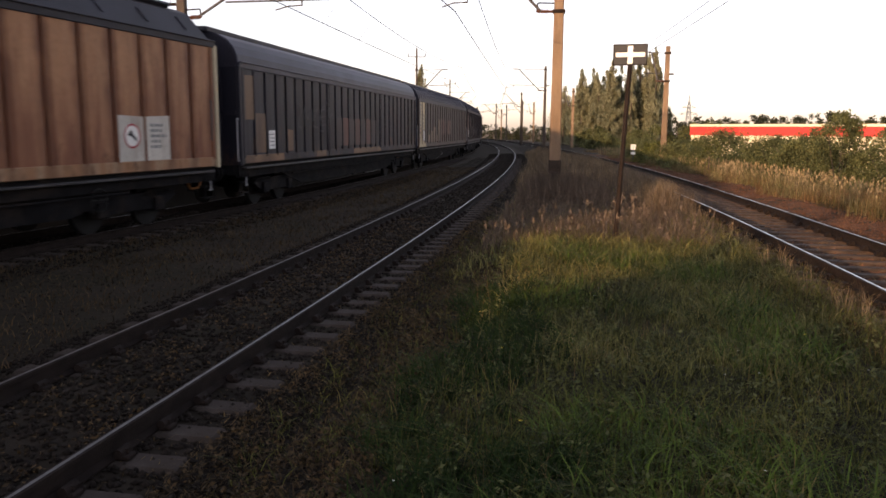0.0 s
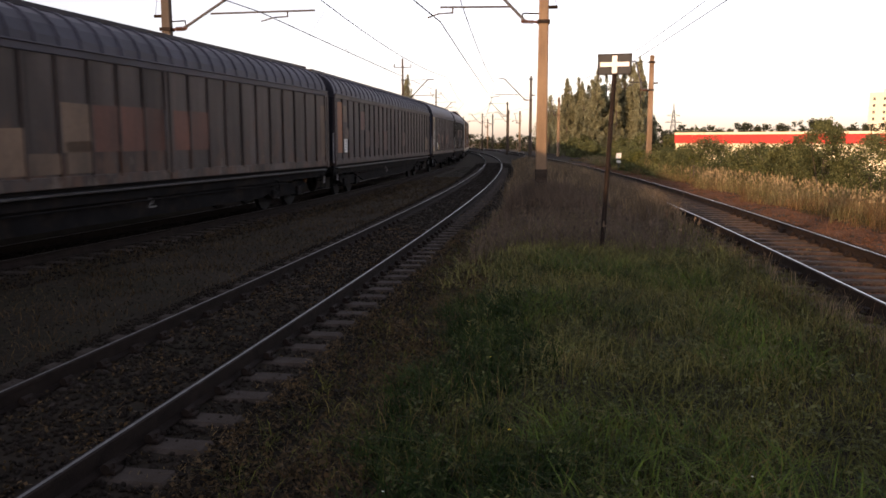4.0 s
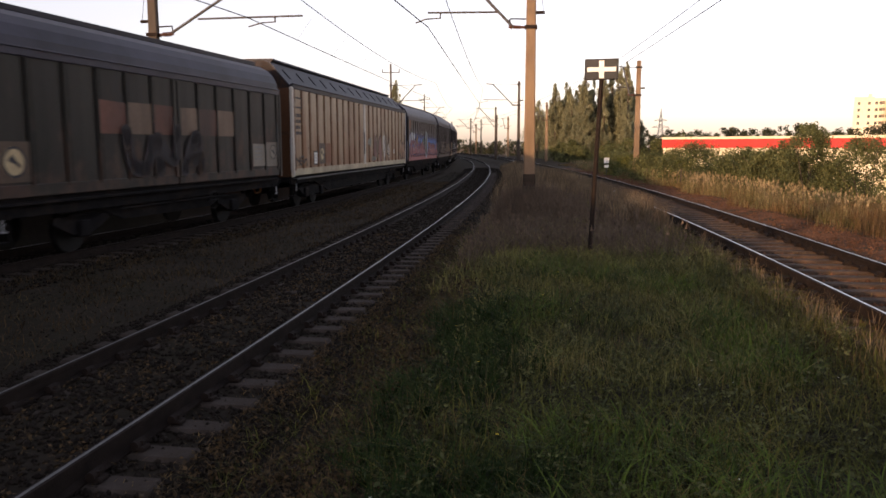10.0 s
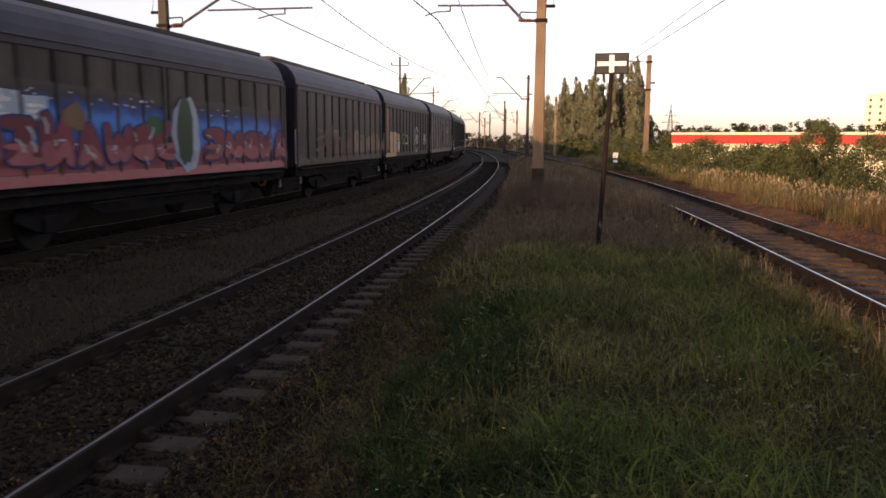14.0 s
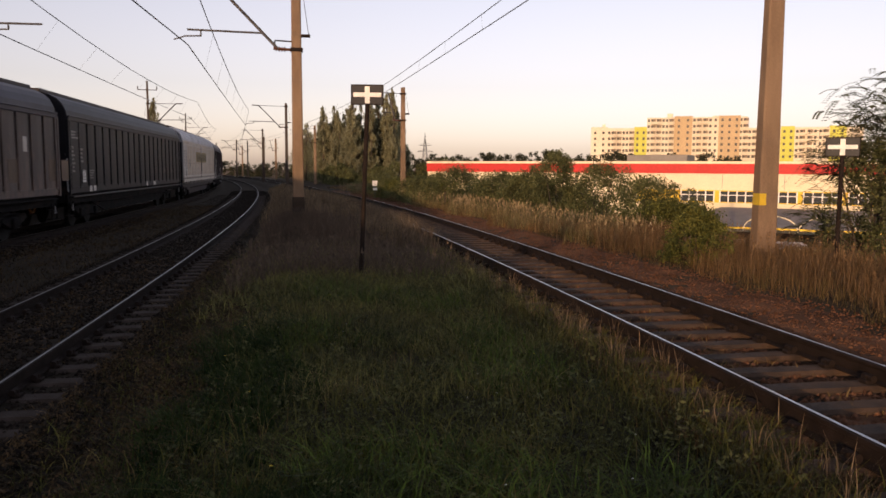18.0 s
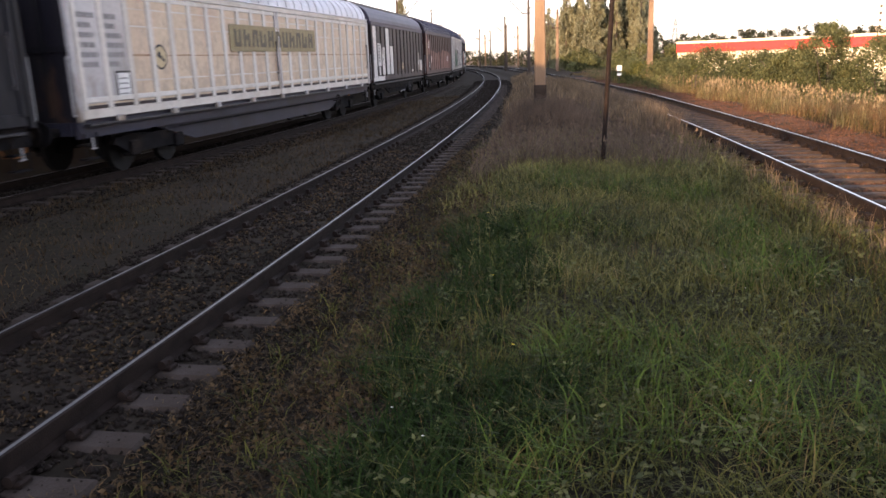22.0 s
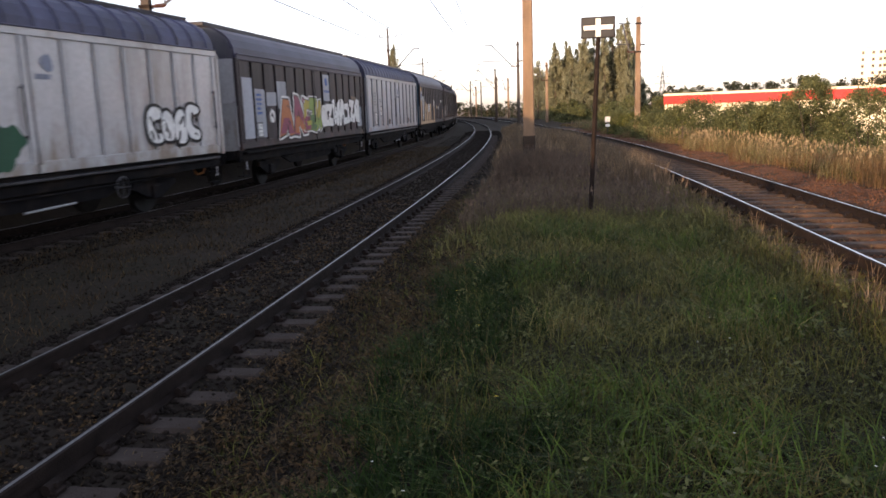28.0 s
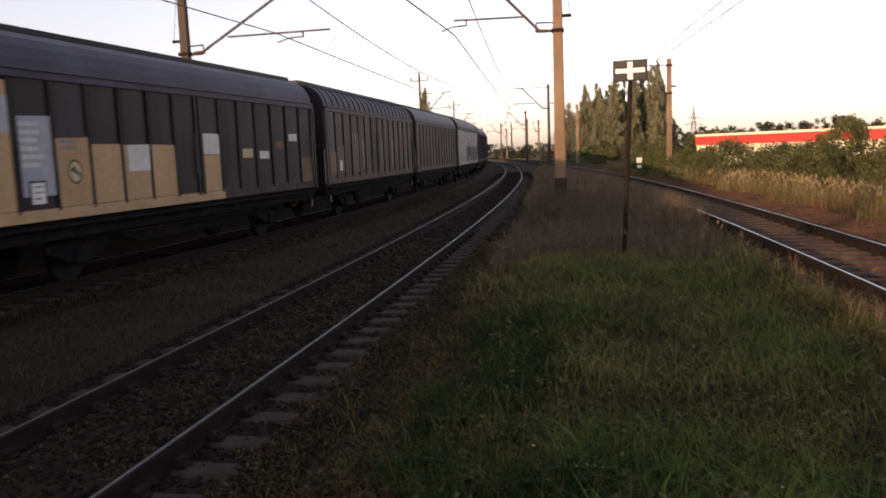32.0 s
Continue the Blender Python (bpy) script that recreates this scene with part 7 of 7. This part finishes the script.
blades("verge_weeds", G_verge, 16000, 12, 32, 2.0, lambda s: ro(s) - 1.5, 0.1, 0.45, 0.011, 1.1, "olive green weeds among withered ones", "weeds", clump=0.35)
blades("mast_weeds", G_mastweed, 9000, 21.5, 24.6, 2.3, 4.8, 0.35, 1.05, 0.010, 0.6, "tall dark weeds at the foot of a mast", "weeds", clump=0.3)
blades("mast_weeds", G_mastweed, 5000, 23.0, 24.35, 2.55, 4.1, 0.6, 1.2, 0.010, 0.35, "tall dark weeds close round a mast", "weeds", clump=0.3)
blades("dim_weeds", G_mastweed, 20000, 13.5, 23, 2.1, lambda s: ro(s) - 1.7, 0.2, 0.6, 0.008, 0.9, "dim grey-brown weeds before a mast", "weeds", clump=0.35, keep=lambda s, u: s > 15.5 + 2.0 * noise.noise((s * 0.8, u * 0.8, 1.0)) - 0.5 * abs(u - 3.6))
blades("brown_weeds", G_brown, 14000, 30, 75, 1.8, lambda s: ro(s) - 1.6, 0.3, 0.9, 0.03, 0.5, "withered weeds between the tracks further off", "weeds", clump=0.5)
plumes("weed_heads", G_mastweed, 700, 14, 30, 2.1, lambda s: ro(s) - 1.6, 0.3, 0.65, "brown seed heads of tall weeds", 0.03, category="weeds")
plumes("grass_heads", G_dry, 160, 3, 16, 2.6, lambda s: ro(s) - 1.2, 0.2, 0.4, "pale seed heads in the grass", 0.006)
# between train and middle track
blades("sparse_grass", G_olive, 9000, 4, 50, lambda s: -train_side(s) + 1.6, -1.6, 0.02, 0.12, 0.011, 1.1, "thin olive grass on gravel between tracks", "weeds", clump=0.35)
blades("sparse_weeds", G_litter, 24000, 4, 50, lambda s: -train_side(s) + 1.35, -1.5, 0.03, 0.2, 0.011, 1.0, "sparse withered weeds on gravel between tracks", "weeds", clump=0.15)
blades("sleeper_weeds", G_litter, 7000, 3, 45, lambda s: -train_side(s) + 1.15, lambda s: -train_side(s) + 1.9, 0.04, 0.2, 0.011, 0.9, "withered weeds along the sleeper ends of the train's track", "weeds", clump=0.12)
blades("rail_weeds", G_litter, 5000, 2, 30, -0.62, 0.62, 0.02, 0.09, 0.012, 1.2, "small withered weeds between the rails", "weeds", clump=0.08)
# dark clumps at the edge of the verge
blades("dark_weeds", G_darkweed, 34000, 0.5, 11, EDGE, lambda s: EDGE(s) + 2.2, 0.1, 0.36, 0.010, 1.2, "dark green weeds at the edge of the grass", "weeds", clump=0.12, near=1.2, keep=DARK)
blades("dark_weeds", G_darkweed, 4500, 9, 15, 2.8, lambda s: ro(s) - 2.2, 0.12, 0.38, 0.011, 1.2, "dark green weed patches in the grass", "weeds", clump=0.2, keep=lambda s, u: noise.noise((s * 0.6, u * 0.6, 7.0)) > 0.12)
# along the third track
blades("verge_tall_weeds", G_brown, 22000, 19, 50, lambda s: ro(s) - 2.2, lambda s: ro(s) - 1.1, 0.35, 0.95, 0.010, 0.5, "tall withered weeds that hide the near rail of the third track", "weeds", clump=0.25)
blades("rail_stalks", G_brown, 1500, 4, 20, lambda s: ro(s) - 1.5, lambda s: ro(s) - 0.85, 0.15, 0.5, 0.006, 0.5, "dark stalks beside the near rail of the third track", "weeds", clump=0.1)
blades("edge_grass", G_green, 14000, 1, 20, lambda s: ro(s) - 1.75, lambda s: ro(s) - 0.9, 0.08, 0.3, 0.008, 0.9, "dark grass over the sleeper ends of the third track", clump=0.14)
blades("edge_weeds", G_litter, 16000, 3, 40, lambda s: ro(s) - 1.75, lambda s: ro(s) - 0.92, 0.06, 0.26, 0.011, 0.6, "weeds along the near rail of the third track", "weeds", clump=0.12)
blades("track_weeds", G_dry, 3500, 6, 40, lambda s: ro(s) - 0.6, lambda s: ro(s) + 0.6, 0.04, 0.18, 0.014, 1.0, "yellow weeds between the rails of the third track", "weeds", clump=0.14)
blades("bank_grass", G_olive, 22000, 4, 24, lambda s: ro(s) + 2.9 + 0.25 * math.sin(s * 1.9), lambda s: ro(s) + 7.5, 0.15, 0.5, 0.007, 0.8, "olive brown grass on the bank beside a pole", clump=0.2)
blades("bank_grass", G_rustgrass, 26000, 4, 24, lambda s: ro(s) + 3.1 + 0.3 * math.sin(s * 1.3), lambda s: ro(s) + 7.5, 0.25, 0.72, 0.006, 0.55, "tall rust-brown dry grass round a pole on the bank", clump=0.22)
blades("bank_grass", G_rustgrass, 9000, 19, 62, lambda s: ro(s) + 2.6 + 0.4 * math.sin(s * 0.9), lambda s: ro(s) + 4.4, 0.15, 0.5, 0.010, 0.6, "rust-brown dry grass beside the track", clump=0.25)
blades("bank_grass", G_belt, 17000, 20, 66, lambda s: ro(s) + 2.8 + 0.4 * math.sin(s * 0.9), lambda s: ro(s) + 5.0, 0.2, 0.6, 0.010, 0.6, "yellowish dry grass beside the track", clump=0.25)
blades("bank_grass", G_green, 9000, 18, 66, lambda s: ro(s) + 3.0, lambda s: ro(s) + 5.4, 0.12, 0.45, 0.012, 0.8, "olive grass tufts on the bank", clump=0.3)
blades("bank_grass", G_dry, 15000, 22, 80, lambda s: ro(s) + 2.9 + 0.4 * math.sin(s * 0.9), lambda s: ro(s) + 7.5, 0.08, 0.36, 0.014, 0.8, "tall dry grass on the bank beside the track", clump=0.25)
blades("bank_green", G_bush, 14000, 26, 80, lambda s: ro(s) + 4.6, lambda s: ro(s) + 8, 0.1, 0.42, 0.02, 0.9, "green weeds on the bank", clump=0.3)
plumes("reed_grass", G_straw, 1500, 19, 70, lambda s: ro(s) + 3.2 + 0.4 * math.sin(s * 0.7), lambda s: ro(s) + 4.9, 0.4, 0.75, "tall pale reed grass with plumes beside the track", 0.032)
plumes("reed_grass", G_rustgrass, 900, 5, 20, lambda s: ro(s) + 3.4, lambda s: ro(s) + 6.5, 0.4, 0.78, "dry brownish tall grass beside the pole", 0.014)


def flower_heads(name, mat, n, s0, s1, label, size):
    P, F = [], []
    for i in range(n):
        s = random.uniform(s0, s1)
        x, y, z = strip_z(s, random.uniform(2.8, ro(s) - 1.6))
        z += random.uniform(0.22, 0.4)
        for q in range(5):
            a = q * 1.257
            k = len(P)
            P += [(x, y, z), (x + size * math.cos(a), y + size * math.sin(a), z + size * 0.2), (x + size * math.cos(a + 0.9), y + size * math.sin(a + 0.9), z + size * 0.2)]
            F.append((k, k + 1, k + 2))
    tagged(new(name, fast_mesh(name, P, F, mat)), label, "flowers", kind="stuff")


flower_heads("yellow_flowers", M_flower, 7, 2.5, 12, "small yellow flowers in the grass", 0.013)
flower_heads("white_flowers", M_flowerw, 14, 4, 14, "tiny white flowers in the grass", 0.008)


def leaf_cloud(centres, radii, per, size, rng, flat=0.0):
    """Leaves as small bent diamonds round clump centres: verts and faces."""
    n = len(centres) * per
    c = np.repeat(np.asarray(centres, float), per, axis=0)
    r = np.repeat(np.asarray(radii, float), per)[:, None]
    d = rng.normal(size=(n, 3))
    d /= np.linalg.norm(d, axis=1)[:, None]
    p = c + d * r * (rng.random((n, 1)) ** 0.45)
    a = rng.normal(size=(n, 3))
    a[:, 2] *= 1 - flat
    a /= np.linalg.norm(a, axis=1)[:, None]
    b = np.cross(a, rng.normal(size=(n, 3)))
    b /= np.linalg.norm(b, axis=1)[:, None]
    sz = size * (0.6 + 0.8 * rng.random((n, 1)))
    V = np.stack([p - a * sz, p + b * sz * 0.5, p + a * sz, p - b * sz * 0.5], 1)
    F = np.arange(n)[:, None] * 4 + np.array([[0, 1, 2, 3]])
    return V.reshape(-1, 3), F


rosettes("broadleaf_weeds", G_bush, 900, 1, 15, EDGE, lambda s: ro(s) - 1.4, 0.022, "low broad-leaved weeds in the grass", 0.16)
rosettes("withered_leaves", G_litter, 2600, 1.5, 20, 1.35, lambda s: 2.7, 0.02, "withered broad-leaved weeds beside the rails", 0.05)
rosettes("leaf_litter", G_litter, 900, 2.5, 20, -0.65, 0.65, 0.02, "fallen leaves between the rails", 0.0)


def limbs(bm, base, top, r, rng, count, spread, start=0.25):
    base, top = Vector(base), Vector(top)
    rod(bm, base, top, r, r * 0.25, n=8)
    tips = []
    for k in range(count):
        t = start + (1 - start) * (k + 0.5) / count
        p = base.lerp(top, t)
        a = rng.random() * 6.28
        q = p + Vector((math.cos(a) * spread * (1.1 - t * 0.7), math.sin(a) * spread * (1.1 - t * 0.7), spread * (0.5 + 0.6 * rng.random())))
        rod(bm, p, q, r * 0.45 * (1.1 - t), r * 0.08, n=5)
        tips.append(q)
    return tips


def bush(x, y, w, top, mat, label, seed, per=60, leaf=0.05, name="bush", clumps=70):
    """A shrub that fills a rough dome down to the ground; top is its height over the rails."""
    rng = np.random.default_rng(seed)
    z = ground_z(x, y)
    h = top - z
    b = thing(name, label, "bush", pose(x, y, z), group="bushes on the bank")
    for k in range(6):
        a = rng.random() * 6.28
        rr = w * 0.4 * rng.random() ** 0.5
        bm = nb()
        rod(bm, (0.1 * math.cos(a), 0.1 * math.sin(a), -0.1), (math.cos(a) * rr, math.sin(a) * rr, h * (0.55 + 0.35 * rng.random())), 0.03, 0.008, n=5)
        part("stem", bm, M_bark, b)
    cs, rs = [], []
    for k in range(clumps):
        a, f = rng.random() * 6.28, rng.random() ** 0.8
        lump = 1 + 0.22 * math.sin(2 * a + seed) + 0.16 * math.sin(5 * a + seed * 2)
        rad = w * 0.5 * lump * math.sqrt(max(0.03, 1 - f ** 2.2)) * (0.35 + 0.65 * rng.random() ** 0.5)
        cs.append((math.cos(a) * rad, math.sin(a) * rad, h * f * (0.93 + 0.07 * lump)))
        rs.append(w * 0.085 * (0.6 + 0.9 * rng.random()))
    V, F = leaf_cloud(cs, rs, per, leaf, rng)
    V[:, 2] = np.abs(V[:, 2])
    cr = new("crown", fast_mesh("crown", V, F, mat))
    cr.parent = b
    return b


BUSHES = [(13.0, 39.9, 4.4, 1.95, 0), (12.4, 44.5, 3.8, 1.5, 0), (13.9, 35.8, 3.8, 1.75, 0), (14.0, 32.2, 3.6, 1.85, 0), (13.8, 29.2, 2.7, 2.78, 0), (15.3, 27.9, 3.4, 2.25, 0), (15.6, 24.8, 3.4, 1.7, 0), (14.5, 21.7, 2.9, 1.0, 1), (12.4, 50.0, 3.5, 1.3, 1), (13.0, 57.0, 3.6, 1.3, 0), (16.6, 33.0, 4.0, 1.1, 0), (16.6, 38.0, 4.2, 1.1, 0), (16.5, 45.0, 4.2, 1.05, 0), (14.0, 64.0, 4.0, 1.4, 0)]
for k, (x, y, w, top, lit) in enumerate(BUSHES):
    bush(x, y, w, top, G_bushlit if lit else G_bush, "leafy green bush on the bank beside dry grass", 40 + k, leaf=0.05 if y > 30 else 0.042, clumps=210)
bush(9.8, 13.8, 1.25, 1.26, G_bushlit, "round green bush beside the gravel of the track", 71, leaf=0.032, clumps=190)
# low saplings beside the near rail bank
bush(11.2, 36.5, 0.55, 1.35, G_bushlit, "thin yellowish sapling in dry grass", 77, per=10, leaf=0.05, name="sapling", clumps=24)


def acacia(x, y, h, w, seed, label):
    """A feathery tree: limbs with drooping sprays of paired leaflets."""
    rng = np.random.default_rng(seed)
    z = ground_z(x, y)
    t = thing("acacia_tree", label, "tree", pose(x, y, z))
    bm = nb()
    tips = limbs(bm, (0, 0, -0.1), (0.2, 0.1, h * 0.8), 0.12, rng, 16, w * 0.55, 0.12)
    part("trunk", bm, M_bark, t)
    P, F = [], []
    for tip in tips + [Vector((0.2, 0.1, h * 0.85))] * 3:
        for k in range(70):
            a = rng.random() * 6.28
            o = Vector(tip) + Vector(rng.normal(size=3)) * w * 0.13
            d = Vector((math.cos(a), math.sin(a), rng.normal() * 0.3))
            ln = 0.34 + 0.2 * rng.random()
            for q in range(9):
                u = q / 8
                c = o + d * ln * u + Vector((0, 0, -0.16 * u * u))
                sd = Vector((-d.y, d.x, 0)).normalized()
                for sg in (-1, 1):
                    i = len(P)
                    l = 0.085
                    e = c + sd * sg * l + Vector((0, 0, -0.015))
                    P += [tuple(c), tuple((c + e) / 2 + d * 0.026), tuple(e), tuple((c + e) / 2 - d * 0.026)]
                    F.append((i, i + 1, i + 2, i + 3))
    cr = new("crown", fast_mesh("crown", P, F, G_acacia))
    cr.parent = t
    return t


acacia(14.9, 14.2, 4.5, 2.6, 5, "feathery acacia tree on the bank")
acacia(16.8, 15.2, 4.2, 2.8, 6, "feathery acacia tree behind a pole")
bush(14.6, 13.9, 2.6, 2.7, G_bush, "dark olive bush under an acacia", 91, leaf=0.045, clumps=150)
bush(16.6, 13.2, 3.2, 3.0, G_bush, "dark olive bush under an acacia", 92, leaf=0.045, clumps=150)


def poplar(x, y, h, w, seed, label, mat=None, leaf=0.105, n=230, per=44):
    """A slim tree: rising limbs in several spires, clothed with leaves from low down."""
    rng = np.random.default_rng(seed)
    z = ground_z(x, y)
    t = thing("poplar_tree", label, "tree", pose(x, y, z), group="poplars by the line")
    bm = nb()
    limbs(bm, (0, 0, -0.2), (0.1, 0, h * 0.95), h * 0.016, rng, 14, w * 0.4, 0.15)
    part("trunk", bm, M_bark, t)
    spires = [(0, 0, 1.0)] + [(w * 0.3 * math.cos(a), w * 0.3 * math.sin(a), 0.72 + 0.22 * rng.random()) for a in rng.random(4) * 6.28]
    cs, rs = [], []
    for k in range(n):
        sx, sy, top = spires[k % 5]
        f = 0.03 + 0.97 * rng.random() ** 0.85
        prof = w * 0.36 * (0.35 + 0.65 * math.sin(math.pi * min(1.0, 0.15 + f * 0.6))) * (1.0 - f ** 4) + 0.05
        a = rng.random() * 6.28
        rr = prof * rng.random() ** 0.5
        cs.append((sx * (1 - 0.3 * f) + math.cos(a) * rr, sy * (1 - 0.3 * f) + math.sin(a) * rr, f * h * top))
        rs.append(w * 0.15 * (0.6 + 0.7 * rng.random()) * (1.15 - 0.75 * f))
    V, F = leaf_cloud(cs, rs, per, leaf, rng)
    V[:, 2] += (V[:, 2] - np.repeat(np.repeat(np.array(cs)[:, 2], per), 4)) * 0.9
    V[:, 2] = np.abs(V[:, 2]) + 0.05
    cr = new("crown", fast_mesh("crown", V, F, mat or G_poplar))
    cr.parent = t
    return t


RNGP = random.Random(3)
for k in range(21):
    f = k / 20
    s = 104 + RNGP.uniform(-5, 8)
    u = 12.2 + 10.4 * f + RNGP.uniform(-0.3, 0.3)
    p = along(s, u)
    tall = (8.0, 9.4, 10.8, 11.4, 10.0, 10.6, 8.6, 8.0, 9.6, 10.2, 11.6, 12.4, 11.4, 12.7, 11.8, 12.5, 11.2, 12.0, 10.4, 9.4, 8.2)[k]
    poplar(p.x, p.y, tall - ground_z(p.x, p.y), 2.5 + RNGP.uniform(-0.2, 0.5), 100 + k, "tall dense poplar tree beside the railway")
for az, d, h in ((11.6, 103, 11.4), (12.2, 106, 12.2), (12.8, 104, 11.6), (13.3, 102, 10.4), (8.2, 108, 10.2), (9.0, 110, 10.8)):
    x, y = d * math.sin(math.radians(az)), d * math.cos(math.radians(az))
    poplar(x, y, h - ground_z(x, y), 3.0, int(az * 90), "tall dense poplar tree beside the railway")
for k in range(13):
    p = along(113 + RNGP.uniform(-2, 3), 12.4 + 9.6 * k / 12)
    poplar(p.x, p.y, 9.2 + RNGP.uniform(-1.4, 1.6), 3.2, 160 + k, "poplar tree in a dense row")
for k in range(7):
    p = along(120 + 5 * k, 10.2 + 0.9 * k)
    poplar(p.x, p.y, 8.0 + RNGP.uniform(-1, 1.8), 4.4, 130 + k, "dark tree behind the poplars", n=110)
for s, u, top in ((92, 11.2, 1.6), (98, 11.4, 2.4), (88, 15, 2.2), (94, 18, 2.6), (98, 22, 2.4), (104, 25, 3.0), (110, 29, 3.4), (118, 33, 3.6)):
    p = along(s, u)
    bush(p.x, p.y, 5.0, top, G_bush, "dark bush at the foot of the poplars", int(s * 3 + u), leaf=0.13, clumps=60, per=50)


def far_tree(x, y, top, w, seed):
    rng = np.random.default_rng(seed)
    z = ground_z(x, y)
    h = top - z
    t = thing("distant_tree", "dark distant tree on the skyline", "tree", pose(x, y, z), group="trees on the skyline")
    bm = nb()
    rod(bm, (0, 0, -0.3), (0, 0, h * 0.7), h * 0.03, h * 0.012, n=6)
    part("trunk", bm, M_bark, t)
    cs, rs = [], []
    for k in range(34):
        a, f = rng.random() * 6.28, 0.05 + 0.92 * rng.random()
        rr = w * 0.5 * math.sin(math.pi * min(1, f * 0.8 + 0.15)) ** 0.6 * rng.random() ** 0.5
        cs.append((math.cos(a) * rr, math.sin(a) * rr, h * f))
        rs.append(w * 0.12)
    V, F = leaf_cloud(cs, rs, 34, w * 0.04, rng)
    cr = new("crown", fast_mesh("crown", V, F, G_far))
    cr.parent = t


RF = random.Random(9)
for k in range(34):
    f = k / 33
    az = math.radians(13.5 + 24 * f)          # to the right of straight ahead
    d = 300 + RF.uniform(-40, 60)
    top = 2.1 + d * (0.014 + 0.008 * RF.random() + (0.008 if k in (14, 15, 21, 22) else 0))
    far_tree(d * math.sin(az), d * math.cos(az), top, d * 0.035, 300 + k)
for k in range(26):
    az = math.radians(-9 + 17 * k / 25)
    d = 360 + RF.uniform(-60, 90)
    far_tree(d * math.sin(az), d * math.cos(az), 2.1 + d * (0.003 + 0.006 * RF.random()), d * 0.025, 360 + k)
p = along(150, -12)
poplar(p.x, p.y, 12.5, 3.4, 222, "lone tall poplar beyond the train")

# ---- houses far along the line ----
M_tile = material("red_roof_tiles", (0.30, 0.09, 0.05), 0.85, vary=0.2, scale=1, bump=0.2)
M_render = material("pale_render", (0.55, 0.48, 0.38), 0.85, vary=0.1, scale=0.5, bump=0.05)
for s, u, w, h, label in ((240, -9, 8, 4.5, "small pale house far along the line"), (262, 8, 10, 4.0, "low pale railway building far off"), (300, 2, 9, 5.0, "far house with a red roof")):
    p = along(s, u)
    hs = thing("distant_house", label, "house", pose(p.x, p.y, ground_z(p.x, p.y) - 0.05, 0, 0, 20))
    bm = nb()
    box(bm, -w / 2, w / 2, -4, 4, 0, h)
    part("wall", bm, M_render, hs)
    bm = nb()
    prism(bm, [(-4.4, h), (4.4, h), (0, h + 2.4)], -w / 2 - 0.3, w / 2 + 0.3)
    part("roof", bm, M_tile, hs)
    for k in range(3):
        bm = nb()
        box(bm, -w / 2 + 1 + k * w / 3.4, -w / 2 + 2 + k * w / 3.4, -4.05, -3.95, 1.2, 2.4)
        part("window", bm, M_flatwin, hs)

# ---- ballast ----
def stones(name, n, s0, s1, u0, u1, size, label, near=1.3, mat=None):
    s = s0 + (s1 - s0) * NP.random(n) ** near
    f = NP.random(n)
    pos = np.zeros((n, 3))
    for i in range(n):
        a = u0(s[i]) if callable(u0) else u0
        b = u1(s[i]) if callable(u1) else u1
        pos[i] = strip_z(s[i], a + (b - a) * f[i])
    base = np.array([(1, 0, 0), (0, 1, 0), (-1, 0, 0), (0, -1, 0), (0, 0, 0.8), (0, 0, -0.6)], float)
    V = base[None] * (0.65 + 0.7 * NP.random((n, 6, 1)))
    a = NP.random(n) * 6.28
    c, sn = np.cos(a)[:, None], np.sin(a)[:, None]
    V = np.stack([V[..., 0] * c - V[..., 1] * sn, V[..., 0] * sn + V[..., 1] * c, V[..., 2]], -1)
    V *= (size * (0.5 + NP.random(n)))[:, None, None]
    V += pos[:, None, :] + np.array([0, 0, 0.008])
    F0 = np.array([(0, 1, 4), (1, 2, 4), (2, 3, 4), (3, 0, 4), (1, 0, 5), (2, 1, 5), (3, 2, 5), (0, 3, 5)])
    F = (np.arange(n)[:, None, None] * 6 + F0[None]).reshape(-1, 3)
    tagged(new(name, fast_mesh(name, V.reshape(-1, 3), F, mat or M_ballast)), label, "ballast", kind="stuff")


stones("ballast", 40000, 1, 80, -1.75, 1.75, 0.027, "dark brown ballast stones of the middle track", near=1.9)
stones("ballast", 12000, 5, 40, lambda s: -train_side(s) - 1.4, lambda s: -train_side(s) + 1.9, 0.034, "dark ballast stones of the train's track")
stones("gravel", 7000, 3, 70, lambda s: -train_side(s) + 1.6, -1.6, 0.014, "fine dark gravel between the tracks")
stones("ballast", 7000, 2.5, 34, lambda s: ro(s) - 0.66, lambda s: ro(s) + 0.66, 0.034, "rusty stones between the rails of the third track", mat=M_redballast)
stones("ballast", 8000, 2.5, 42, lambda s: ro(s) - 1.5, lambda s: ro(s) + 2.8, 0.024, "rusty brown ballast stones of the third track", mat=M_redballast)
stones("ballast", 9000, 8, 62, lambda s: ro(s) + 1.3, lambda s: ro(s) + 3.1, 0.018, "reddish gravel strip beside the third track", mat=M_redballast)
blades("ballast_weeds", G_dry, 5000, 2, 30, 0.85, 1.5, 0.02, 0.1, 0.009, 1.1, "withered weeds at the sleeper ends", "weeds", clump=0.09)
stones("gravel", 5000, 2, 18, 1.4, 2.8, 0.014, "small stones beside the middle track")


def motions():
    for w, front, length in train:
        walk(w, [(t, train_pose(front, length, t)) for t in range(0, 33)])


motions()
